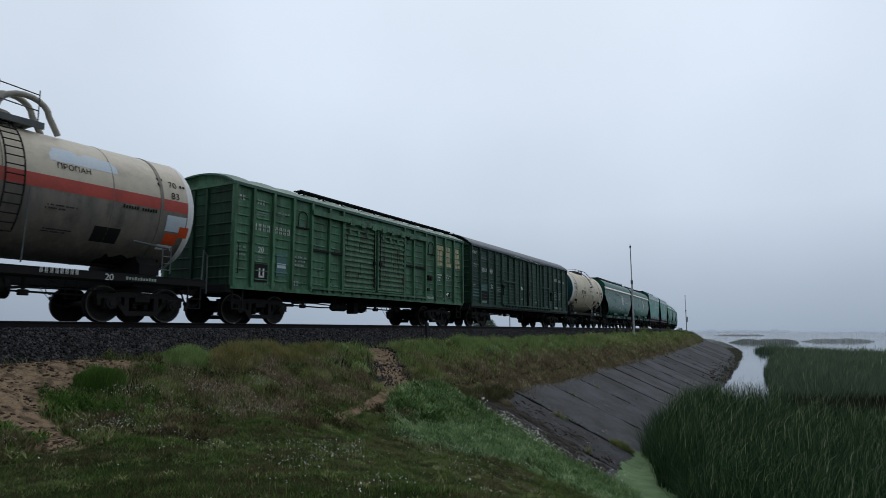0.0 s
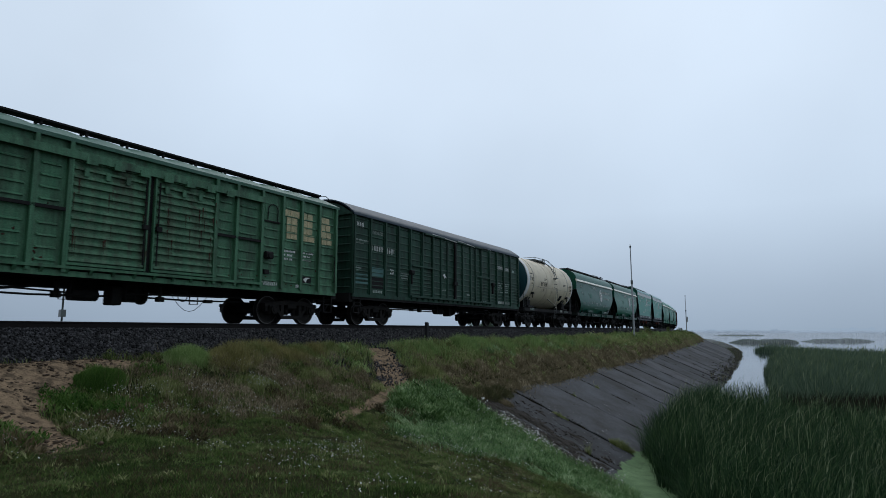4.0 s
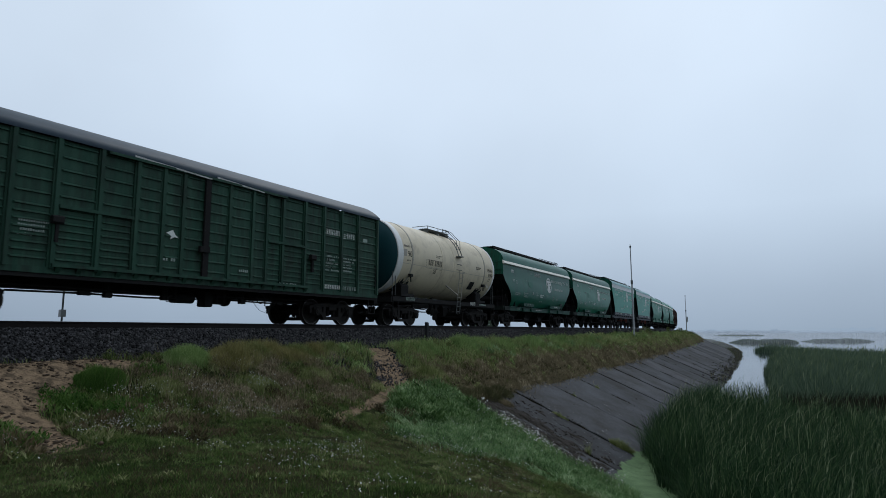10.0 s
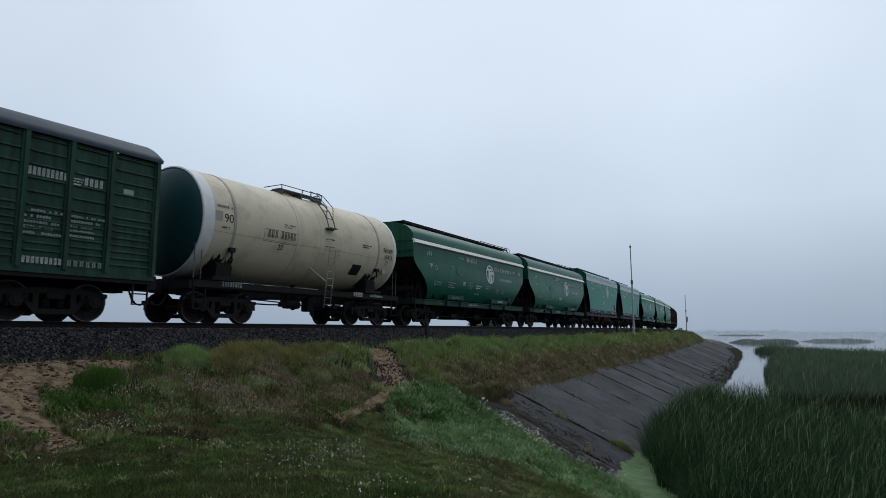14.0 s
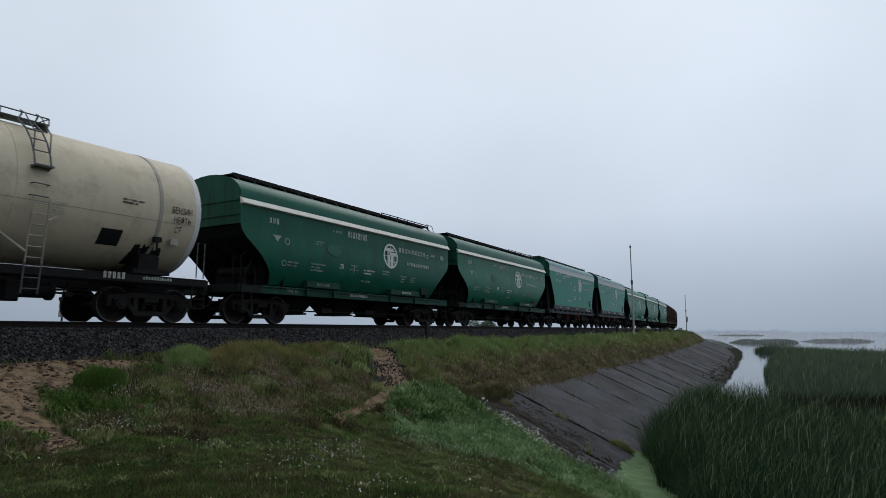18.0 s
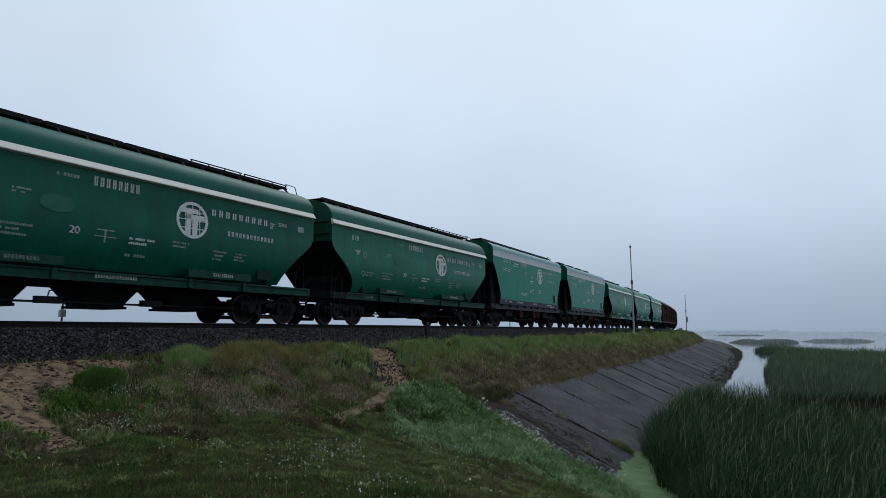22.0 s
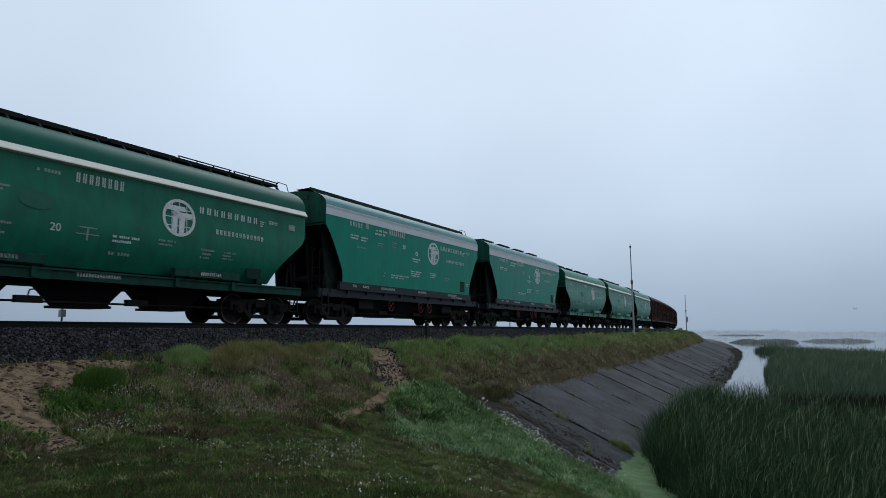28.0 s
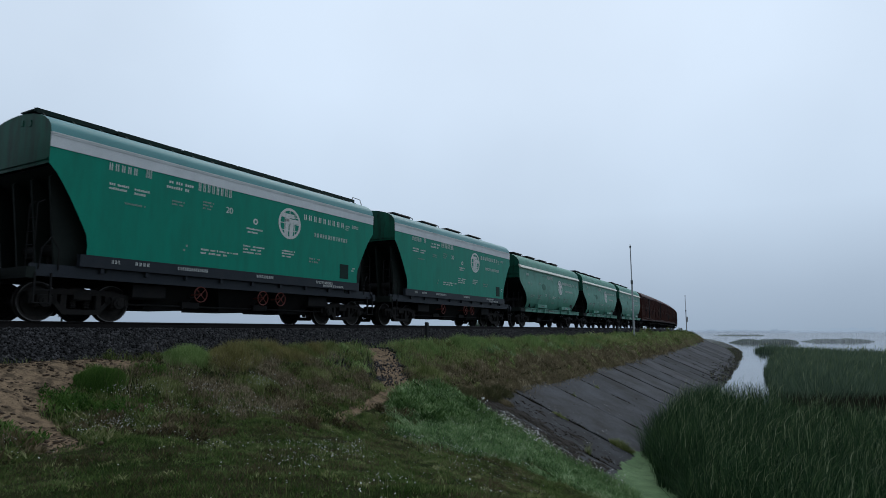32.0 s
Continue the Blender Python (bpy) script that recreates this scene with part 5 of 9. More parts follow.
def tank_frame(c, half, z0=1.0, z1=1.24, material="black"):
    mb = MB()
    mb.box(-half, half, -0.32, 0.32, z0 - 0.1, z1)
    for sg in (-1, 1):
        mb.box(sg * half - 0.1, sg * half + 0.1, -1.45, 1.45, z0, z1)
        mb.box(sg * (half - 2.0) - 0.15, sg * (half - 2.0) + 0.15, -1.35, 1.35, z0 - 0.05, z1 + 0.02)
    part("center_sill", mb, "black", c)
    for sg in (-1, 1):
        mb = MB()
        mb.prism([(-1.48, z0 + 0.06), (-1.40, z0), (-1.32, z0), (-1.32, z1), (-1.48, z1)], -half, half)
        part("side_beam", sided(mb, sg), material, c)
        mb = MB()
        mb.box(-half, half, -1.48, -1.30, z1 - 0.02, z1 + 0.02)
        part("walkway", sided(mb, sg), material, c)


def ladder(c, x, y0, z0, y1, z1, w=0.36, n=7, material="black", name="ladder"):
    mb = MB()
    for dx in (-w / 2, w / 2):
        mb.tube([(x + dx, y0, z0), (x + dx, y1, z1)], 0.02, 5)
    for i in range(n):
        t = (i + 0.5) / n
        mb.tube([(x - w / 2, y0 + (y1 - y0) * t, z0 + (z1 - z0) * t), (x + w / 2, y0 + (y1 - y0) * t, z0 + (z1 - z0) * t)], 0.014, 5)
    return part(name, mb, material, c)


def on_shell(mb, x0, x1, a0, a1, r, cz, n=10, m=2):
    """A skin lying on the tank's shell between two angles (degrees above the near side)."""
    rows = []
    for i in range(n + 1):
        a = radians(a0 + (a1 - a0) * i / n)
        rows.append([(x0 + (x1 - x0) * j / m, -r * math.cos(a), cz + r * math.sin(a)) for j in range(m + 1)])
    mb.loft(rows, closed=False)
    return mb


def ragged_shell(mb, x0, x1, a0, a1, jag, r, cz, seed):
    """A coat of paint on the near flank of a tank with an uneven upper edge."""
    rnd = random.Random(seed)
    n = 14
    top = [a1 + jag * (rnd.random() - 0.5) - (8 if i in (0, n) else 0) for i in range(n + 1)]
    rows = []
    for i in range(n + 1):
        x = x0 + (x1 - x0) * i / n
        rows.append([(x, -r * math.cos(radians(a0 + (top[i] - a0) * k / 6)), cz + r * math.sin(radians(a0 + (top[i] - a0) * k / 6))) for k in range(7)])
    return mb.loft(rows, closed=False)


def on_tank(cz, r):
    """Places for writing on a tank's shell: the depth of its base line and the lean of the letters."""
    def at(z, h):
        base = -math.sqrt(max(0.0, (r + 0.006) ** 2 - (z - cz) ** 2)) if z > cz else -math.sqrt(max(0.0, (r + 0.006) ** 2 - (z + h - cz) ** 2))
        lean = math.degrees(math.asin(max(-1, min(1, (z + h / 2 - cz) / r))))
        return base - 0.012, -lean
    return at


def tank_letter(c, at, body, x, z, h, material="black", stretch=1.0):
    y, tilt = at(z, h)
    if tilt > 0:
        y -= h * math.tan(radians(tilt)) * 0.0
    return letter(c, body, x, z, h, material, y=y, stretch=stretch, tilt=tilt if z > 0 else 0)


def tank_bars(c, at, x, z, w, h, rows, material="black", chars=0):
    y, tilt = at(z, h)
    return bars(c, x, z, w, h, rows, material, y=y, chars=chars, tilt=tilt)


def shell_bars(c, x, ang, w, h, rows, r, cz, material="black", chars=0):
    a = radians(ang)
    return bars(c, x, cz + r * math.sin(a), w, h, rows, material, y=-(r * math.cos(a)), chars=chars, tilt=-ang)


def petrol_tank_car(u):
    c = new_car("tank_car", "cream petrol tank car with a dark teal end and white ring", category="tank wagon")
    cz, r, half, dome = 3.13, 1.715, 4.95, 0.42
    sh = -0.22
    tank_frame(c, 5.35, material="black")
    mb = MB()
    mb.revolve([(-half, r), (half, r)], (sh, 0, cz), 64)
    body = part("barrel", mb, "cream", c, smooth=40)
    prof = tank_shell(half, r, dome, cz) + [(-half, r)]
    mb = MB()
    mb.revolve(prof, (sh, 0, cz), 64)
    part("tank_end", mb, "teal", c, "dark teal domed tank end", smooth=60)
    mb = MB()
    mb.revolve([(-x, q) for x, q in reversed(prof)], (sh, 0, cz), 64)
    part("tank_end", mb, "cream", c, smooth=60)
    mb = MB()
    mb.revolve([(-half - 0.12, r * 0.978), (-half - 0.1, r + 0.006), (-half + 0.30, r + 0.006), (-half + 0.30, r)], (sh, 0, cz), 64)
    part("white_ring", mb, "white", c, "broad white painted ring", smooth=30)
    mb = MB()
    mb.revolve([(half - 0.03, r), (half - 0.03, r + 0.006), (half + 0.14, r + 0.004), (half + 0.16, r * 0.975)], (sh, 0, cz), 64)
    part("white_ring", mb, "white", c, smooth=30)
    for x in (-1.28, -0.06):
        mb = MB()
        mb.revolve([(x - 0.02, r + 0.001), (x - 0.012, r + 0.010), (x + 0.012, r + 0.010), (x + 0.02, r + 0.001)], (0, 0, cz), 64)
        part("weld_seam", mb, "cream", body)
    for x in (-4.08, 3.58):
        mb = MB()
        mb.revolve([(x - 0.05, r), (x - 0.05, r + 0.014), (x + 0.05, r + 0.014), (x + 0.05, r)], (0, 0, cz), 64)
        part("strap", mb, "cream_grey", c)
        mb = MB()
        prof2 = [(-1.25, 1.30), (1.25, 1.30), (1.30, 1.78), (1.12, 1.95), (0.7, 1.72), (0, 1.55), (-0.7, 1.72), (-1.12, 1.95), (-1.30, 1.78)]
        mb.prism(prof2, x - 0.30, x + 0.30)
        mb.box(x - 0.55, x + 0.55, -1.45, 1.45, 1.30, 1.42)
        part("saddle", mb, "black", c)
        mb = MB()
        mb.cyl((x, -1.60, 1.95), (x, -1.60, 2.30), 0.03, 8)
        mb.box(x - 0.10, x + 0.10, -1.66, -1.52, 2.18, 2.32)
        part("strap_bolt", mb, "black", c)
        # peeled black paint round the saddle
        mb = MB()
        ragged_shell(mb, x - 0.55, x + 0.38, -64, -40, 9, r + 0.004, cz, int(x * 10))
        part("bitumen_patch", mb, "black", c, "ragged black bitumen paint")
    # long bottom stripe seam
    mb = MB()
    on_shell(mb, sh - half, sh + half, -13.0, -12.4, r + 0.004, cz, 1, 8)
    part("seam_line", mb, "cream_grey", c)
    # dome hatch, platform and rails
    mb = MB()
    mb.cyl((-0.15, 0, cz + r - 0.1), (-0.15, 0, cz + r + 0.10), 0.32, 20)
    mb.cyl((-0.15, 0, cz + r + 0.10), (-0.15, 0, cz + r + 0.14), 0.38, 20)
    part("dome_hatch", mb, "cream", c, smooth=40)
    mb = MB()
    for y in (-0.75, -0.60, -0.45):
        mb.box(-1.25, 1.0, y, y + 0.12, cz + r + 0.02, cz + r + 0.05)
    for x in (-1.2, -0.2, 0.9):
        mb.box(x, x + 0.05, -0.8, 0.5, cz + r - 0.2, cz + r + 0.03)
    pf = part("platform", mb, "steel_grey", c, "grey top platform")
    mb = MB()
    zt = cz + r + 0.17
    for x in (-1.22, -0.15, 0.95):
        mb.tube([(x, -0.80, cz + r), (x, -0.80, zt)], 0.018, 5)
    mb.tube([(-1.22, 0.1, zt), (-1.22, -0.80, zt), (0.95, -0.80, zt), (0.95, 0.1, zt)], 0.018, 5)
    part("platform_rail", mb, "steel_grey", pf)
    # ladder bent round the shell, single rungs, and a straight ladder down to the frame
    def shell_at(deg, q):
        return -q * math.cos(radians(deg)), cz + q * math.sin(radians(deg))
    mb = MB()
    for x in (0.22, 0.58):
        mb.tube([(x + 0.10, -0.82, zt)] + [(x, *shell_at(d, r + 0.16)) for d in (62, 48, 34, 22, 13)] + [(x, *shell_at(12, r + 0.01))], 0.022, 6)
        mb.tube([(x + 0.06, -0.80, zt + 0.04), (x, *shell_at(56, r + 0.40)), (x, *shell_at(36, r + 0.38)), (x, *shell_at(24, r + 0.16))], 0.016, 5)
    for d in (58, 47, 36, 25):
        mb.tube([(0.22, *shell_at(d, r + 0.16)), (0.58, *shell_at(d, r + 0.16))], 0.016, 5)
    mb.box(0.20, 0.60, shell_at(14, r + 0.28)[0], shell_at(14, r)[0], shell_at(14, r)[1] - 0.02, shell_at(14, r)[1] + 0.02)
    part("side_ladder", mb, "steel_grey", c, "bent ladder from the top platform")
    for d in (0, -9):
        mb = MB()
        mb.tube([(0.22, *shell_at(d, r)), (0.22, *shell_at(d, r + 0.12)), (0.58, *shell_at(d, r + 0.12)), (0.58, *shell_at(d, r))], 0.016, 5)
        part("rung", mb, "steel_grey", c)
    ladder(c, 0.40, -1.88, 2.80, -1.74, 1.30, 0.36, 6, "cream_grey", "side_ladder")
    ladder(c, 0.40, -1.74, 1.34, -1.66, 0.60, 0.36, 3, "steel_grey", "foot_ladder")
    mb = MB()
    mb.tube([(-0.25, -1.30, 2.05), (0.2, -1.76, 1.55)], 0.035, 6)
    mb.tube([(0.58, -1.86, 2.3), (0.85, -1.70, 2.45)], 0.014, 5)
    part("brace", mb, "cream_grey", c)
    # markings
    at = on_tank(cz, r)
    tank_letter(c, at, "90", -4.52, 3.07, 0.27)
    plate(c, "frame_mark", -4.86, -4.58, 3.07, 3.38, "cream_grey", y=at(3.07, 0.31)[0], t=0.004).rotation_euler = (0, 0, 0)
    tank_bars(c, at, -4.86, 3.48, 0.7, 0.10, 1, "tank_grey")
    tank_bars(c, at, -4.60, 2.86, 0.30, 0.06, 1)
    tank_bars(c, at, -2.74, 2.78, 0.50, 0.28, 1, chars=3)
    tank_bars(c, at, -2.12, 2.78, 0.72, 0.28, 1, chars=5)
    mb = MB()
    for a0, a1, x0, x1 in ((-14.5, -14.1, -2.86, -1.26), (-0.9, -0.5, -2.86, -1.26), (-14.3, -0.7, -2.86, -2.846), (-14.3, -0.7, -1.274, -1.26)):
        on_shell(mb, x0, x1, a0, a1, r + 0.004, cz, 4, 4)
    part("number_frame", mb, "black", c, "thin black painted frame")
    tank_letter(c, at, "20", -2.24, 2.47, 0.19)
    tank_bars(c, at, -1.95, 3.24, 0.55, 0.16, 2, "tank_grey")
    tank_bars(c, at, 2.45, 3.06, 0.62, 0.16, 2)
    for i, w in enumerate(("БЕНЗИН", "НЕФТЬ", "СТ")):
        tank_letter(c, at, w, 3.90 + 0.06 * i, 3.04 - 0.27 * i, 0.18, stretch=0.66)
    plate(c, "frame_mark", 4.02, 4.26, 2.16, 2.34, "cream_grey", y=at(2.2, 0.18)[0], t=0.004)
    y = lambda z: at(z, 0.0)[0]
    mb = MB()
    on_shell(mb, 2.04, 2.62, -42, -26, r + 0.006, cz)
    part("dark_patch", mb, "black", c)
    tank_bars(c, at, 0.72, 2.5, 0.3, 0.32, 5, "cream_grey")
    bars(c, -4.3, 1.08, 0.8, 0.16, 1, "mark_dim", y=-1.49, chars=8)
    bars(c, 2.2, 1.08, 0.62, 0.18, 1, "mark", y=-1.49, chars=5)
    bars(c, 3.3, 1.12, 0.9, 0.10, 1, "mark_dim", y=-1.49)
    for sx in (-1, 1):
        add_bogie(c, sx * 3.84)
        part("step", shared("step", m_step), "black", c, at=pose(sx * 5.1, -1.45, 0.95))
        mb = MB()
        mb.tube([(sx * 5.3, -1.40, 1.3), (sx * 5.3, -1.42, 2.35), (sx * 5.05, -1.42, 2.35), (sx * 5.05, -1.40, 1.3)], 0.018, 5)
        part("end_handrail", mb, "steel_grey", c)
    brake_gear(c, -0.3, 1.02)
    mb = MB()
    mb.tube([(0, -0.3, 1.6), (0, -0.3, 0.8), (0.1, -0.3, 0.55)], 0.09, 8)
    mb.box(-0.25, 0.35, -0.34, -0.26, 0.60, 0.64)
    part("drain_valve", mb, "black", c)
    add_ends(c, 5.35)
    place_car(c, u)


def propane_tank_car(u):
    c = new_car("tank_car", "grey and cream propane tank car with a red waist stripe", category="tank wagon")
    cz, r, half, dome = 3.15, 1.62, 4.85, 0.60
    tank_frame(c, 5.6)
    mb = MB()
    mb.revolve([(-half, r), (half, r)], (0, 0, cz), 64, radians(4), radians(176))
    part("barrel", mb, "cream_worn", c, "cream upper half of the tank", smooth=40)
    mb = MB()
    mb.revolve([(-half, r), (half, r)], (0, 0, cz), 64, radians(176), radians(364))
    part("barrel", mb, "tank_grey", c, "dirty grey lower half of the tank", smooth=40)
    prof = tank_shell(half, r, dome, cz) + [(-half, r)]
    for sx in (-1, 1):
        mb = MB()
        mb.revolve(prof if sx < 0 else [(-x, q) for x, q in reversed(prof)], (0, 0, cz), 64)
        part("tank_end", mb, "white", c, "whitish domed tank end", smooth=60)
    mb = MB()
    mb.revolve([(half - 0.02, r), (half - 0.02, r + 0.005), (half + 0.10, r + 0.004), (half + 0.24, r * 0.945)], (0, 0, cz), 64)
    part("white_ring", mb, "white", c, "white painted ring on the tank end", smooth=30)
    mb = MB()
    on_shell(mb, -half, half - 0.02, -2, 9.5, r + 0.004, cz, 4, 10)
    part("waist_stripe", mb, "red", c, "red stripe along the middle of the tank")
    for x in (-4.0, 4.0):
        mb = MB()
        mb.revolve([(x - 0.05, r), (x - 0.05, r + 0.014), (x + 0.05, r + 0.014), (x + 0.05, r)], (0, 0, cz), 64)
        part("strap", mb, "tank_grey", c)
        mb = MB()
        mb.prism([(-1.2, 1.30), (1.2, 1.30), (1.2, 1.58), (0.95, 1.80), (0.7, 1.70), (0, 1.55), (-0.7, 1.70), (-0.95, 1.80), (-1.2, 1.58)], x - 0.3, x + 0.3)
        part("saddle", mb, "black", c)
        mb = MB()
        ragged_shell(mb, x - 1.2, x + 0.6, -76, -58, 6, r + 0.004, cz, int(x * 10))
        part("bitumen_patch", mb, "black", c, "ragged black bitumen paint")
    for x in (-1.9, 0.0, 2.6):
        mb = MB()
        mb.revolve([(x - 0.015, r + 0.001), (x, r + 0.009), (x + 0.015, r + 0.001)], (0, 0, cz), 64)
        part("weld_seam", mb, "tank_grey", c)
    mb = MB()
    ragged_shell(mb, 1.05, 2.75, 25, 39, 5, r + 0.005, cz, 5)
    part("repaint_patch", mb, "patch_blue", c, "pale blue repainted patch")
    mb = MB()
    on_shell(mb, 4.18, 4.80, -22, -6, r + 0.005, cz, 6, 4)
    part("repaint_patch", mb, "patch_blue", c, "pale blue repainted patch")
    for x, a0, a1, w in ((4.22, -36, -24, 0.42), (4.62, -27, -16, 0.30)):
        mb = MB()
        on_shell(mb, x, x + w, a0, a1, r + 0.009, cz, 3, 2)
        part("hazard_placard", mb, "orange", c, "orange hazard placard")
    mb = MB()
    on_shell(mb, 4.12, 4.60, -43, -37, r + 0.009, cz, 3, 2)
    part("number_board", mb, "white", c)
    mb = MB()
    on_shell(mb, 2.25, 2.95, -43, -27, r + 0.007, cz, 4, 2)
    part("dark_patch", mb, "black", c)
    at = on_tank(cz, r)
    tank_letter(c, at, "ПРОПАН", 1.18, 3.66, 0.15, stretch=0.95)
    for x, z, w, hh, n in ((0.95, 2.62, 0.75, 0.16, 2), (2.85, 2.95, 1.0, 0.10, 1), (1.0, 2.1, 0.7, 0.14, 2), (3.9, 3.75, 0.22, 0.36, 2)):
        tank_bars(c, at, x, z, w, hh, n)
    tank_letter(c, at, "70", 4.24, 3.80, 0.20)
    tank_letter(c, at, "83", 4.28, 3.46, 0.20)
    tank_bars(c, at, 4.60, 3.82, 0.3, 0.10, 1)
    tank_bars(c, at, 4.64, 3.48, 0.28, 0.10, 1)
    bars(c, 1.0, 1.10, 0.95, 0.15, 1, "mark", y=-1.49, chars=8)
    letter(c, "20", 2.58, 1.06, 0.17, "mark", y=-1.49)
    bars(c, 3.15, 1.08, 0.9, 0.10, 1, "mark_dim", y=-1.49)
    # dome housing with fill pipes, ladder and rails
    mb = MB()
    mb.cyl((0.3, 0, cz + r - 0.15), (0.3, 0, cz + r + 0.3), 0.45, 20)
    part("dome_hatch", mb, "cream_grey", c, smooth=40)
    mb = MB()
    for i in range(8):
        mb.box(-1.0 + i * 0.26, -0.78 + i * 0.26, -0.95, 0.4, cz + r + 0.02, cz + r + 0.06)
    mb.box(-1.0, 1.1, -0.98, -0.92, cz + r - 0.10, cz + r + 0.06)
    pf = part("platform", mb, "steel_grey", c, "grey top platform")
    mb = MB()
    zt = cz + r + 0.85
    for x in (-0.95, 0.05, 0.95):
        mb.tube([(x, -0.95, cz + r), (x, -0.95, zt)], 0.016, 5)
    for z in (zt, zt - 0.4):
        mb.tube([(-0.95, -0.95, z), (0.95, -0.95, z - 0.12)], 0.016, 5)
    part("platform_rail", mb, "steel_grey", pf)
    for y0, x0, x1 in ((-0.55, 0.2, 1.30), (-0.25, 0.05, 1.05)):
        mb = MB()
        pts = [(x0, y0, cz + r + 0.1)]
        for i in range(11):
            a = math.pi * (1 - i / 10)
            pts.append(((x0 + x1) / 2 + (x1 - x0) / 2 * math.cos(a), y0 - 0.02 * i, cz + r + 0.32 + 0.42 * math.sin(a)))
        pts.append((x1 + 0.22, y0 - 0.25, cz + r - 0.12))
        mb.tube(pts, 0.075, 10)
        part("fill_pipe", mb, "cream_grey", c, "thick bent grey fill pipe", smooth=50)
    mb = MB()
    for i in range(15):
        a = radians(64 - i * 7.5)
        zz, yy = cz + (r + 0.10) * math.sin(a), -(r + 0.10) * math.cos(a)
        mb.tube([(0.02, yy, zz), (0.42, yy, zz)], 0.016, 5)
    for x in (0.02, 0.42):
        mb.tube([(x, -(r + 0.10) * math.cos(radians(b)), cz + (r + 0.10) * math.sin(radians(b))) for b in range(64, -45, -8)], 0.02, 5)
    part("side_ladder", mb, "black", c)
    mb = MB()
    mb.tube([(0.55, -1.72, cz - 0.1), (0.50, -1.68, 1.3)], 0.018, 5)
    part("ladder_rail", mb, "steel_grey", c)
    mb = MB()
    mb.tube([(3.3, -1.45, 2.15), (4.35, -1.52, 2.05)], 0.03, 6)
    part("side_pipe", mb, "steel_grey", c)
    ladder(c, 4.3, -1.5, 2.1, -1.5, 1.35, 0.26, 4, "steel_grey", "foot_ladder")
    for sx in (-1, 1):
        add_bogie(c, sx * 3.90)
        mb = MB()
        mb.tube([(sx * 5.55, -1.42, 1.0), (sx * 5.58, -1.44, 2.15), (sx * 5.72, -1.44, 2.0), (sx * 5.75, -1.42, 0.85)], 0.02, 5)
        part("end_handrail", mb, "steel_grey", c)
        part("step", shared("step", m_step), "black", c, at=pose(sx * 5.3, -1.45, 0.95))
    brake_gear(c, -1.0, 1.02)
    mb = MB()
    mb.tube([(0.25 * math.cos(a) + 0.15, -1.2, 0.88 + 0.22 * math.sin(a)) for a in [i * math.pi / 8 for i in range(16)]], 0.014, 5, True)
    for k in range(3):
        a = k * math.pi / 3
        mb.tube([(0.15 - 0.25 * math.cos(a), -1.2, 0.88 - 0.22 * math.sin(a)), (0.15 + 0.25 * math.cos(a), -1.2, 0.88 + 0.22 * math.sin(a))], 0.01, 4)
    part("brake_handwheel", mb, "black", c)
    add_ends(c, 5.6)
    place_car(c, u)


M["cream_worn"] = mat("worn_cream_tank_paint", (0.58, 0.51, 0.39), (0.50, 0.44, 0.35), 0.8, 0.45, fine=0.06, dirt=(0.26, 0.22, 0.17), dirt_amt=0.6, streak=True, spec=0.3)
M["tank_grey"] = mat("dirty_grey_tank_paint", (0.25, 0.225, 0.185), (0.15, 0.138, 0.12), 0.9, 0.5, fine=0.1,
                     dirt=(0.05, 0.045, 0.04), dirt_amt=0.8, streak=True)


def emblem(c, x, z, r, y, tilt=0.0):
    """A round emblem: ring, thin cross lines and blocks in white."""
    mb = MB()
    mb.ring((0, 0, 0), (0, 1, 0), r * 0.84, r, 0.006, 40)
    ob = part("emblem", mb, "mark", c, "round white emblem", at=pose(x, y, z, tilt, 0, 0))
    for k in (-0.45, 0.0, 0.45):
        h = math.sqrt(1 - k * k) * r * 0.9
        for q in ((k * r - 0.012, k * r + 0.012, -h, h), (-h, h, k * r - 0.012, k * r + 0.012)):
            mb = MB()
            mb.box(q[0], q[1], -0.003, 0.003, q[2], q[3])
            part("emblem_line", mb, "mark", ob)
    for dx, top in ((-0.22, 0.62), (0.20, 0.30)):
        mb = MB()
        mb.prism([((dx - 0.62) * r, top * r), ((dx + 0.55) * r, top * r), ((dx + 0.62) * r, (top - 0.26) * r), ((dx + 0.16) * r, (top - 0.26) * r), ((dx + 0.06) * r, -0.85 * r), ((dx - 0.24) * r, -0.85 * r), ((dx - 0.14) * r, (top - 0.26) * r), ((dx - 0.55) * r, (top - 0.26) * r)][::-1], -0.008, -0.002, "y")
        part("emblem_block", mb, "mark", ob)


def hopper_section(w, zb, zk, zs, rise, n=14, bulge=0.03):
    """Half-open cross profile from the near bottom edge over the roof to the far bottom edge."""
    side = []
    for t in (0.0, 0.12, 0.24, 0.36, 0.5, 0.64, 0.78, 0.9, 1.0):
        side.append((-w - bulge * math.sin(math.pi * t) + bulge * 3.0 * (1 - t) ** 4, zb + (zk - zb) * t))
    side.append((-w + 0.01, zs))
    arch = [(-w * math.cos(math.pi * i / n), zs + rise * math.sin(math.pi * i / n) ** 0.85) for i in range(1, n)]
    return side + arch + [(-y, z) for y, z in reversed(side)]


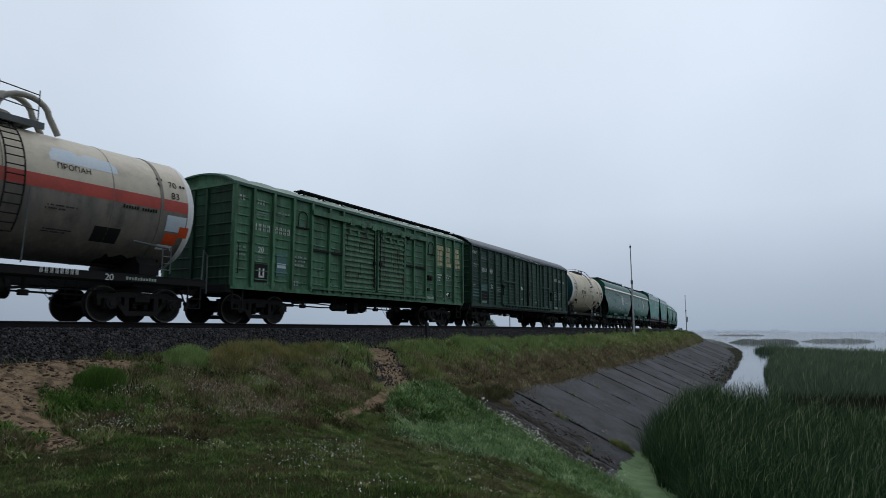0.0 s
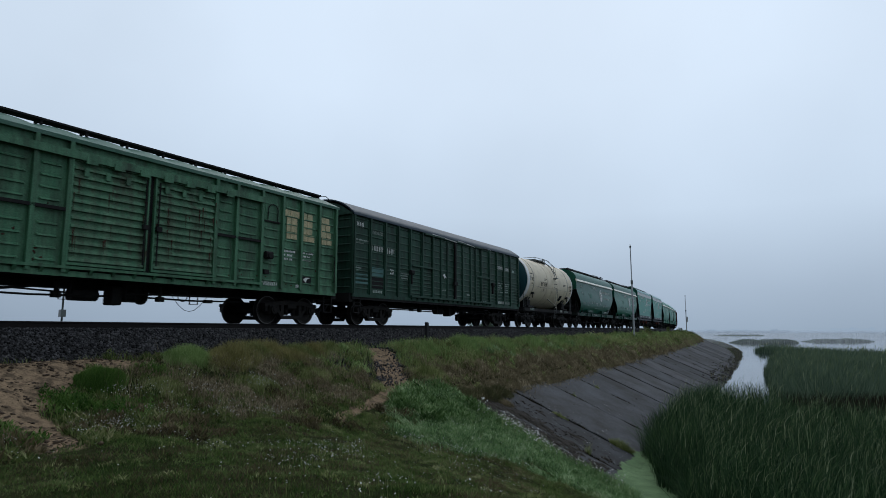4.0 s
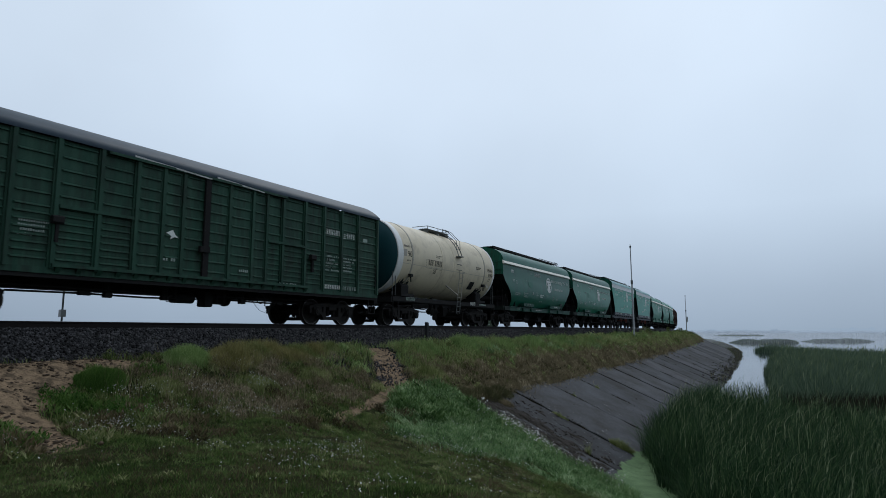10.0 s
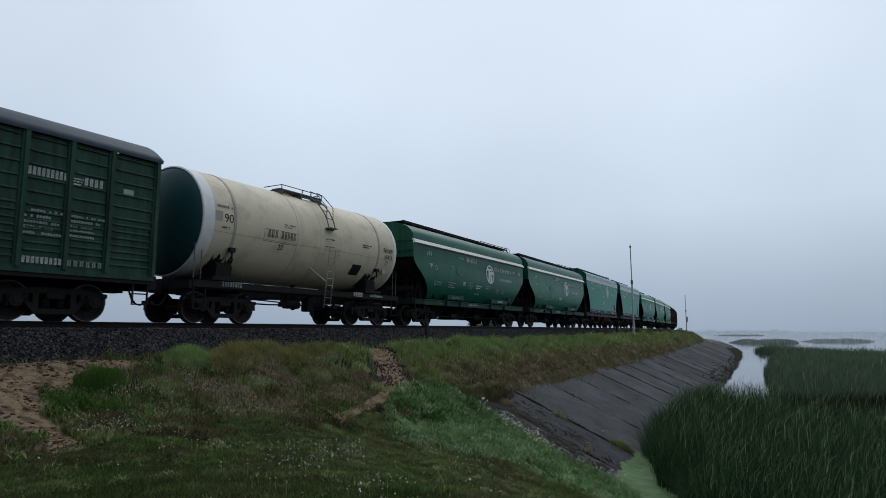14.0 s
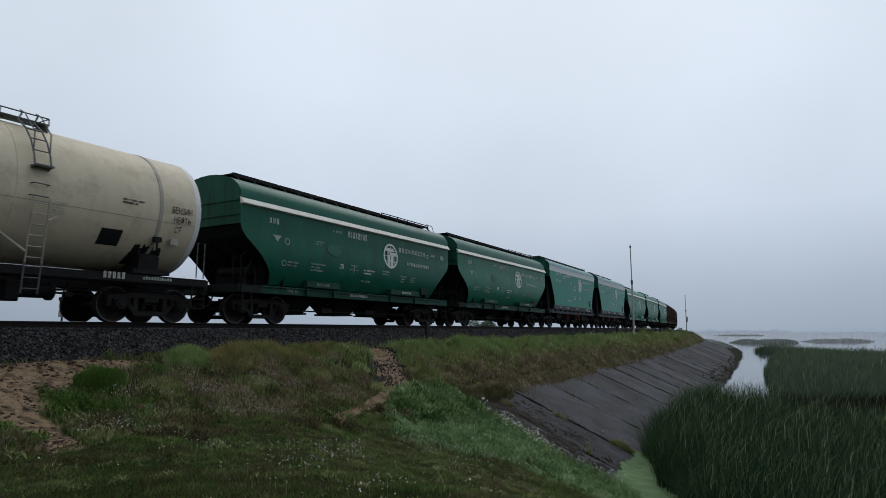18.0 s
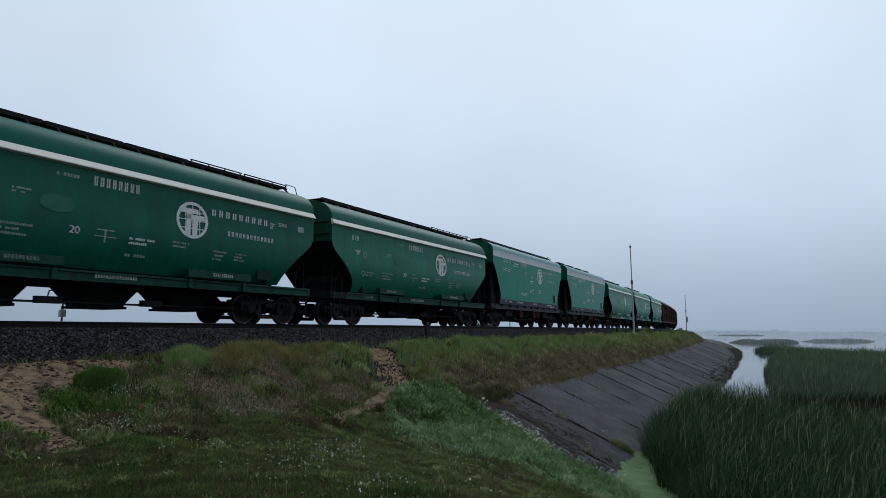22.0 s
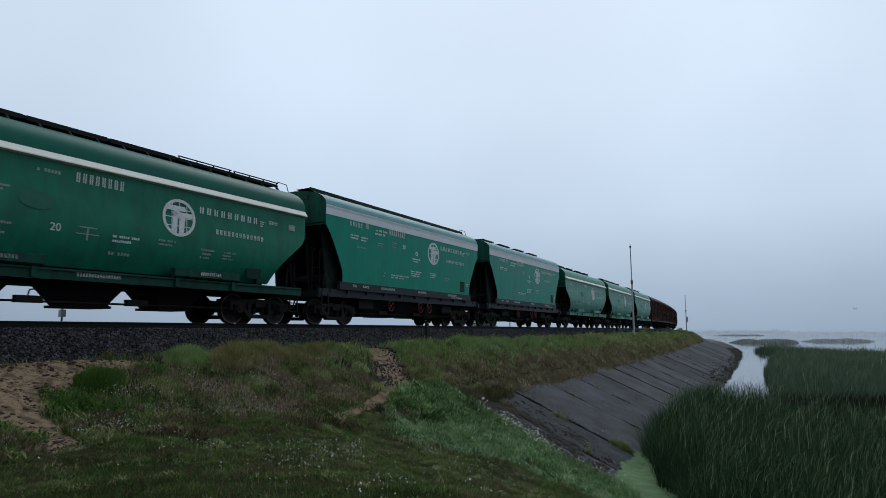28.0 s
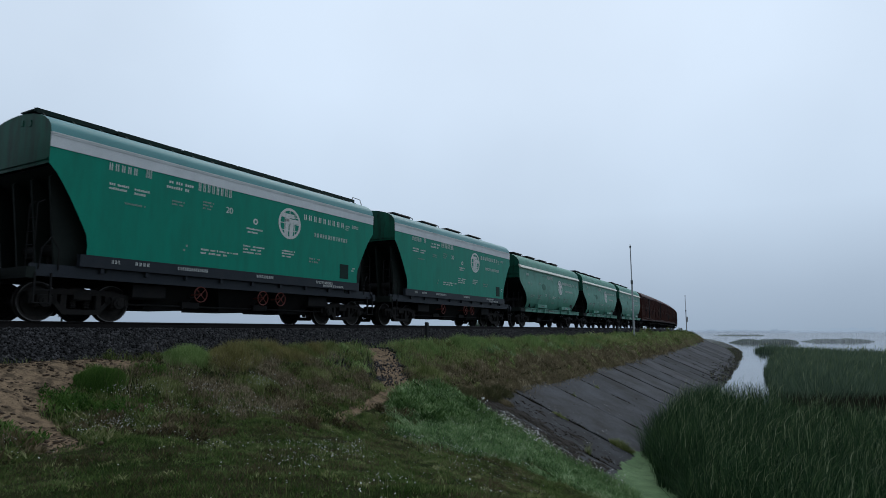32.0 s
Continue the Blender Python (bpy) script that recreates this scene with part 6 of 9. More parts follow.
def hopper(u, paint="green_hop", roof=None, flat=False, hatches=False, stripe_mat="stripe_cream", label="", marks=2, sill_mat=None):
    c = new_car("hopper_car", label, category="hopper wagon")
    roof = roof or ("roof_hop" if paint == "green_hop" else paint)
    sill_mat = sill_mat or ("sill_green" if paint.startswith("green_hop") else paint)
    walk_mat = "walk_green" if flat else "black"
    if flat:
        Ht, Hb, w, zb, zk, zs, rise = 6.45, 5.40, 1.50, 1.62, 3.72, 4.46, 0.68
    else:
        Ht, Hb, w, zb, zk, zs, rise = 6.78, 5.28, 1.50, 1.30, 3.15, 3.96, 0.92
    base = 5.25 if not flat else 5.15
    prof = hopper_section(w, zb, zk, zs, rise, bulge=0.0 if flat else 0.075)

    def x_end(z):
        if z >= zk:
            return Ht
        t = (zk - z) / (zk - zb)
        if not flat:
            return Ht - (Ht - Hb) * float(np.interp(t, [0, 0.1, 0.22, 0.36, 0.5, 0.64, 0.76, 0.88, 1.0], [0.0, 0.03, 0.14, 0.36, 0.58, 0.76, 0.88, 0.96, 1.0]))
        return Ht - (Ht - Hb) * min(1.0, 1.25 * t) ** (0.8 if flat else 0.9)
    # body side walls and roof as one shell, ends leaning in under the knee
    ns = 10
    mb = MB()
    left = [(-x_end(z), y, z) for y, z in prof[:ns]]
    right = [(x_end(z), y, z) for y, z in prof[:ns]]
    mb.loft([left, right], closed=False)
    near = part("side_wall", mb, paint, c, smooth=45)
    mb = MB()
    mb.loft([[(-x_end(z), y, z) for y, z in prof[-ns:]], [(x_end(z), y, z) for y, z in prof[-ns:]]], closed=False)
    part("side_wall", mb, paint, c, smooth=45)
    mb = MB()
    rp = prof[ns - 1:-ns + 1]
    mb.loft([[(-Ht, y, z) for y, z in rp], [(Ht, y, z) for y, z in rp]], closed=False)
    part("roof", mb, roof, c, smooth=45)
    # ends: upper plate, then the slanted chute plate
    for sx in (-1, 1):
        mb = MB()
        up = [(sx * Ht * 0.999, y, z) for y, z in prof[8:-8]]
        mb.add(up, [tuple(range(len(up)))])
        if flat:
            # smooth plate with a rolled rim, a low seam and two grab steps
            mb.box(sx * Ht - 0.02, sx * Ht + 0.02, -w + 0.06, w - 0.06, zk + 0.10, zk + 0.13)
            for y, z in ((-0.55, zs + 0.30), (-0.20, zs + 0.36)):
                mb.box(sx * Ht - 0.01, sx * Ht + 0.06, y - 0.07, y + 0.07, z, z + 0.16, 0.01)
        else:
            for z in (zk + 0.28, zs - 0.06):
                mb.box(sx * Ht - 0.03, sx * Ht + 0.03, -w + 0.06, w - 0.06, z, z + 0.05)
        part("end_wall", mb, "hop_end", c)
        # slope sheet: the pocket's shade is put into its near-black colour
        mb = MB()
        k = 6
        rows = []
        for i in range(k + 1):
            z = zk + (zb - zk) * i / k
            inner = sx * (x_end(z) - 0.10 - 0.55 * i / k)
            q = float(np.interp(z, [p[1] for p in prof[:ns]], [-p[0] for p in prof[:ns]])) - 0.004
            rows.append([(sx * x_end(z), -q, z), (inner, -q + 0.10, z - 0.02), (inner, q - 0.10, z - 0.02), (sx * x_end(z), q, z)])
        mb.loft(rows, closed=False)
        part("slope_sheet", mb, "end_dark", c, "slope sheet under the overhanging end, its shade painted near black")
        # bulkhead added behind the sheet to close the dark pocket
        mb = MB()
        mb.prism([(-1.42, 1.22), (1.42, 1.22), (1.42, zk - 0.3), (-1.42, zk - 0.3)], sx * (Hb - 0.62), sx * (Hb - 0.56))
        part("end_bulkhead", mb, "end_dark", c)
        # frames and partition that carry the overhang and fill its dark pocket
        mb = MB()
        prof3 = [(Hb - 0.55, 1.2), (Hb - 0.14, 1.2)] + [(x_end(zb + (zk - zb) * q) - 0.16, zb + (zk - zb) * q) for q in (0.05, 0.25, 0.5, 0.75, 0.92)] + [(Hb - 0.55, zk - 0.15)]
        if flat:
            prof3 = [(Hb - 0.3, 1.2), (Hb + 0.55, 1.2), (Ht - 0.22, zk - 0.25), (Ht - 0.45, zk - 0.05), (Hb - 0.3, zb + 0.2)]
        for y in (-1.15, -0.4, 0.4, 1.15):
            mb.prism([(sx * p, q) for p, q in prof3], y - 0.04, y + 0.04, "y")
        part("end_frame", mb, "end_dark", c)
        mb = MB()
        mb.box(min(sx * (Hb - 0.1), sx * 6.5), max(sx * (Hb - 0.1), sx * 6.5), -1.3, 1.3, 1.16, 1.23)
        part("end_platform", mb, "end_dark", c)
        # vestibule equipment in the shade under the slope sheet
        mb = MB()
        x0 = sx * (Hb - 0.15)
        mb.box(min(x0, x0 + sx * 0.12), max(x0, x0 + sx * 0.12), -1.1, 1.1, 1.3, 2.1)
        if sx < 0:
            mb.cyl((sx * (Hb + 0.35), -0.9, 1.75), (sx * (Hb + 0.35), 0.5, 1.75), 0.16, 12)
            mb.box(sx * (Hb + 0.35) - 0.08, sx * (Hb + 0.35) + 0.08, -0.7, -0.6, 1.2, 1.75)
        part("end_equipment", mb, "black", c)
        # thin ladder and hand rails on the end platform
        hl = 2.75 if flat else 2.15
        mb = MB()
        for y in (-1.32, -1.0):
            mb.tube([(sx * 6.52, y, 1.2), (sx * 6.52, y, hl), (sx * 6.38, y, hl + 0.1)], 0.016, 5)
        for k in range(4 if flat else 3):
            mb.tube([(sx * 6.52, -1.32, 1.45 + 0.32 * k), (sx * 6.52, -1.0, 1.45 + 0.32 * k)], 0.013, 5)
        part("end_ladder", mb, "black", c)
        mb = MB()
        mb.tube([(sx * 6.45, -1.42, 1.2), (sx * 6.40, -1.42, 1.7), (sx * 6.20, -1.42, 1.98), (sx * 6.02, -1.42, 1.7), (sx * 6.0, -1.42, 1.2)], 0.016, 5)
        part("end_handrail", mb, "black", c)
        mb = MB()
        mb.box(sx * 6.62 - 0.10, sx * 6.62 + 0.10, -1.46, 1.46, 0.98, 1.24)
        part("headstock", mb, sill_mat if sx > 0 else "end_dark", c)
    # stripe
    for sg in (-1, 1):
        mb = MB()
        if flat:
            mb.box(-Ht, Ht, -w - 0.010, -w + 0.01, 4.12, 4.40)
            mb.box(-Ht, Ht, -w - 0.022, -w + 0.01, 4.40, 4.47)
        else:
            mb.prism([(-w - 0.095, 3.80), (-w + 0.02, 3.77), (-w + 0.07, 4.01), (-w + 0.03, 4.01), (-w - 0.093, 3.825)], -Ht, Ht)
        part("stripe", sided(mb, sg), "stripe_grey" if flat else stripe_mat, c, "light stripe along the eaves")
        if flat:
            mb = MB()
            mb.box(-Ht, Ht, -w - 0.03, -w + 0.02, 4.44, 4.48)
            part("eave_edge", sided(mb, sg), "white", c)
        # side sill
        mb = MB()
        if flat:
            mb.box(-Hb - 0.15, Hb + 0.15, -w - 0.01, -w + 0.12, 1.33, 1.63)
            mb.box(-6.6, 6.6, -w + 0.10, -w + 0.20, 1.04, 1.33)
            for k in range(9):
                mb.box(-5.0 + 1.25 * k, -4.92 + 1.25 * k, -w + 0.02, -w + 0.12, 1.20, 1.33)
        else:
            mb.box(-5.8, 6.62, -w + 0.0, -w + 0.10, 0.98, 1.24)
            mb.box(-5.8, 6.62, -w - 0.05, -w + 0.02, 1.19, 1.24)
        part("side_sill", sided(mb, sg), "sill_dark" if flat else sill_mat, c)
        if not flat:
            mb = MB()
            mb.box(-6.62, -5.8, -w + 0.0, -w + 0.10, 0.98, 1.22)
            part("end_sill", sided(mb, sg), "end_dark", c)
            for a, b in ((-3.80, -2.0), (1.45, 3.75)):
                mb = MB()
                mb.prism([(-w - 0.16, 1.30), (-w - 0.10, 1.26), (-w + 0.02, 1.26), (-w + 0.02, 1.52), (-w - 0.10, 1.52), (-w - 0.16, 1.50)], a, b)
                mb.box(a + 0.1, a + 0.22, -w - 0.08, -w + 0.02, 1.0, 1.28)
                mb.box(b - 0.22, b - 0.1, -w - 0.08, -w + 0.02, 1.0, 1.28)
                part("foot_board", sided(mb, sg), sill_mat, c)
    underframe(c, 6.55, 1.10, 1.2, w=1.2)
    # discharge chutes and gate gear
    for x in (-3.0, -0.15, 2.45) if not flat else (-2.6, 0.0, 2.6):
        mb = MB()
        a, b, p, q = (1.05, 0.50, 0.95, 0.42) if not flat else (1.25, 0.6, 1.35, 0.75)
        top = [(x - a, -p, 1.32), (x + a, -p, 1.32), (x + a, p, 1.32), (x - a, p, 1.32)]
        bot = [(x - b, -q, 0.42), (x + b, -q, 0.42), (x + b, q, 0.42), (x - b, q, 0.42)]
        mb.loft([bot, top])
        mb.f.append((3, 2, 1, 0))
        part("discharge_chute", mb, "black", c)
        mb = MB()
        mb.box(x - b - 0.1, x + b + 0.1, -q - 0.07, q + 0.07, 0.36, 0.43)
        mb.cyl((x - b - 0.15, 0.15 - q, 0.46), (x + b + 0.15, 0.15 - q, 0.46), 0.035, 6)
        part("chute_gate", mb, "black", c)
    mb = MB()
    mb.cyl((-3.9, -0.98, 0.47), (3.9, -0.98, 0.47), 0.028, 6)
    for x in (-1.95, 0.8):
        mb.box(x - 0.28, x + 0.32, -1.06, -0.9, 0.43, 0.60)
        mb.tube([(x, -1.0, 0.6), (x + 0.02, -1.02, 0.74), (x + 0.16, -1.02, 0.76)], 0.02, 5)
    part("gate_shaft", mb, "black", c)
    if flat:
        for x in (-1.9, 0.55, 1.35):
            mb = MB()
            mb.tube([(x + 0.22 * math.cos(a), -1.42, 0.82 + 0.22 * math.sin(a)) for a in [i * math.pi / 10 for i in range(20)]], 0.018, 5, True)
            for k in range(2):
                a = math.pi / 4 + k * math.pi / 2
                mb.tube([(x - 0.22 * math.cos(a), -1.42, 0.82 - 0.22 * math.sin(a)), (x + 0.22 * math.cos(a), -1.42, 0.82 + 0.22 * math.sin(a))], 0.014, 4)
            mb.cyl((x, -1.44, 0.82), (x, -1.0, 0.82), 0.03, 8)
            part("gate_handwheel", mb, "handwheel_red", c, "red gate handwheel")
        for x0, x1 in ((-3.9, -2.9), (3.0, 4.0)):
            mb = MB()
            mb.box(x0, x1, -1.2, -0.7, 0.62, 1.05, 0.05)
            part("brake_box", mb, "black", c)
    # roof walkway or hatches
    zt = zs + rise
    if hatches:
        for x in (-4.1, -1.45, 1.2, 3.85):
            mb = MB()
            mb.box(x - 0.62, x + 0.62, -0.46, 0.46, zt - 0.06, zt + 0.10)
            mb.prism([(-0.55, zt + 0.10), (0.55, zt + 0.10), (0.42, zt + 0.19), (-0.42, zt + 0.19)], x - 0.72, x + 0.72)
            h = part("roof_hatch", mb, "black", c)
            mb = MB()
            mb.tube([(x + 0.85, -0.35, zt - 0.05), (x + 0.85, -0.35, zt + 0.16), (x + 1.1, -0.35, zt + 0.16), (x + 1.1, -0.35, zt - 0.05)], 0.016, 5)
            part("hatch_handle", mb, "steel_grey", h)
    else:
        wt = zt + (0.03 if not flat else 0.03)
        mb = MB()
        mb.box(-6.45, 6.2, -0.68, -0.10, wt, wt + 0.03)
        mb.box(-6.45, 6.2, -0.72, -0.68, wt - 0.03, wt + 0.05)
        wk = part("roof_walkway", mb, walk_mat, c, "dark grating of the roof walkway")
        for i in range(6):
            x = -6.45 + i * 2.12
            mb = MB()
            if i < 4 or flat:
                mb.box(x + 0.03, x + 2.06, -0.735, -0.72, wt - 0.06, wt + 0.06)
            else:
                # open rail on uprights over the last stretch
                mb.box(x + 0.03, x + 2.06, -0.745, -0.715, wt + 0.085, wt + 0.115)
                mb.box(x + 0.03, x + 2.06, -0.735, -0.72, wt - 0.05, wt + 0.0)
                for k in range(4):
                    mb.box(x + 0.05 + 0.64 * k, x + 0.09 + 0.64 * k, -0.74, -0.72, wt - 0.05, wt + 0.1)
            part("walkway_panel", mb, walk_mat, wk)
        for i in range(18):
            x = -6.3 + i * 0.73
            mb = MB()
            mb.prism([(-0.70, wt), (-0.90, zs + (zt - zs) * 0.80), (-0.84, zs + (zt - zs) * 0.80), (-0.62, wt)], x, x + 0.05)
            part("walkway_bracket", mb, walk_mat, wk)
        mb = MB()
        for i in range(4):
            x = -4.4 + i * 2.9
            mb.box(x - 1.25, x + 1.25, -0.12, 0.55, zt - 0.04, zt + 0.12)
        part("hatch_cover", mb, walk_mat, c)
        mb = MB()
        mb.tube([(6.35, -0.5, zt + 0.05), (6.40, -0.5, zt + 0.26), (6.74, -0.62, zt + 0.20), (6.80, -0.75, zt - 0.28)], 0.016, 5)
        part("ladder_rail", mb, "steel_grey", c)
    before = set(c.children)
    hopper_marks(c, flat, marks, w, zk, zb)
    if not flat:
        lay_on_side([ob for ob in c.children if ob not in before], w, zb, zk, zs)
    for sx in (-1, 1):
        add_bogie(c, sx * base)
        part("step", shared("step_tall", lambda: m_step(0.6, 0.36)), "black", c, at=pose(sx * 6.35, -1.46, 1.0))
    add_ends(c, 6.65)
    widen(c, 1.07)
    place_car(c, u)


def lay_on_side(obs, w, zb, zk, zs):
    """Lay painted marks on the bulging side of a rounded hopper, each turned to the slope of the sheet under it."""
    def side(z):
        if z > zk:
            return -w + 0.01 * (z - zk) / (zs - zk)
        t = max(0.0, (z - zb) / (zk - zb))
        return -w - 0.075 * math.sin(math.pi * t) + 0.225 * (1 - t) ** 4
    for ob in obs:
        box = [ob.matrix_basis @ Vector(q) for q in ob.bound_box]
        mid = sum(box, Vector()) / 8
        z0, z1 = min(q.z for q in box), max(q.z for q in box)
        if mid.z < 1.62:
            continue
        slope = (side(z1) - side(z0)) / max(0.02, z1 - z0)
        out = min(side(z0 + (z1 - z0) * k / 12) - side(z0) - slope * (z1 - z0) * k / 12 for k in range(13)) - 0.008
        y = side(z0) + slope * (mid.z - z0) + out
        ob.matrix_basis = Matrix.Translation((0, y, mid.z)) @ Matrix.Rotation(-math.atan(slope), 4, "X") @ Matrix.Translation((0, -mid.y, -mid.z)) @ ob.matrix_basis


def hopper_marks(c, flat, marks, w, zk, zb):
    if not marks:
        return
    Y = -w - 0.006 if flat else -w - 0.081
    lo = -w - 0.004 if flat else -w - 0.035
    dz = 0.50 if flat else 0.0
    emblem(c, 1.58, 2.95 + dz, 0.54, Y)
    # operator's lettering, withheld: one block a letter
    bars(c, 2.26, 3.16 + dz, 2.35, 0.21, 1, y=Y, chars=9)
    bars(c, 4.64, 3.14 + dz, 0.24, 0.21, 3, y=Y)
    letter(c, "ЗЕРНО", 5.02, 3.27 + dz, 0.12, "mark", y=Y, stretch=0.75)
    bars(c, 2.85, 2.62 + dz, 1.95, 0.16, 1, "mark", y=Y, chars=13)
    bars(c, -1.35 if not flat else -2.25, 3.34 + 0.5 * dz * 1.9, 1.30, 0.26, 1, y=Y, chars=8)
    if flat:
        bars(c, -5.0, 3.84, 0.86, 0.2, 1, y=Y, chars=5)
        bars(c, -3.95, 3.84, 0.2, 0.24, 1, y=Y, chars=3)
        bars(c, -4.95, 3.36, 0.55, 0.22, 2, y=Y)
        bars(c, -4.25, 3.34, 0.45, 0.22, 2, "mark", y=Y)
        bars(c, -3.3, 3.72, 0.9, 0.30, 2, "mark", y=Y)
        bars(c, -3.1, 3.28, 0.42, 0.18, 2, "mark_dim", y=Y)
        letter(c, "20", -1.2, 3.38, 0.20, y=Y)
        bars(c, -2.05, 3.34, 0.4, 0.28, 3, "mark_dim", y=Y)
        bars(c, -0.35, 2.86, 0.7, 0.22, 2, "mark", y=Y)
        mb = MB()
        mb.ring((0, 0, 0), (0, 1, 0), 0.05, 0.10, 0.005, 20)
        part("marking", mb, "mark", c, at=pose(0.02, Y, 3.28))
        bars(c, -0.45, 2.20, 0.9, 0.30, 3, "mark", y=Y)
        bars(c, 1.25, 2.25, 0.62, 0.28, 3, "mark", y=Y)
        bars(c, 2.6, 2.18, 0.6, 0.22, 2, "mark_dim", y=Y)
        bars(c, -2.05, 2.0, 1.4, 0.20, 2, "mark", y=Y)
        bars(c, -2.65, 2.0, 0.16, 0.26, 2, "mark_dim", y=Y)
        bars(c, -4.5, 3.05, 0.6, 0.06, 1, "mark_dim", y=Y)
        plate(c, "dark_panel", 4.35, 4.85, 1.75, 2.30, "panel_green", y=-w - 0.004)
        bars(c, 5.05, 2.05, 0.2, 0.18, 2, "mark", y=Y)
        for x, wd, n in ((-4.75, 0.25, 3), (-4.1, 0.45, 4), (-2.8, 1.05, 14), (0.15, 0.75, 10), (3.0, 0.95, 12)):
            bars(c, x, 1.45, wd, 0.10, 1, "mark", y=-w - 0.014, chars=n)
        bars(c, 3.4, 1.36, 1.2, 0.08, 1, "mark", y=-w - 0.014, chars=11)
    else:
        bars(c, -5.55, 3.30, 0.5, 0.20, 1, y=Y, chars=3)
        bars(c, -2.25, 3.46, 0.55, 0.10, 1, "mark_dim", y=Y)
        mb = MB()
        mb.prism([(-0.2, 0.22), (0.2, 0.22), (0.0, 0.0)][::-1], -0.004, 0.0, "y")
        part("marking", mb, "mark_dim", c, at=pose(-5.2, Y, 2.74))
        mb = MB()
        mb.ring((0, 0, 0), (0, 1, 0), 0.09, 0.12, 0.005, 20)
        part("marking", mb, "mark_dim", c, at=pose(-4.72, Y, 2.80))
        mb = MB()
        mb.ring((0, 0, 0), (0, 1, 0), 0.08, 0.11, 0.005, 20)
        part("marking", mb, "mark_dim", c, at=pose(-4.85, Y + 0.01, 2.05))
        bars(c, -4.68, 1.95, 0.62, 0.22, 2, "mark_dim", y=Y + 0.01)
        bars(c, -3.2, 2.86, 0.42, 0.18, 2, "mark_dim", y=Y)
        mb = MB()
        mb.prism([(0.42 * math.cos(a) * (1 if abs(math.cos(a)) < 0.9 else 0.98), 0.22 * math.sin(a)) for a in [i * math.pi / 10 for i in range(20)]][::-1], -0.003, 0.003, "y")
        part("repaint_patch", mb, "patch_green", c, "pale green oval repainted patch", at=pose(-2.2, Y, 2.78))
        letter(c, "20", -1.90, 2.12, 0.19, y=Y)
        bars(c, -3.5, 1.88, 0.8, 0.34, 3, "mark_dim", y=Y + 0.012)
        bars(c, -0.35, 2.0, 0.75, 0.24, 2, "mark", y=Y)
        bars(c, -0.40, 1.68, 0.6, 0.10, 1, "mark_dim", y=Y + 0.02)
        bars(c, 0.95, 2.08, 0.55, 0.22, 2, "mark_dim", y=Y)
        bars(c, 2.35, 1.85, 0.5, 0.34, 3, "mark_dim", y=Y + 0.01)
        bars(c, 3.15, 1.90, 0.5, 0.28, 3, "mark_dim", y=Y + 0.01)
        mb = MB()
        mb.box(-0.22, 0.22, -0.003, 0.003, 0.3, 0.33)
        mb.box(-0.02, 0.02, -0.003, 0.003, 0.0, 0.3)
        mb.box(-0.28, 0.3, -0.003, 0.003, 0.14, 0.16)
        part("marking", mb, "mark_dim", c, at=pose(-1.0, Y, 1.98))
        plate(c, "placard", 5.95, 6.25, 3.20, 3.40, "mark_dim", y=-w - 0.05)
        plate(c, "dark_panel", 4.15, 4.75, 1.42, 1.74, "panel_green", y=-w - 0.02)
        bars(c, -4.6, 1.05, 0.3, 0.12, 1, "mark_dim", y=-w - 0.006, chars=4)
        letter(c, "23", -4.25, 1.05, 0.12, "mark_dim", y=-w - 0.006)
        bars(c, -1.15, 1.06, 1.15, 0.12, 1, "mark", y=-w - 0.006, chars=16)
        bars(c, 2.3, 1.34, 0.75, 0.10, 1, "mark", y=-w - 0.166, chars=10)
        bars(c, -3.3, 1.34, 0.75, 0.10, 1, "mark_dim", y=-w - 0.166, chars=10)


M["stripe_cream"] = mat("creamy_white_stripe", (0.88, 0.85, 0.76), (0.80, 0.76, 0.67), 2, 0.5, fine=0.06)
M["sill_green"] = mat("grimy_green_sill_paint", (0.008, 0.080, 0.050), (0.010, 0.052, 0.034), 1.4, 0.5, fine=0.15, dirt=(0.010, 0.020, 0.016), dirt_amt=0.8, streak=2, spec=0.13)
M["panel_green"] = mat("soot_dark_panel_paint", (0.006, 0.034, 0.024), (0.008, 0.022, 0.017), 2, 0.6, fine=0.2, spec=0.15)
M["walk_green"] = mat("dark_green_walkway_steel", (0.008, 0.030, 0.023), (0.010, 0.020, 0.017), 2, 0.6, fine=0.2, spec=0.15)
# near-black green that paints the shade under the hopper ends
M["end_dark"] = mat("near_black_end_paint", (0.006, 0.010, 0.008), (0.010, 0.016, 0.013), 2, 0.75, fine=0.2, spec=0.25)
M["sill_dark"] = mat("dark_blue_grey_sill", (0.022, 0.028, 0.036), (0.03, 0.035, 0.042), 2, 0.5, fine=0.15)


def build_train():
    propane_tank_car(-8.40)
    green_boxcar(5.74)
    dark_boxcar(23.12)
    petrol_tank_car(38.45)
    rounded = "emerald green rounded grain hopper with a white eaves stripe"
    hopper(51.65, label=rounded)
    hopper(66.22, paint="green_hop_light", roof="roof_hop", label="slightly lighter green rounded grain hopper with a white eaves stripe")
    hopper(80.55, paint="green_new", roof="roof_blue", flat=True, label="fresh green flat-sided grain hopper with a grey stripe and roof walkway", sill_mat="sill_dark")
    hopper(95.05, paint="green_new", roof="roof_blue", flat=True, hatches=True, label="fresh green flat-sided grain hopper with dark roof hatches", sill_mat="sill_dark")
    for u in (109.9, 124.85, 140.05):
        hopper(u, paint="green_grey", hatches=True, label="faded grey-green rounded grain hopper with four dark roof hatches")
    for i in range(7):
        dark_boxcar(155.25 + 14.75 * i, "brown", "brown", "red-brown boxcar with an arched roof far down the train", half=6.95, base=5.0, marks=False, z1=4.1, rise=0.75)


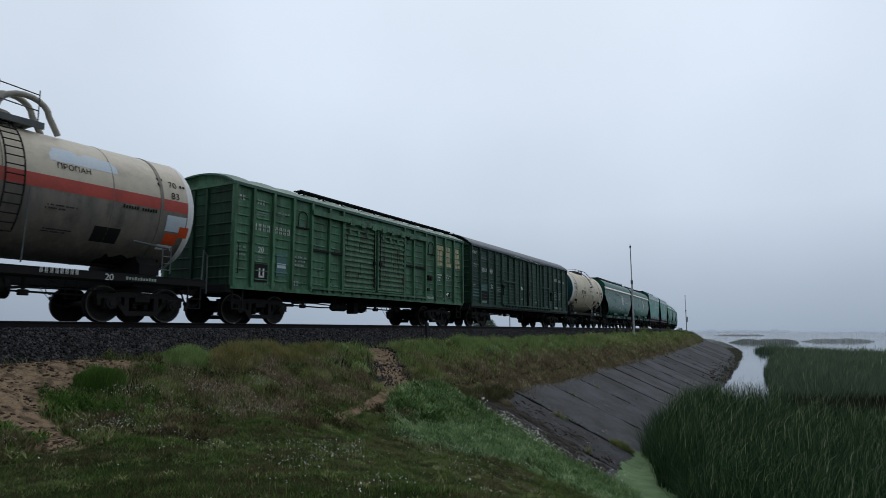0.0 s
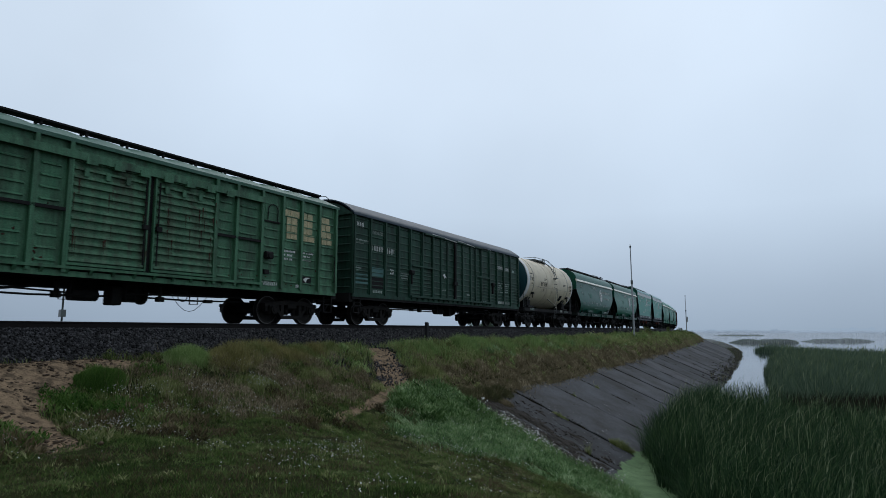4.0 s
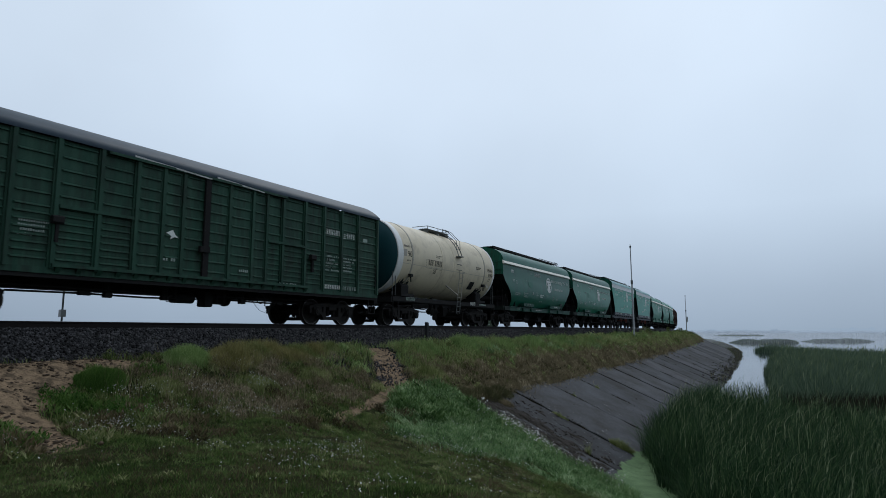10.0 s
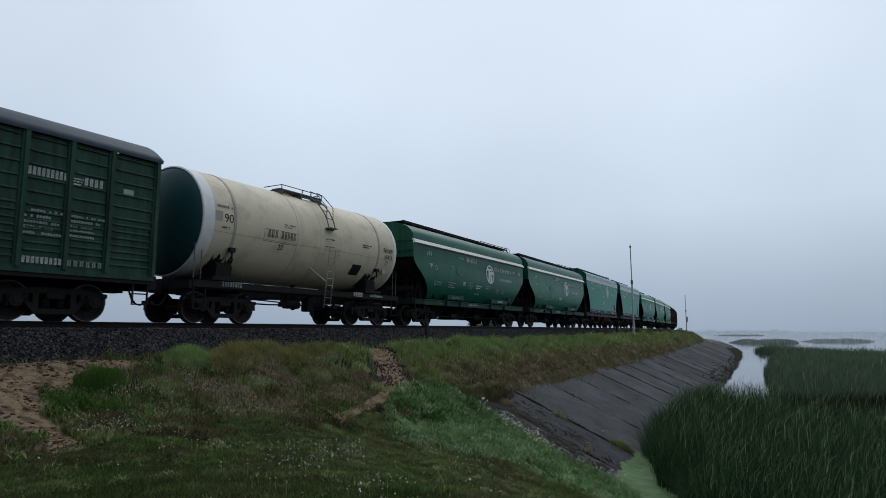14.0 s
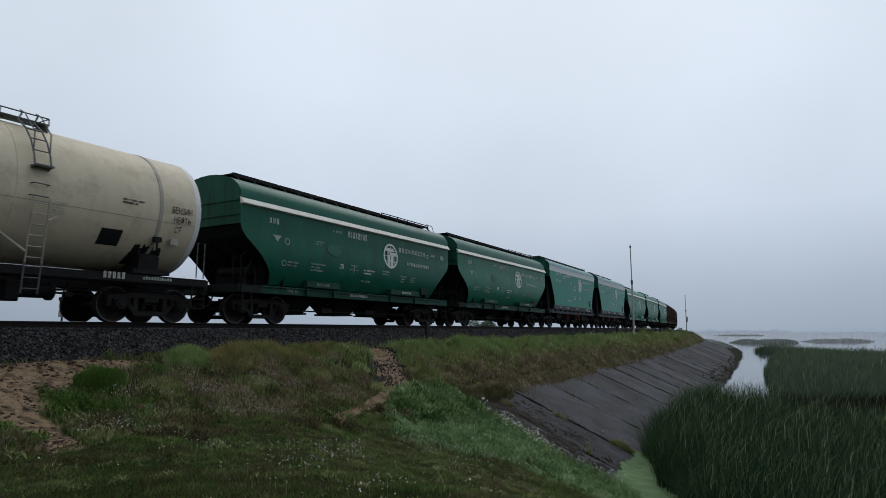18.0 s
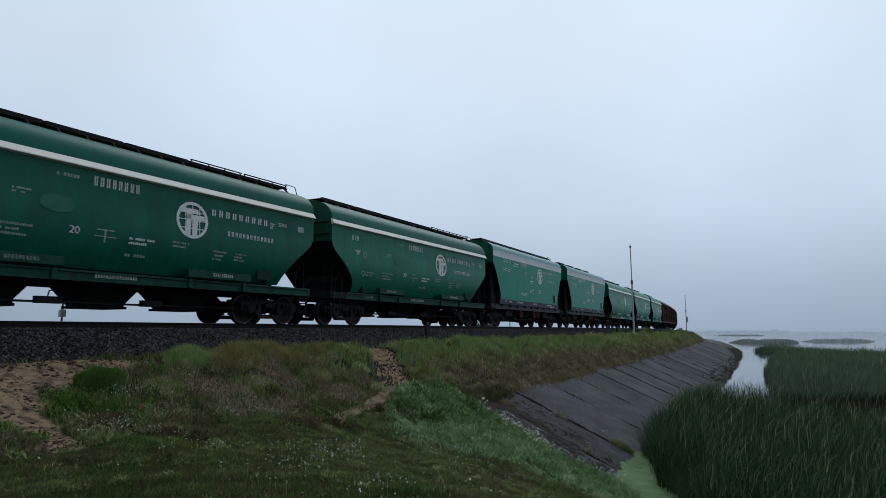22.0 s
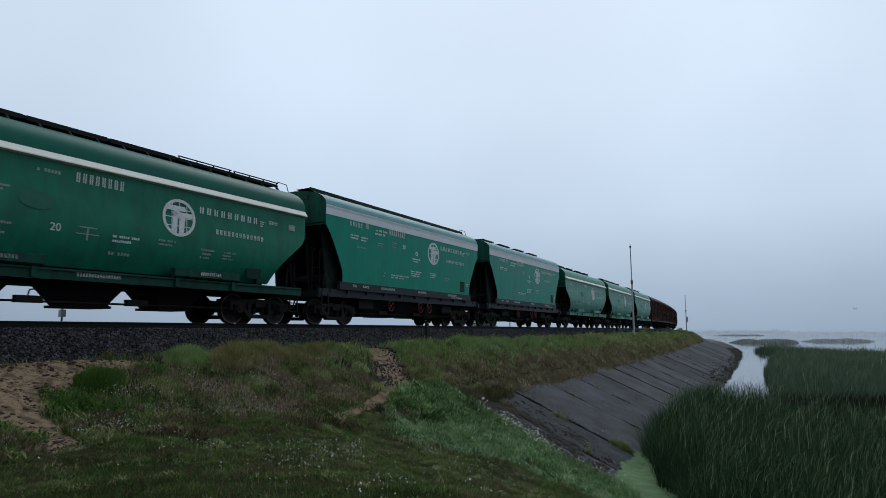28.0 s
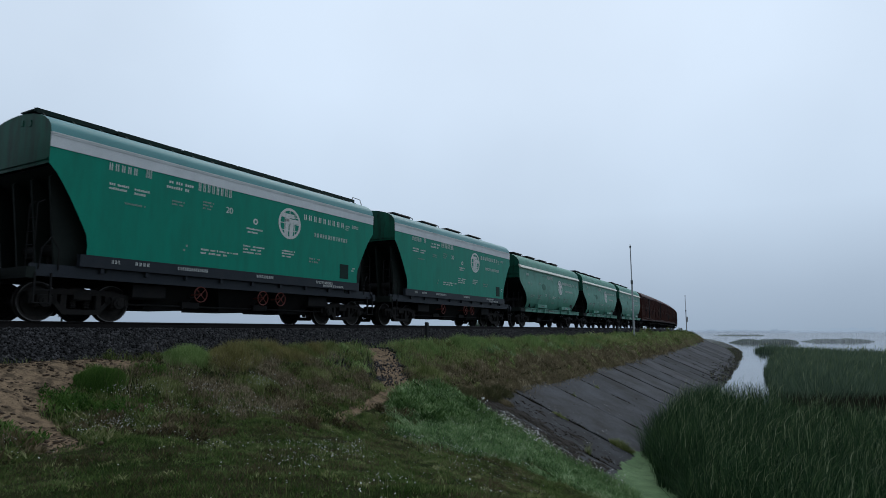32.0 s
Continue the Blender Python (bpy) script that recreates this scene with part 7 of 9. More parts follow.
build_train()


# ---- plants ----
def blade_arrays(x, y, z, h, w, lean, bend=1.0, seg=2, bias=(0.0, 0.0), patch=1.0, rng=RNG, shift=0.0):
    """Narrow tapering leaves, one for each place: seg quads and a tip, drooping towards a chance side."""
    n = len(x)
    a = rng.uniform(0, 2 * np.pi, n)
    dirx, diry = np.cos(a), np.sin(a)
    b = rng.uniform(0, 2 * np.pi, n)
    lx = np.cos(b) * lean * h * rng.uniform(0.2, 1.0, n) + bias[0] * h
    ly = np.sin(b) * lean * h * rng.uniform(0.2, 1.0, n) + bias[1] * h
    k = 2 * seg + 1
    v = np.empty((n, k, 3))
    for j in range(seg):
        t = j / seg
        ww = w * (1 - 0.55 * t) / 2
        cx = x + lx * t ** (1 + bend)
        cy = y + ly * t ** (1 + bend)
        cz = z + h * (t - 0.12 * bend * t ** 3)
        v[:, 2 * j, 0], v[:, 2 * j, 1], v[:, 2 * j, 2] = cx - dirx * ww, cy - diry * ww, cz
        v[:, 2 * j + 1, 0], v[:, 2 * j + 1, 1], v[:, 2 * j + 1, 2] = cx + dirx * ww, cy + diry * ww, cz
    v[:, -1, 0], v[:, -1, 1] = x + lx, y + ly
    v[:, -1, 2] = z + h * (1 - 0.12 * bend)
    f = []
    for j in range(seg - 1):
        f += [(2 * j, 2 * j + 1, 2 * j + 3), (2 * j, 2 * j + 3, 2 * j + 2)]
    f.append((2 * seg - 2, 2 * seg - 1, 2 * seg))
    f = (np.array(f)[None] + (np.arange(n) * k)[:, None, None]).reshape(-1, 3)
    # tone: clumps differ from one another, and leaves within a clump
    tone = 0.44 + 0.20 * wobble(x, y, 0.55 * patch, 81) + 0.18 * wobble(x, y, 1.9 * patch, 82) + rng.normal(0, 0.21, n) + shift
    return v.reshape(-1, 3), f, np.repeat(np.clip(tone, 0, 1), k)


def leaf_mesh(name, arrays, material):
    v, f, tone = arrays
    return add_tone(mesh_np(name, v, f, material), tone)


def leaves(name, label, category, material, x, y, z, h, w, lean=0.4, bend=1.0, seg=2, bias=(0.0, 0.0), kind="stuff", shift=0.0):
    if not len(x):
        return None
    ob = new(name, leaf_mesh(name, blade_arrays(x, y, z, h, w, lean, bend, seg, bias, shift=shift), material))
    return tagged(ob, label, category, kind=kind)


def herb_clumps(name, label, material, s, lat, r, hh, per, leaf=(0.05, 0.11), width=0.028, z=None):
    """Low bushy plants: many small leaves in a dome round each place, each plant with a tone of its own."""
    k = len(s)
    n = k * per
    i = np.repeat(np.arange(k), per)
    a = RNG.uniform(0, 2 * np.pi, n)
    q = np.sqrt(RNG.uniform(0, 1, n))
    up = RNG.uniform(0, 1, n) ** 0.7 * (1 - 0.75 * q ** 2)
    ss, ll = s[i] + q * r[i] * np.cos(a), lat[i] + q * r[i] * np.sin(a)
    x, y = on_track_np(ss, ll)
    zz = (ground_z(ss, ll) if z is None else z(ss, ll)) + up * hh[i] - 0.02
    h = RNG.uniform(leaf[0], leaf[1], n)
    v, f, tone = blade_arrays(x, y, zz, h, width * RNG.uniform(0.5, 1.2, n), 1.5, 0.5, 2)
    # lower leaves get a darker tone: shade inside the plant painted in
    tone = 0.42 + RNG.normal(0, 0.18, k)[i] + RNG.normal(0, 0.20, n) + 0.16 * (up - 0.4)
    ob = new(name, add_tone(mesh_np(name, v, f, material), np.repeat(np.clip(tone, 0, 1), 5)))
    return tagged(ob, label, "weeds", kind="stuff")


def scatter(n, s0, s1, l0, l1, keep):
    """Chance places on the ground between two stretches of the track, thinned by keep(s, lat) from 0 to 1."""
    s = RNG.uniform(s0, s1, n)
    lat = RNG.uniform(l0, l1, n)
    ok = RNG.uniform(0, 1, n) < keep(s, lat)
    s, lat = s[ok], lat[ok]
    x, y = on_track_np(s, lat)
    return s, lat, x, y, ground_z(s, lat)


def green_cover(s, lat):
    return np.clip(1.25 - 1.6 * bare_amount(s, lat) - 0.25 * wobble(s, lat, 1.1, 5), 0, 1)


def slab_top(s):
    return 7.55 - 0.9 * np.clip((s + 5) / 50, 0, 1)


def on_bank(s, lat):
    """The embankment slope above the slabs, and the foot slope by the landing."""
    limit = np.where(s > -12.6, slab_top(s) + 0.22 * wobble(s, s * 0 + 3, 1.7, 9), 6.6)
    return ((lat > 3.05) & (lat < limit)).astype(float)


def build_bank_grass():
    # long green grass along the shoulder
    def dens(s, lat):
        top = np.clip(1.45 - abs(lat - 4.1) / 1.15, 0, 1)
        near = np.where(s < -13.5, 0.25 + 0.5 * (wobble(s, lat, 1.6, 11) > 0.15), 1.0)
        return on_bank(s, lat) * top * near * green_cover(s, lat) * np.clip(0.65 + 0.5 * wobble(s, lat, 1.7, 12), 0.05, 1)
    for n, s0, s1, w, hh in ((60000, -26, 8, 0.015, 0.50), (60000, 8, 50, 0.034, 0.54), (40000, 50, 170, 0.07, 0.55)):
        s, lat, x, y, z = scatter(n, s0, s1, 3.0, 6.2, dens)
        h = hh * RNG.uniform(0.35, 1.1, len(s)) * (0.85 + 0.45 * wobble(s, lat, 1.5, 13)) * np.where(lat < 3.5, 0.6, 1.0) * np.where(s < -13, 0.62, 1.0)
        fresh = RNG.uniform(0, 1, len(s)) < np.clip(0.70 + 0.5 * wobble(s, lat, 3.2, 17) - 0.7 * np.clip(lat - 4.5, 0, 2), 0.03, 0.95)
        for m, mt, nm, lb in ((fresh, "grass_fresh", "fresh_grass", "fresh bright green long grass on the embankment shoulder"), (~fresh, "grass_long", "long_grass", "dull green long grass on the embankment shoulder")):
            for q, mq in ((m & (s >= -15.5), mt), (m & (s < -15.5), "bank_weeds")):
                leaves(nm, lb, "grass", mq, x[q], y[q], z[q] - 0.02, h[q], w, 0.5)

    # mixed and dry grass lower on the slope
    def dens2(s, lat):
        return on_bank(s, lat) * green_cover(s, lat) * np.clip(0.5 + 0.2 * (lat - 4) + 0.4 * wobble(s, lat, 1.3, 14), 0, 1)
    for n, s0, s1, w, hh in ((70000, -27, 8, 0.013, 0.40), (50000, 8, 50, 0.030, 0.46), (34000, 50, 170, 0.06, 0.5)):
        s, lat, x, y, z = scatter(n, s0, s1, 3.1, 7.7, dens2)
        h = hh * RNG.uniform(0.3, 1.15, len(s)) * (0.85 + 0.45 * wobble(s, lat, 1.4, 15)) * np.where(s < -13, 0.55, 0.9)
        pick = RNG.uniform(0, 1, len(s)) < np.clip(np.where(s < -13, 0.40, 0.15) + 0.75 * (lat - 4.8) * (s > -13) + 0.35 * wobble(s, lat, 2.8, 16), 0.05, 0.96)
        for m, mt, nm, lb in ((pick, "grass_dry", "dry_grass", "brownish dry grass on the embankment slope"), (~pick, "grass_long", "long_grass", "dull green long grass on the embankment slope")):
            for q, mq in ((m & (s >= -15.5), mt), (m & (s < -15.5), "grass_dry_short" if mt == "grass_dry" else "bank_weeds")):
                leaves(nm, lb, "grass", mq, x[q], y[q], z[q] - 0.02, h[q], w, 0.55)
    # bushy weeds all over the slope
    for nm, lb, mt, n, keep in (
            ("green_weeds", "bushy dull green weeds on the bank", "grass_long", 1700, lambda s, lat: np.clip(0.4 + 0.8 * wobble(s, lat, 1.8, 91), 0, 1) * np.where((s > -12) & (lat > 5.6), 0.25, 1)),
            ("fresh_weeds", "bushy fresh green weeds on the bank", "grass_fresh", 900, lambda s, lat: np.clip(0.5 + 0.9 * wobble(s, lat, 2.0, 92) - 0.8 * (lat - 4.6), 0, 1) * np.where(s < -17.5, 0.15, 1)),
            ("dry_weeds", "bushy brown dry weeds on the bank", "grass_dry", 2400, lambda s, lat: np.clip(0.10 + 0.55 * (lat - 4.9) + 0.5 * wobble(s, lat, 1.6, 93), 0, 1) * np.where(s < -13.5, 0.3, 1))):
        s, lat, x, y, z = scatter(n, -27.5, 14, 3.4, 8.4, lambda s, lat: green_cover(s, lat) * keep(s, lat) * np.where(s > -13.0, lat < slab_top(s), lat < 8.4))
        for q, mq in ((s >= -15.5, mt), (s < -15.5, "grass_dry_short" if mt == "grass_dry" else "bank_weeds")):
            k = int(q.sum())
            herb_clumps(nm, lb, mq, s[q], lat[q], RNG.uniform(0.12, 0.34, k), RNG.uniform(0.08, 0.34, k) * np.where(s[q] < -13, 0.75, 1.1), 120)
    # silvery clumps near the shoulder, brown seeding weeds on the near bank
    s, lat, x, y, z = scatter(900, -6, 30, 3.9, 5.6, lambda s, lat: np.clip(-0.15 + 1.1 * wobble(s, lat * 1.5, 5.0, 95), 0, 1))
    k = len(s)
    herb_clumps("silvery_weeds", "bushy silvery green weeds on the bank", "clover", s, lat, RNG.uniform(0.2, 0.5, k), RNG.uniform(0.2, 0.5, k), 110, (0.06, 0.13), 0.03)
    s, lat, x, y, z = scatter(700, -21.5, -14.6, 4.2, 7.0, lambda s, lat: green_cover(s, lat) * np.clip(0.3 + 0.9 * wobble(s, lat, 1.7, 96), 0, 1) * (abs(s - path_s(lat) - 0.3) > 1.3))
    k = len(s)
    herb_clumps("seeding_weeds", "bushy brown seeding weeds on the near bank", "heath", s, lat, RNG.uniform(0.14, 0.34, k), RNG.uniform(0.14, 0.36, k), 130, (0.03, 0.08), 0.014)
    for nm, lb, mt, n, c in (("green_weeds", "bushy dull green weeds along the far bank", "grass_long", 2200, 5.0), ("fresh_weeds", "bushy fresh green weeds along the far bank", "grass_fresh", 1300, 4.3), ("dry_weeds", "bushy brown dry weeds along the far bank", "grass_dry", 1100, 6.2)):
        s, lat, x, y, z = scatter(n, 12, 120, 3.4, 7.2, lambda s, lat: np.exp(-((lat - c) / 1.2) ** 2) * np.clip(0.5 + 0.8 * wobble(s, lat * 2, 4.0, 94), 0, 1) * (lat < slab_top(s) + 0.3))
        k = len(s)
        herb_clumps(nm, lb, mt, s, lat, RNG.uniform(0.25, 0.7, k), RNG.uniform(0.2, 0.62, k), 55, (0.10, 0.26), 0.06)
    s, lat, x, y, z = scatter(170, 34, 110, 3.8, 6.4, lambda s, lat: np.clip(0.1 + 1.0 * wobble(s, lat, 9.0, 99), 0, 1))
    k = len(s)
    herb_clumps("dark_bushes", "dark green bushy weeds towards the far end of the bank", "bank_weeds", s, lat, RNG.uniform(0.4, 1.0, k), RNG.uniform(0.5, 1.2, k), 240, (0.10, 0.22), 0.06)
    # seed heads that stand out above the rest
    s, lat, x, y, z = scatter(9000, -26, 40, 3.3, 7.4, lambda s, lat: on_bank(s, lat) * green_cover(s, lat) * np.clip(0.3 + 0.8 * wobble(s, lat, 2.0, 18), 0, 1) * np.where(s < -13, 0.3, 1))
    h = 0.62 * RNG.uniform(0.6, 1.15, len(s))
    leaves("seed_stalks", "pale dry seed stalks above the grass", "grass", "grass_dry", x, y, z, h, 0.007, 0.3, 1.0, 2)
    s, lat, x, y, z = scatter(700, -22.0, -15.6, 4.3, 6.8, lambda s, lat: np.clip(0.35 + 0.9 * wobble(s, lat, 1.4, 20), 0, 1) * green_cover(s, lat))
    leaves("seed_stalks", "pale dry seed stalks above the weeds", "grass", "grass_dry", x, y, z, 0.42 * RNG.uniform(0.5, 1.15, len(s)), 0.008, 0.3, 1.0, 2, shift=0.2)
    # grass overhanging the upper slab ends
    s, lat, x, y, z = scatter(42000, -12.6, 120, 6.2, 8.2, lambda s, lat: np.exp(-((lat - slab_top(s) - 0.05) / 0.22) ** 2) * np.clip(0.6 + 0.6 * wobble(s, lat * 0, 1.2, 19), 0, 1) * np.clip(1.2 - s / 160, 0.3, 1))
    z = np.maximum(z, -0.207 - (lat - 2.33) / 2.3)
    far = np.clip((s - 10) / 40, 0, 1)
    leaves("fringe_grass", "straggling dry grass along the top of the slabs", "grass", "grass_dry", x, y, z - 0.02, (0.26 + 0.15 * far) * RNG.uniform(0.3, 1.2, len(s)), 0.010 + 0.03 * far, 0.9)


def landing(s, lat):
    """The flat and its side bank down to the duckweed."""
    z = ground_z(s, lat, False)
    on_spur = np.where(s > -12.1 + 0.2 * wobble(lat, lat * 0, 1.6, 75), 0.0, 1.0)
    return on_spur * (lat > 5.6) * (z > WATER_Z + 0.05)


def herb_mound(s, lat):
    """Lush herbs: a mound at the end of the footpath, a sward behind it and a strip along the edge above the slabs."""
    off = np.clip((s - path_s(lat) - 0.8) / 0.5, 0, 1)
    mound = 1.7 - ((s + 14.0) / 2.0) ** 2 - ((lat - 7.9) / 1.6) ** 2
    sward = 1.5 - ((s + 15.2) / 2.3) ** 2 - ((lat - 9.3) / 1.3) ** 2
    strip = 1.2 - ((s + 13.6 + 0.1 * (lat - 10)) / 1.4) ** 2 - np.clip(abs(lat - 10.8) - 1.6, 0, 9) ** 2
    return off * np.clip(np.maximum(np.maximum(mound, sward), strip), 0, 1) * np.clip(0.8 + 0.5 * wobble(s, lat, 1.5, 28), 0.2, 1)


def build_landing_turf():
    def dens(s, lat):
        return landing(s, lat) * green_cover(s, lat) * np.clip(0.75 + 0.3 * wobble(s, lat, 1.3, 21), 0.2, 1)
    s, lat, x, y, z = scatter(900000, -31, -13, 5.4, 17.0, dens)
    h = 0.055 * RNG.uniform(0.4, 1.3, len(s)) * (1 + 0.6 * wobble(s, lat, 1.3, 22))
    dry = RNG.uniform(0, 1, len(s)) < np.clip(0.22 + 0.5 * wobble(s, lat, 1.9, 23) + 0.22 * np.clip(lat - 8.5, 0, 1), 0.02, 0.85)
    leaves("turf", "short trodden green turf", "grass", "grass_short", x[~dry], y[~dry], z[~dry] - 0.01, h[~dry], 0.013, 1.0, 1.0, 1, shift=0.13 * np.clip((s[~dry] + 21.5) / 2.5, -1, 1))
    leaves("dry_turf", "short brownish dry turf", "grass", "grass_dry_short", x[dry], y[dry], z[dry] - 0.01, h[dry], 0.011, 1.0, 1.0, 1, shift=0.13 * np.clip((s[dry] + 21.5) / 2.5, -1, 1))
    # coarser turf on the rest of the landing
    s, lat, x, y, z = scatter(60000, -52, -20, 5.4, 30.0, lambda s, lat: landing(s, lat) * ((s < -30.5) | (lat > 16.8)))
    leaves("turf", "short trodden green turf", "grass", "grass_short", x, y, z - 0.01, 0.07 * RNG.uniform(0.4, 1.3, len(s)), 0.03, 1.0, 1.0, 1)
    # low rosettes in the turf
    s, lat, x, y, z = scatter(2600, -30, -13.4, 6.4, 16.0, lambda s, lat: landing(s, lat) * green_cover(s, lat) * np.clip(0.35 + 0.8 * wobble(s, lat, 1.2, 24), 0, 1))
    k = len(s)
    herb_clumps("rosettes", "low leafy plants in the turf", "grass_short", s, lat, RNG.uniform(0.06, 0.22, k), RNG.uniform(0.02, 0.08, k), 70, (0.02, 0.045), 0.012)
    s, lat, x, y, z = scatter(700, -29, -13.4, 6.0, 15.0, lambda s, lat: landing(s, lat) * green_cover(s, lat) * np.clip(0.2 + 1.0 * wobble(s, lat, 1.0, 29), 0, 1))
    k = len(s)
    herb_clumps("leafy_weeds", "small fresh green leafy weeds", "grass_long", s, lat, RNG.uniform(0.08, 0.2, k), RNG.uniform(0.03, 0.10, k), 70, (0.025, 0.05), 0.012)
    s, lat, x, y, z = scatter(90000, -18.5, -11.9, 6.2, 13.5, lambda s, lat: herb_mound(s, lat) * (ground_z(s, lat, False) > WATER_Z + 0.05) * green_cover(s, lat) * np.where(s > -12.5, lat < slab_top(s), 1) * np.clip(0.7 + 0.5 * wobble(s, lat, 0.9, 25), 0, 1))
    h = (0.15 + 0.16 * np.exp(-((s + 13.6) / 1.5) ** 2 - ((lat - 7.6) / 1.1) ** 2)) * RNG.uniform(0.3, 1.25, len(s)) * (1 + 0.5 * wobble(s, lat, 0.9, 26))
    leaves("meadow_herbs", "lush silvery green herbs on the edge of the bank", "herbs", "clover", x, y, z - 0.01, h, 0.015, 0.9, 0.6)
    s, lat, x, y, z = scatter(1700, -18.2, -12.1, 6.4, 13.2, lambda s, lat: herb_mound(s, lat) * (ground_z(s, lat, False) > WATER_Z + 0.05) * green_cover(s, lat) * np.where(s > -12.5, lat < slab_top(s), 1))
    k = len(s)
    herb_clumps("silvery_herbs", "bushy silvery green herbs on the bank", "clover", s, lat, RNG.uniform(0.12, 0.30, k), RNG.uniform(0.06, 0.22, k) + 0.16 * np.exp(-((s + 13.6) / 1.5) ** 2 - ((lat - 7.6) / 1.1) ** 2), 110, (0.04, 0.09), 0.018)
    s, lat, x, y, z = scatter(600, -16.0, -12.2, 6.7, 8.7, lambda s, lat: herb_mound(s, lat) * np.clip(0.5 + 0.7 * wobble(s, lat, 1.2, 97), 0, 1) * np.where(s > -12.5, lat < slab_top(s), 1))
    k = len(s)
    herb_clumps("broad_leaved_herbs", "dark broad-leaved herbs on top of the mound", "broadleaf", s, lat, RNG.uniform(0.15, 0.35, k), RNG.uniform(0.2, 0.42, k), 70, (0.06, 0.14), 0.04)
    s, lat, x, y, z = scatter(1500, -18.0, -12.3, 9.6, 14.0, lambda s, lat: np.exp(-((s - (-13.2 - 0.3 * (lat - 9))) / 1.3) ** 2) * (ground_z(s, lat, False) > WATER_Z + 0.05) * np.clip(0.6 + 0.6 * wobble(s, lat, 0.9, 30), 0, 1))
    k = len(s)
    herb_clumps("pale_herbs", "low pale green herbs along the edge of the bank", "clover", s, lat, RNG.uniform(0.10, 0.26, k), RNG.uniform(0.05, 0.18, k), 100, (0.03, 0.08), 0.017)
    # tangle on the edge above the slabs
    s, lat, x, y, z = scatter(20000, -13.6, -11.8, 8.2, 13.0, lambda s, lat: np.exp(-((s + 12.6) / 0.45) ** 2) * (0.6 + 0.5 * wobble(s, lat, 0.8, 27)))
    z = np.maximum(z, -0.207 - (lat - 2.33) / 2.3)
    leaves("edge_weeds", "pale green weeds along the edge of the slabs", "weeds", "clover", x, y, z - 0.02, 0.30 * RNG.uniform(0.3, 1.2, len(s)), 0.012, 0.7)


def build_tufts():
    def tuft(name, label, s0, l0, r, hh, n, material):
        a = RNG.uniform(0, 2 * np.pi, n)
        q = r * np.sqrt(RNG.uniform(0, 1, n))
        s, lat = s0 + q * np.cos(a), l0 + q * np.sin(a) * 0.7
        x, y = on_track_np(s, lat)
        h = hh * RNG.uniform(0.55, 1.1, n) * (1.05 - 0.55 * (q / r) ** 2)
        arr = blade_arrays(x, y, ground_z(s, lat) - 0.03, h, 0.008, 0.5, 0.8, 3)
        tagged(new(name, leaf_mesh(name, arr, material)), label, "grass tuft")
    tuft("grass_tuft", "dense dark green grass tuft on bare sand", -22.05, 4.78, 0.50, 0.37, 9000, "tuft_green")
    tuft("grass_tuft", "bright green grass tuft at the ballast foot", -19.5, 4.0, 0.62, 0.45, 9000, "grass_fresh")
    tuft("grass_tuft", "dark green weeds beside the bare sand", -25.0, 5.6, 0.65, 0.40, 5000, "tuft_green")
    for s0, l0, r, hh in ((-17.9, 4.0, 0.8, 0.5), (-16.9, 3.9, 0.7, 0.5), (-18.6, 4.3, 0.6, 0.42), (-14.9, 3.8, 0.6, 0.42), (-16.0, 4.2, 0.7, 0.4)):
        tuft("grass_tuft", "yellowish seeding grass tuft at the ballast foot", s0, l0, r, hh, 4000, "grass_gold")
    for s0, l0, r, hh in ((-20.9, 5.2, 0.5, 0.3), (-17.4, 4.0, 0.6, 0.45), (-15.6, 3.9, 0.6, 0.45), (-14.2, 3.8, 0.45, 0.4), (-18.6, 5.4, 0.6, 0.3), (-16.6, 5.4, 0.6, 0.32)):
        tuft("grass_tuft", "dull green grass tuft on the bank", s0, l0, r, hh, 3500, "grass_long")
    for s0, l0, r, hh, mt in ((-11.4, 7.25, 0.7, 0.45, "grass_dark"), (-10.2, 7.45, 0.7, 0.5, "grass_dark"), (-9.0, 7.4, 0.6, 0.42, "grass_dark"), (-11.8, 6.2, 0.8, 0.5, "grass_long"), (-7.4, 7.2, 0.5, 0.35, "grass_dry"), (-10.0, 8.0, 0.4, 0.3, "grass_dry")):
        tuft("grass_tuft", "dark olive grass overhanging the top of the slabs", s0, l0, r, hh, 3500, mt)
    for s0, l0, r, hh in ((-5.4, 4.0, 0.9, 0.62), (-3.7, 4.1, 0.8, 0.55), (-1.6, 4.2, 0.9, 0.5), (2.5, 4.1, 1.1, 0.6), (7.0, 4.2, 1.2, 0.6), (-8.8, 4.2, 0.7, 0.4)):
        tuft("grass_tuft", "bright green grass tuft on the embankment shoulder", s0, l0, r, hh, 4500, "grass_fresh")
    # weeds growing from the slab joints
    for s0, l0, r, hh, n in ((-8.0, 11.35, 0.42, 0.40, 1500), (-8.1, 9.25, 0.3, 0.20, 500), (-4.3, 8.55, 0.10, 0.30, 120), (-0.6, 8.5, 0.10, 0.34, 120), (-10.4, 10.9, 0.10, 0.5, 60)):
        a = RNG.uniform(0, 2 * np.pi, n)
        q = r * np.sqrt(RNG.uniform(0, 1, n))
        s, lat = s0 + 0.35 * q * np.cos(a), l0 + q * np.sin(a)
        x, y = on_track_np(s, lat)
        z = -0.207 - (lat - 2.33) / 2.3
        arr = blade_arrays(x, y, z - 0.05, hh * RNG.uniform(0.3, 1.1, n) * (1.1 - 0.6 * q / r), 0.010, 0.7, 0.8, 2)
        tagged(new("joint_weed", leaf_mesh("joint_weed", arr, "grass_long")), "dull green weeds growing from a slab joint", "weeds")
    n = 15000
    s0 = RNG.choice(np.array(SLAB_JOINTS[1:14]), n)
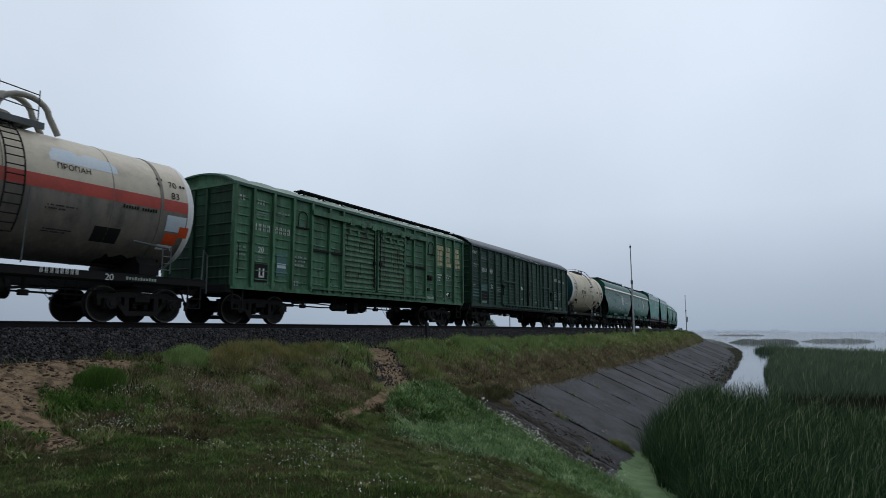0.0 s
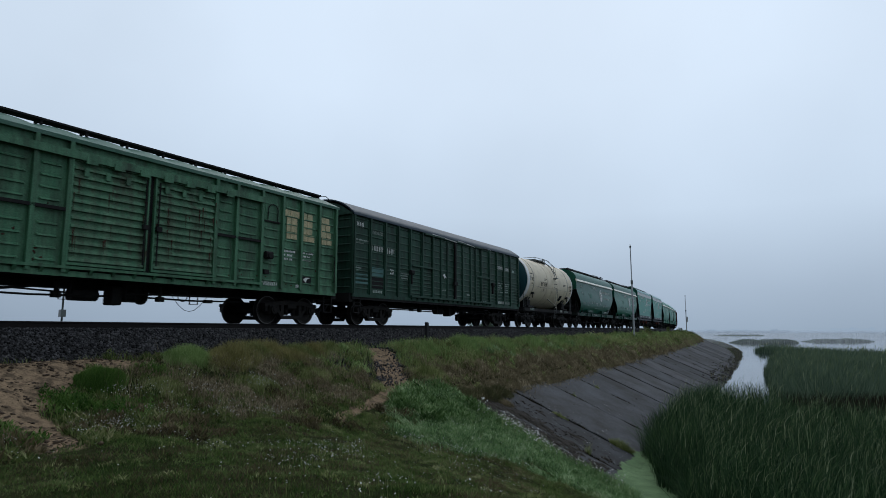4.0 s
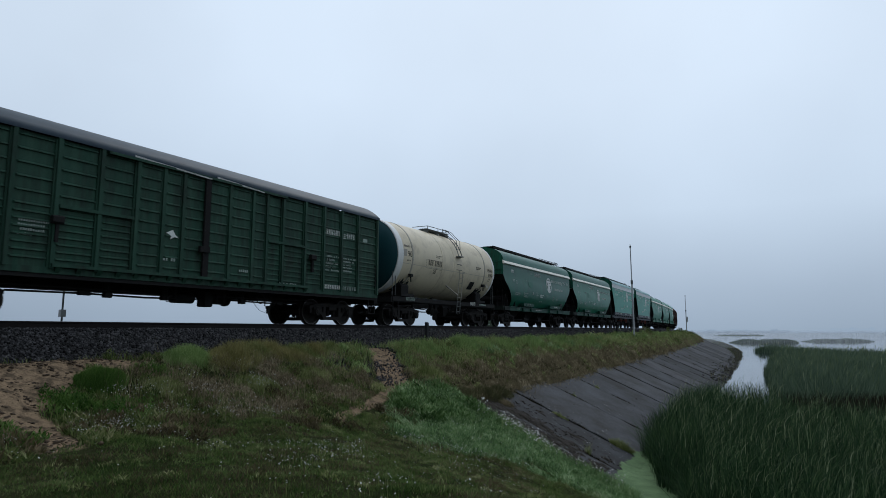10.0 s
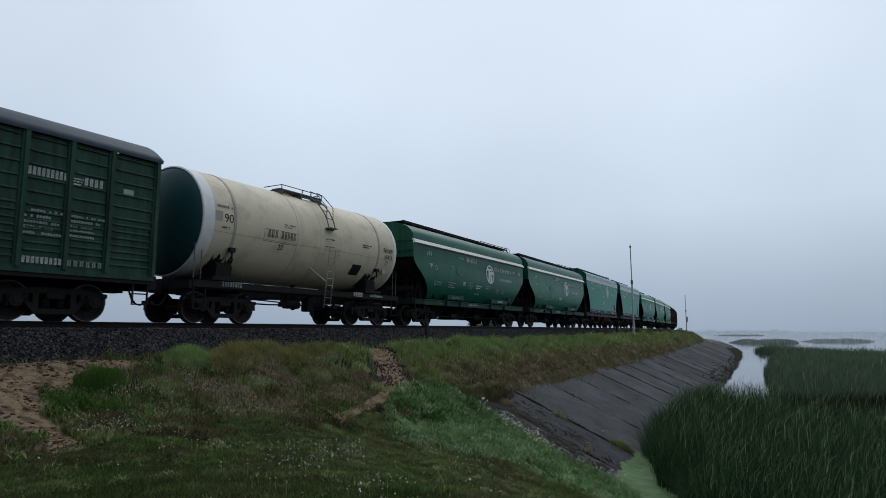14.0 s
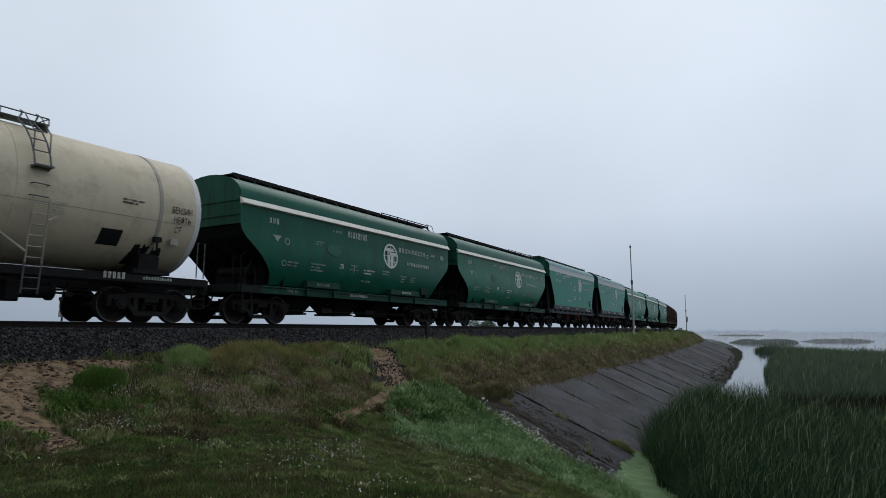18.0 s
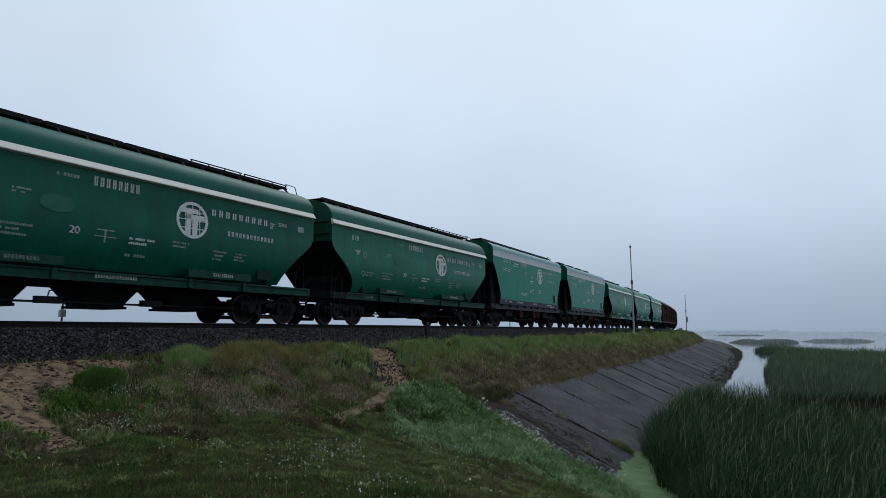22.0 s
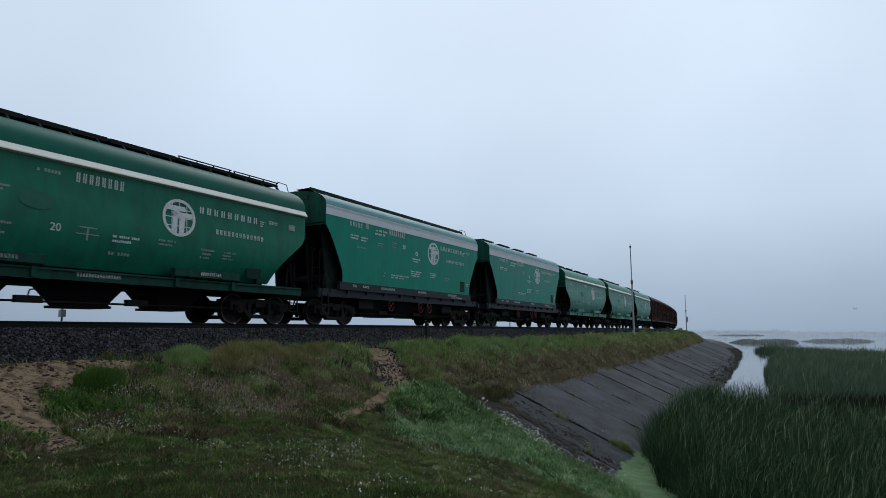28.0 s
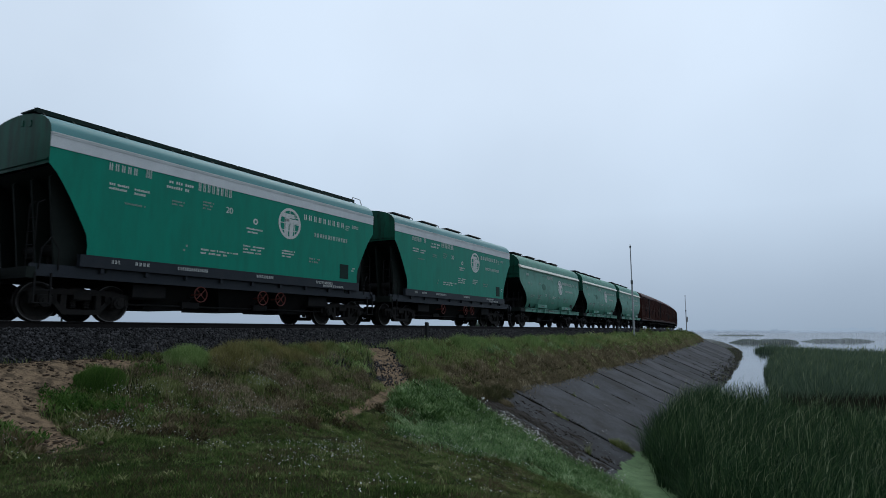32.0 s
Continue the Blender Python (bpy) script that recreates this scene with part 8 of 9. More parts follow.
    lat = RNG.uniform(7.4, 12.2, n)
    ok = RNG.uniform(0, 1, n) < np.clip(0.25 + 0.9 * wobble(s0 * 3.7, lat, 1.2, 63), 0, 1)
    s, lat = s0[ok] + RNG.normal(0, 0.05, ok.sum()), lat[ok]
    x, y = on_track_np(s, lat)
    z = -0.207 - (lat - 2.33) / 2.3
    leaves("joint_moss", "dark moss and short weeds in the slab joints", "weeds", "moss", x, y, z - 0.06, 0.13 * RNG.uniform(0.4, 1.2, len(s)), 0.03, 0.8)


def build_sand_weeds():
    """Dark leafy weeds that stand in and beside the bare sand."""
    for s0, l0, r, n in ((-24.6, 6.15, 0.34, 46), (-24.75, 6.85, 0.40, 46), (-22.75, 5.25, 0.42, 40), (-22.3, 5.9, 0.5, 40), (-20.6, 4.5, 0.35, 22)):
        s = s0 + RNG.normal(0, r * 0.6, n)
        lat = l0 + RNG.normal(0, r * 0.5, n)
        herb_clumps("leafy_weeds", "dark broad-leaved weeds at the edge of the sand", "tuft_green", s, lat, RNG.uniform(0.08, 0.2, n), RNG.uniform(0.06, 0.22, n), 70, (0.035, 0.08), 0.026)


def build_flowers():
    """Small white daisies: a thin stalk and a flat head of petals."""
    spots = [(-23.4, 7.1, 0.7, 190), (-23.0, 6.3, 0.6, 110), (-24.8, 7.2, 0.4, 70), (-21.2, 6.7, 0.7, 110), (-20.2, 6.3, 0.9, 190), (-19.2, 5.4, 1.0, 200), (-21.6, 5.6, 0.6, 70),
             (-23.2, 10.7, 0.6, 50), (-20.8, 10.0, 0.7, 100), (-22.2, 9.2, 0.8, 50), (-17.5, 9.8, 0.7, 130), (-16.6, 10.6, 0.7, 90), (-18.6, 11.4, 0.8, 60), (-24.2, 13.0, 0.7, 40),
             (-14.2, 8.0, 1.0, 110), (-14.8, 9.4, 1.0, 90), (-17.5, 6.2, 0.9, 60), (-13.4, 10.4, 0.5, 60)]
    S_, L_ = [], []
    for s0, l0, r, n in spots:
        # each patch is a handful of tight clusters
        g = RNG.integers(0, 9, n * 3 // 2)
        S_.append((s0 + RNG.normal(0, r * 0.8, 9))[g] + RNG.normal(0, 0.16, len(g)))
        L_.append((l0 + RNG.normal(0, r * 0.5, 9))[g] + RNG.normal(0, 0.13, len(g)))
    n = 230
    S_.append(np.concatenate([RNG.normal(-12.6, 0.25, 120), RNG.uniform(-13.2, -12.1, n - 120)]))
    L_.append(np.concatenate([RNG.normal(9.6, 0.35, 120), RNG.uniform(9.2, 12.6, n - 120)]))
    n = 380
    S_.append(RNG.uniform(-27, -14, n))
    L_.append(RNG.uniform(6, 14, n))
    s, lat = np.concatenate(S_), np.concatenate(L_)
    ok = (s < -12.0) & (lat > 4.2) & (bare_amount(s, lat) < 0.45)
    s, lat = s[ok], lat[ok]
    edge = s > -13.2
    x, y = on_track_np(s, lat)
    z = np.where(edge, np.maximum(ground_z(s, lat), -0.207 - (lat - 2.33) / 2.3), ground_z(s, lat))
    n = len(s)
    h = np.where(edge, RNG.uniform(0.2, 0.42, n), RNG.uniform(0.07, 0.17, n)) + np.where(lat < 6, 0.14, 0)
    arr = blade_arrays(x, y, z, h, 0.006, 0.1, 0.3, 2)
    tagged(new("flower_stalks", leaf_mesh("flower_stalks", arr, "grass_long")), "thin green stalks of wild daisies", "flowers", kind="stuff")
    r = RNG.uniform(0.0045, 0.0098, n) * np.where(edge, 2.7, 1.15)
    k = 7
    a = np.linspace(0, 2 * np.pi, k, endpoint=False)
    tilt = RNG.normal(0, 0.5, (n, 2))
    ring = np.stack([np.cos(a), np.sin(a)], -1)[None] * r[:, None, None]
    pts = np.empty((n, k + 1, 3))
    pts[:, :k, 0] = x[:, None] + ring[..., 0]
    pts[:, :k, 1] = y[:, None] + ring[..., 1]
    pts[:, :k, 2] = (z + h * 0.98)[:, None] + ring[..., 0] * tilt[:, :1] + ring[..., 1] * tilt[:, 1:]
    pts[:, k, 0], pts[:, k, 1], pts[:, k, 2] = x, y, z + h * 0.98 + r * 0.5
    f = np.array([(i, (i + 1) % k, k) for i in range(k)])
    f = (f[None] + (np.arange(n) * (k + 1))[:, None, None]).reshape(-1, 3)
    tagged(new("daisies", add_tone(mesh_np("daisies", pts.reshape(-1, 3), f, "petal"), np.repeat(RNG.uniform(0, 1, n), k + 1))), "small white wild daisies in the grass", "flowers", kind="stuff")


def reed_edge(s):
    """Where the reeds begin beside the slabs."""
    e = np.interp(s, [-30, -13, -9.0, -6.0, 3.0, 6.0, 10.0, 40, 90, 170], [16.5, 14.2, 12.7, 11.8, 11.4, 11.6, 12.4, 14.7, 17.5, 26])
    return e + 0.35 * wobble(s, s * 0 + 1, 3.1, 31) + 0.15 * wobble(s, s * 0 + 1, 0.9, 98)


def build_reeds():
    # near bed
    n = 135000
    x, y = RNG.uniform(1, 27, n), RNG.uniform(4, 31, n)
    s, lat = track_coords(x, y)
    back = np.interp(x / y, [0.30, 0.44, 0.50, 0.56, 0.72], [30.0, 30.5, 29.0, 24.0, 22.3]) + 0.8 * wobble(x, x * 0, 4.0, 32)
    ok = (lat > reed_edge(s)) & (y < back) & (ground_z(s, lat, False) < WATER_Z + 0.15) & (RNG.uniform(0, 1, n) < np.clip(0.85 + 0.35 * wobble(x, y, 2.3, 33), 0.5, 1))
    ok &= x < 0.78 * y + 3.5
    x, y, s, lat = x[ok], y[ok], s[ok], lat[ok]
    edge = np.clip((lat - reed_edge(s)) / 0.8, 0, 1)
    h = (1.4 + 0.98 * edge) * RNG.uniform(0.62, 1.12, len(x)) * (1 + 0.10 * wobble(x, y, 3.5, 34))
    tall = h > 0
    arr = blade_arrays(x, y, np.full(len(x), WATER_Z - 0.1), h, RNG.uniform(0.011, 0.026, len(x)), 0.30, 2.0, 4, (0.04, -0.03), patch=1.6)
    tagged(new("reeds", leaf_mesh("reeds", arr, "reed")), "dense dark green reeds standing in the shallow water", "reeds", kind="stuff")
    # bent leaves, the light they catch painted in as a paler green
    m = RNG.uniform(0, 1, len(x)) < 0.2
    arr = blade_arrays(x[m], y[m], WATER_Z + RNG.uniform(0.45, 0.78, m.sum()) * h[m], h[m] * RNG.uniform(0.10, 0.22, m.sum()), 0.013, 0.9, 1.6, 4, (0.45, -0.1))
    tagged(new("reed_leaves", leaf_mesh("reed_leaves", arr, "reed_lit")), "pale bent leaves among the reeds", "reeds", kind="stuff")
    # leaves that hang out over the edge of the bed
    n = 4500
    se = RNG.uniform(-16, 12, n)
    le = reed_edge(se) + np.abs(RNG.normal(0, 0.35, n)) - 0.15
    xe, ye = on_track_np(se, le)
    ok = (ground_z(se, le, False) < WATER_Z + 0.2) & (xe > 1)
    xe, ye = xe[ok], ye[ok]
    arr = blade_arrays(xe, ye, np.full(len(xe), WATER_Z - 0.05), RNG.uniform(0.5, 1.7, len(xe)), 0.016, 0.6, 1.6, 4, (-0.12, 0.05), patch=1.6)
    tagged(new("reed_fringe", leaf_mesh("reed_fringe", arr, "reed")), "bent green reed leaves hanging over the duckweed", "reeds", kind="stuff")
    # lower growth in the lane behind the near bed, near black to paint its shade
    n = 14000
    x, y = RNG.uniform(12, 28, n), RNG.uniform(21, 34, n)
    ok = (x / y > 0.53) & (x / y < 0.80) & (y > np.interp(x / y, [0.50, 0.56, 0.72], [29.5, 24.5, 22.5]))
    x, y = x[ok], y[ok]
    arr = blade_arrays(x, y, np.full(len(x), WATER_Z - 0.1), RNG.uniform(0.9, 1.5, len(x)), 0.04, 0.35, 1.4, 3)
    tagged(new("reeds", leaf_mesh("reeds", arr, "moss")), "low dead reeds in a lane between the beds, shade painted into their colour", "reeds", kind="stuff")
    # scattered stalks in the open gap behind
    n = 420
    x, y = RNG.uniform(11, 19, n), RNG.uniform(26, 34, n)
    s, lat = track_coords(x, y)
    ok = (lat > 12.2) & (RNG.uniform(0, 1, n) < np.clip(0.5 + 0.9 * wobble(x, y, 2.0, 39), 0, 1))
    x, y = x[ok], y[ok]
    arr = blade_arrays(x, y, np.full(len(x), WATER_Z - 0.1), RNG.uniform(0.8, 2.3, len(x)), 0.022, 0.3, 1.0, 3)
    tagged(new("reeds", leaf_mesh("reeds", arr, "reed")), "scattered dark reed stalks in open water", "reeds", kind="stuff")
    # middle bed, with a rounded ragged edge on the channel and a tongue at its far end
    for n, y0, y1, w, seg in ((230000, 28, 75, 0.032, 2), (90000, 75, 132, 0.075, 2)):
        x, y = RNG.uniform(10, 100, n), RNG.uniform(y0, y1, n)
        left = np.interp(y, [28, 38, 45, 59, 73, 94, 109, 115, 119, 126, 131], [15.0, 19.9, 23.3, 30.2, 37.6, 49.6, 58.6, 60.6, 59.5, 62.4, 67.0]) + 0.35 * wobble(y, y * 0, 4.0, 46) + 0.4 * wobble(y, y * 0, 13.0, 47)
        far = np.interp(x / y, [0.49, 0.53, 0.57, 0.64, 0.72], [130, 128, 112, 99, 94]) + 3.5 * wobble(x, x * 0, 9, 36)
        ok = (x > left) & (x < 0.80 * y + 6) & (y > 32.5 + 0.8 * wobble(x, x * 0, 9, 35)) & (y < far)
        ok &= RNG.uniform(0, 1, n) < np.clip(0.75 + 0.6 * wobble(x, y, 5, 48), 0.2, 1)
        x, y, left = x[ok], y[ok], left[ok]
        h = 2.0 * RNG.uniform(0.72, 1.08, len(x)) * (1 + 0.14 * wobble(x, y, 6, 37)) * (0.45 + 0.55 * np.clip((x - left) / (0.012 * y), 0, 1) ** 0.7)
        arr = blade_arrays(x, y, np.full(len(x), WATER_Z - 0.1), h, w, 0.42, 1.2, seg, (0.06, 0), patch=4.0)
        tagged(new("reeds", leaf_mesh("reeds", arr, "reed_hazed")), "broad bed of green reeds across the marsh, haze in their colour", "reeds", kind="stuff")
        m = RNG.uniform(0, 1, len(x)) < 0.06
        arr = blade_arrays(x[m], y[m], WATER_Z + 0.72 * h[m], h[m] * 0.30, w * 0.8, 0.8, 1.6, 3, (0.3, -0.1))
        tagged(new("reed_leaves", leaf_mesh("reed_leaves", arr, "reed_lit")), "pale bent leaves and tips among the reeds", "reeds", kind="stuff")
    # thin islands of reed in the open water
    for x0, x1, y0, y1, n, gap, hh in ((95.5, 117, 203, 212, 9000, 0, 1.75), (131.5, 157, 226, 232, 5000, 1, 1.45), (204, 240, 462, 476, 4000, 0, 1.15)):
        x, y = RNG.uniform(x0, x1, n), RNG.uniform(y0, y1, n)
        t = (x - x0) / (x1 - x0)
        ok = (abs((y - y0) / (y1 - y0) - 0.5) < 0.5 * np.clip(4 * t * (1 - t), 0, 1) ** 0.25) & ((wobble(x, y * 0, 5, 38) > -0.75) if gap else True)
        x, y, t = x[ok], y[ok], t[ok]
        h = hh * RNG.uniform(0.45, 1.1, len(x)) * (0.85 + 0.3 * wobble(x, y * 0, 6, 49)) * np.clip(6 * t, 0.35, 1) * np.clip(9 * (1 - t), 0.35, 1)
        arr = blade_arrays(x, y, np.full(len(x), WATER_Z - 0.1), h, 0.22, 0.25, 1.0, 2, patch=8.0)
        tagged(new("reed_island", leaf_mesh("reed_island", arr, "reed_hazed")), "low island of reeds in the open water", "reeds")
    # dry brush on the broken foot of the far slope
    n = 4500
    s = RNG.uniform(26, 180, n)
    lat = toe_lat(s) - np.abs(RNG.normal(0, 0.7, n))
    ok = RNG.uniform(0, 1, n) < np.clip(0.25 + 0.9 * wobble(s, lat, 3.0, 50), 0.03, 1)
    s, lat = s[ok], lat[ok]
    x, y = on_track_np(s, lat)
    z = np.maximum(ground_z(s, lat), -0.207 - (lat - 2.33) / 2.3)
    leaves("shore_brush", "greyish brown brush on the broken foot of the slope", "brush", "grass_dark", x, y, z - 0.03, RNG.uniform(0.08, 0.38, len(s)), 0.05, 0.8)


def build_duckweed():
    s = np.linspace(-21, -3.6, 420)
    t = np.linspace(0, 1, 12)
    S, T = np.meshgrid(s, t, indexing="ij")
    l0 = 11.82 + 0.12 * wobble(S, S * 0, 1.3, 41) + 0.09 * wobble(S, S * 0, 0.35, 43) + 0.05 * wobble(S, S * 0, 0.12, 46)
    l1 = np.maximum(l0 + 0.02, np.interp(S, [-21, -13, -8, -5, -3.6], [19, 17.0, 14.5, 12.6, 11.9]) + 0.3 * wobble(S, S * 0 + 2, 1.5, 42))
    L_ = l0 + (l1 - l0) * T
    X, Y = on_track_np(S, L_)
    v = np.stack([X, Y, np.maximum(WATER_Z + 0.006, -0.207 - (L_ - 2.33) / 2.3 + 0.035)], -1).reshape(-1, 3)
    n, m = S.shape
    i = np.arange(n * m).reshape(n, m)
    f = np.stack([i[:-1, :-1], i[:-1, 1:], i[1:, 1:], i[1:, :-1]], -1).reshape(-1, 4)[:, ::-1]
    tagged(new("duckweed", mesh_np("duckweed", v, f, "duckweed")), "pale green duckweed covering the water's edge", "duckweed", kind="stuff")


M["grass_dry_short"] = blade_material("dry_turf", (0.040, 0.034, 0.016), (0.125, 0.104, 0.054), (0.25, 0.20, 0.12))
M["grass_dark"] = blade_material("dark_olive_grass", (0.032, 0.036, 0.015), (0.098, 0.100, 0.044), (0.23, 0.21, 0.12))
# joint moss; the same dark colours paint the shade of the reed lane
M["moss"] = blade_material("dark_moss_and_lane_shade", (0.012, 0.012, 0.008), (0.022, 0.020, 0.012), (0.045, 0.038, 0.02))
M["tuft_green"] = blade_material("dark_tuft_grass", (0.028, 0.075, 0.012), (0.085, 0.170, 0.034), (0.17, 0.27, 0.07))
# paler reed colours: a highlight painted onto the bent leaves
M["reed_lit"] = blade_material("pale_reed_leaves", (0.07, 0.11, 0.05), (0.16, 0.21, 0.105), (0.36, 0.40, 0.25))
build_bank_grass()
build_landing_turf()
build_tufts()
build_flowers()
build_reeds()
build_duckweed()
build_sand_weeds()


# ---- masts, posts and the far shore ----
def build_mast(s, lat, h, r, lean, label, box=False):
    m = tagged(new("mast"), label, "mast", "masts along the line")
    z0 = float(ground_z(np.array([s]), np.array([lat]), False)[0])
    m.matrix_basis = track_pose(s, lat, z0) @ pose(0, 0, 0, 0, lean, 0)
    mb = MB()
    mb.cyl((0, 0, -0.3), (0, 0, h * 0.62), r, 12, r * 0.85)
    mb.cyl((0, 0, h * 0.62), (0, 0, h), r * 0.62, 12, r * 0.5)
    part("pole", mb, "post", m, smooth=40)
    mb = MB()
    mb.cyl((0, 0, h * 0.60), (0, 0, h * 0.64), r * 1.15, 12)
    part("collar", mb, "steel_grey", m)
    mb = MB()
    mb.cyl((0, 0, h), (0, 0, h + 0.16), r * 0.95, 10)
    mb.cyl((0, 0, h + 0.16), (0, 0, h + 0.30), r * 0.35, 8)
    part("cap", mb, "steel_grey", m)
    mb = MB()
    mb.box(-0.16, 0.16, -0.16, 0.16, -0.05, 0.10)
    part("footing", mb, "sleeper", m)
    if box:
        mb = MB()
        mb.box(-0.20, 0.20, -0.34, -0.06, 2.4, 3.4)
        part("cabinet", mb, "post", m, "pale grey cabinet")


def build_post(s, lat, h, r, material, label, box=False):
    m = tagged(new("line_post"), label, "post", "posts beside the track")
    z0 = float(ground_z(np.array([s]), np.array([lat]), False)[0])
    m.matrix_basis = track_pose(s, lat, z0)
    mb = MB()
    mb.box(-r, r, -r, r, -0.2, h, r * 0.25)
    part("shaft", mb, material, m)
    mb = MB()
    mb.prism([(-r * 1.1, h), (r * 1.1, h), (r * 0.6, h + r), (-r * 0.6, h + r)], -r * 1.1, r * 1.1)
    part("post_cap", mb, material, m)
    if box:
        mb = MB()
        mb.box(-0.08, 0.08, -0.08, 0.08, 1.46, 1.70)
        part("junction_box", mb, "post", m, "pale grey box")


def build_stalks():
    """A dry stalk or two that stand against the sky beyond the far rail."""
    for s, lat, h in ((-6.5, -4.2, 0.95), (14.0, -4.4, 1.2)):
        mb = MB()
        x, y, _ = on_track(s, lat)
        z = float(ground_z(np.array([s]), np.array([lat]), False)[0])
        mb.tube([(x, y, z), (x + 0.03, y, z + h * 0.6), (x + 0.10, y, z + h)], 0.008, 4)
        mb.tube([(x + 0.04, y, z + h * 0.65), (x - 0.05, y + 0.02, z + h * 0.9)], 0.006, 4)
        mb.tube([(x + 0.02, y, z + h * 0.4), (x + 0.10, y, z + h * 0.62)], 0.006, 4)
        tagged(part("dry_stalk", mb, "grass_dry", None), "thin dry weed stalk beside the track", "stalk")


def build_far_bush(s0, lat0, zb, top, width, seed):
    """A round bushy tree beyond the line, its crown just above the rails."""
    r = np.random.default_rng(seed)
    tree = tagged(new("tree"), "distant grey-green bushy tree beyond the track, fog tint in its colour", "tree")
    x, y, _ = on_track(s0, lat0)
    tree.matrix_basis = pose(x, y, zb)
    h = top - zb
    mb = MB()
    mb.tube([(0, 0, -0.3), (0.05, 0, h * 0.3), (0.0, 0.1, h * 0.6)], 0.12, 6)
    for k in range(5):
        a = k * 1.3
        mb.tube([(0, 0, h * 0.35), (0.25 * width * math.cos(a), 0.25 * width * math.sin(a), h * (0.6 + 0.06 * k))], 0.05, 5)
    part("trunk", mb, "sleeper", tree)
    n = 9000
    c = np.array([(r.uniform(-0.38, 0.38) * width, r.uniform(-0.3, 0.3) * width, h * r.uniform(0.45, 0.86)) for _ in range(16)])
    i = r.integers(0, 16, n)
    d = r.normal(0, 1, (n, 3))
    d *= (r.uniform(0.3, 1, n) ** 0.5 * 0.22 * width / np.linalg.norm(d, axis=1))[:, None]
    p = c[i] + d
    v, f, tone = blade_arrays(p[:, 0], p[:, 1], p[:, 2], r.uniform(0.10, 0.22, n), 0.09, 1.5, 0.5, 2, rng=r)
    part("crown", add_tone(mesh_np("crown", v, f, "tree_far"), tone), "tree_far", tree)


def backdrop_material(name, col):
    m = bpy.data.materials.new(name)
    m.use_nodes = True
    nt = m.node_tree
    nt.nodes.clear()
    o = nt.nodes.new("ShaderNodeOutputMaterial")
    # emission: the backdrop glows by itself in a haze colour
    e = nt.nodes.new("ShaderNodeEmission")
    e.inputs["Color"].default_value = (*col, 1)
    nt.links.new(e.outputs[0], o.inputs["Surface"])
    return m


def build_far_shore():
    """The far shore, its haze put into a glowing colour: low ragged lines of trees more than a kilometre away."""
    r = np.random.default_rng(5)
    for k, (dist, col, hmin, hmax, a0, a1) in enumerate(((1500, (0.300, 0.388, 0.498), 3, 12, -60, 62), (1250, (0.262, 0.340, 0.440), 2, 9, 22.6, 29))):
        M["shore%d" % k] = backdrop_material("fog_tinted_glowing_shore", col)
        n = 900
        a = np.radians(np.linspace(a0, a1, n))
        base = 0.5 + 0.5 * wobble(np.degrees(a), a * 0, 14, 51 + k)
        fine = 0.5 + 0.5 * wobble(np.degrees(a), a * 0, 1.4, 53 + k) + 0.25 * wobble(np.degrees(a), a * 0, 0.35, 55 + k)
        h = hmin + (hmax - hmin) * np.clip(base * 1.1 - 0.1, 0, 1) * np.clip(fine, 0.1, 1.3)
        x, y = dist * np.sin(a), dist * np.cos(a)
        v = np.concatenate([np.stack([x, y, np.full(n, WATER_Z - 1)], -1), np.stack([x, y, WATER_Z + h], -1)])
        i = np.arange(n - 1)
        f = np.stack([i, i + 1, n + i + 1, n + i], -1)
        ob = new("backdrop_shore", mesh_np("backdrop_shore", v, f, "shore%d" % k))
        tagged(ob, "far wooded shore in a glowing fog-tinted colour", "backdrop", kind="structure")


build_mast(30.0, 4.3, 8.6, 0.09, -1.95, "pale slender steel mast on the embankment shoulder")
build_mast(103.0, 4.2, 7.5, 0.10, -1.2, "pale slender steel mast with a small cabinet", True)
build_post(-7.4, 3.35, 0.92, 0.06, "post_dark", "short dark marker post at the ballast foot")
build_post(25.8, 3.6, 0.95, 0.07, "post_dark", "short dark marker post at the ballast foot")
build_post(88.0, 3.6, 0.9, 0.09, "post_dark", "short dark marker post at the ballast foot")
build_post(93.0, 3.6, 0.9, 0.09, "post_dark", "short dark marker post at the ballast foot")
build_post(-17.8, -4.6, 3.0, 0.022, "steel_grey", "thin grey post with a junction box beyond the track", True)
build_post(21.0, -4.6, 3.0, 0.03, "steel_grey", "thin grey post beyond the track")
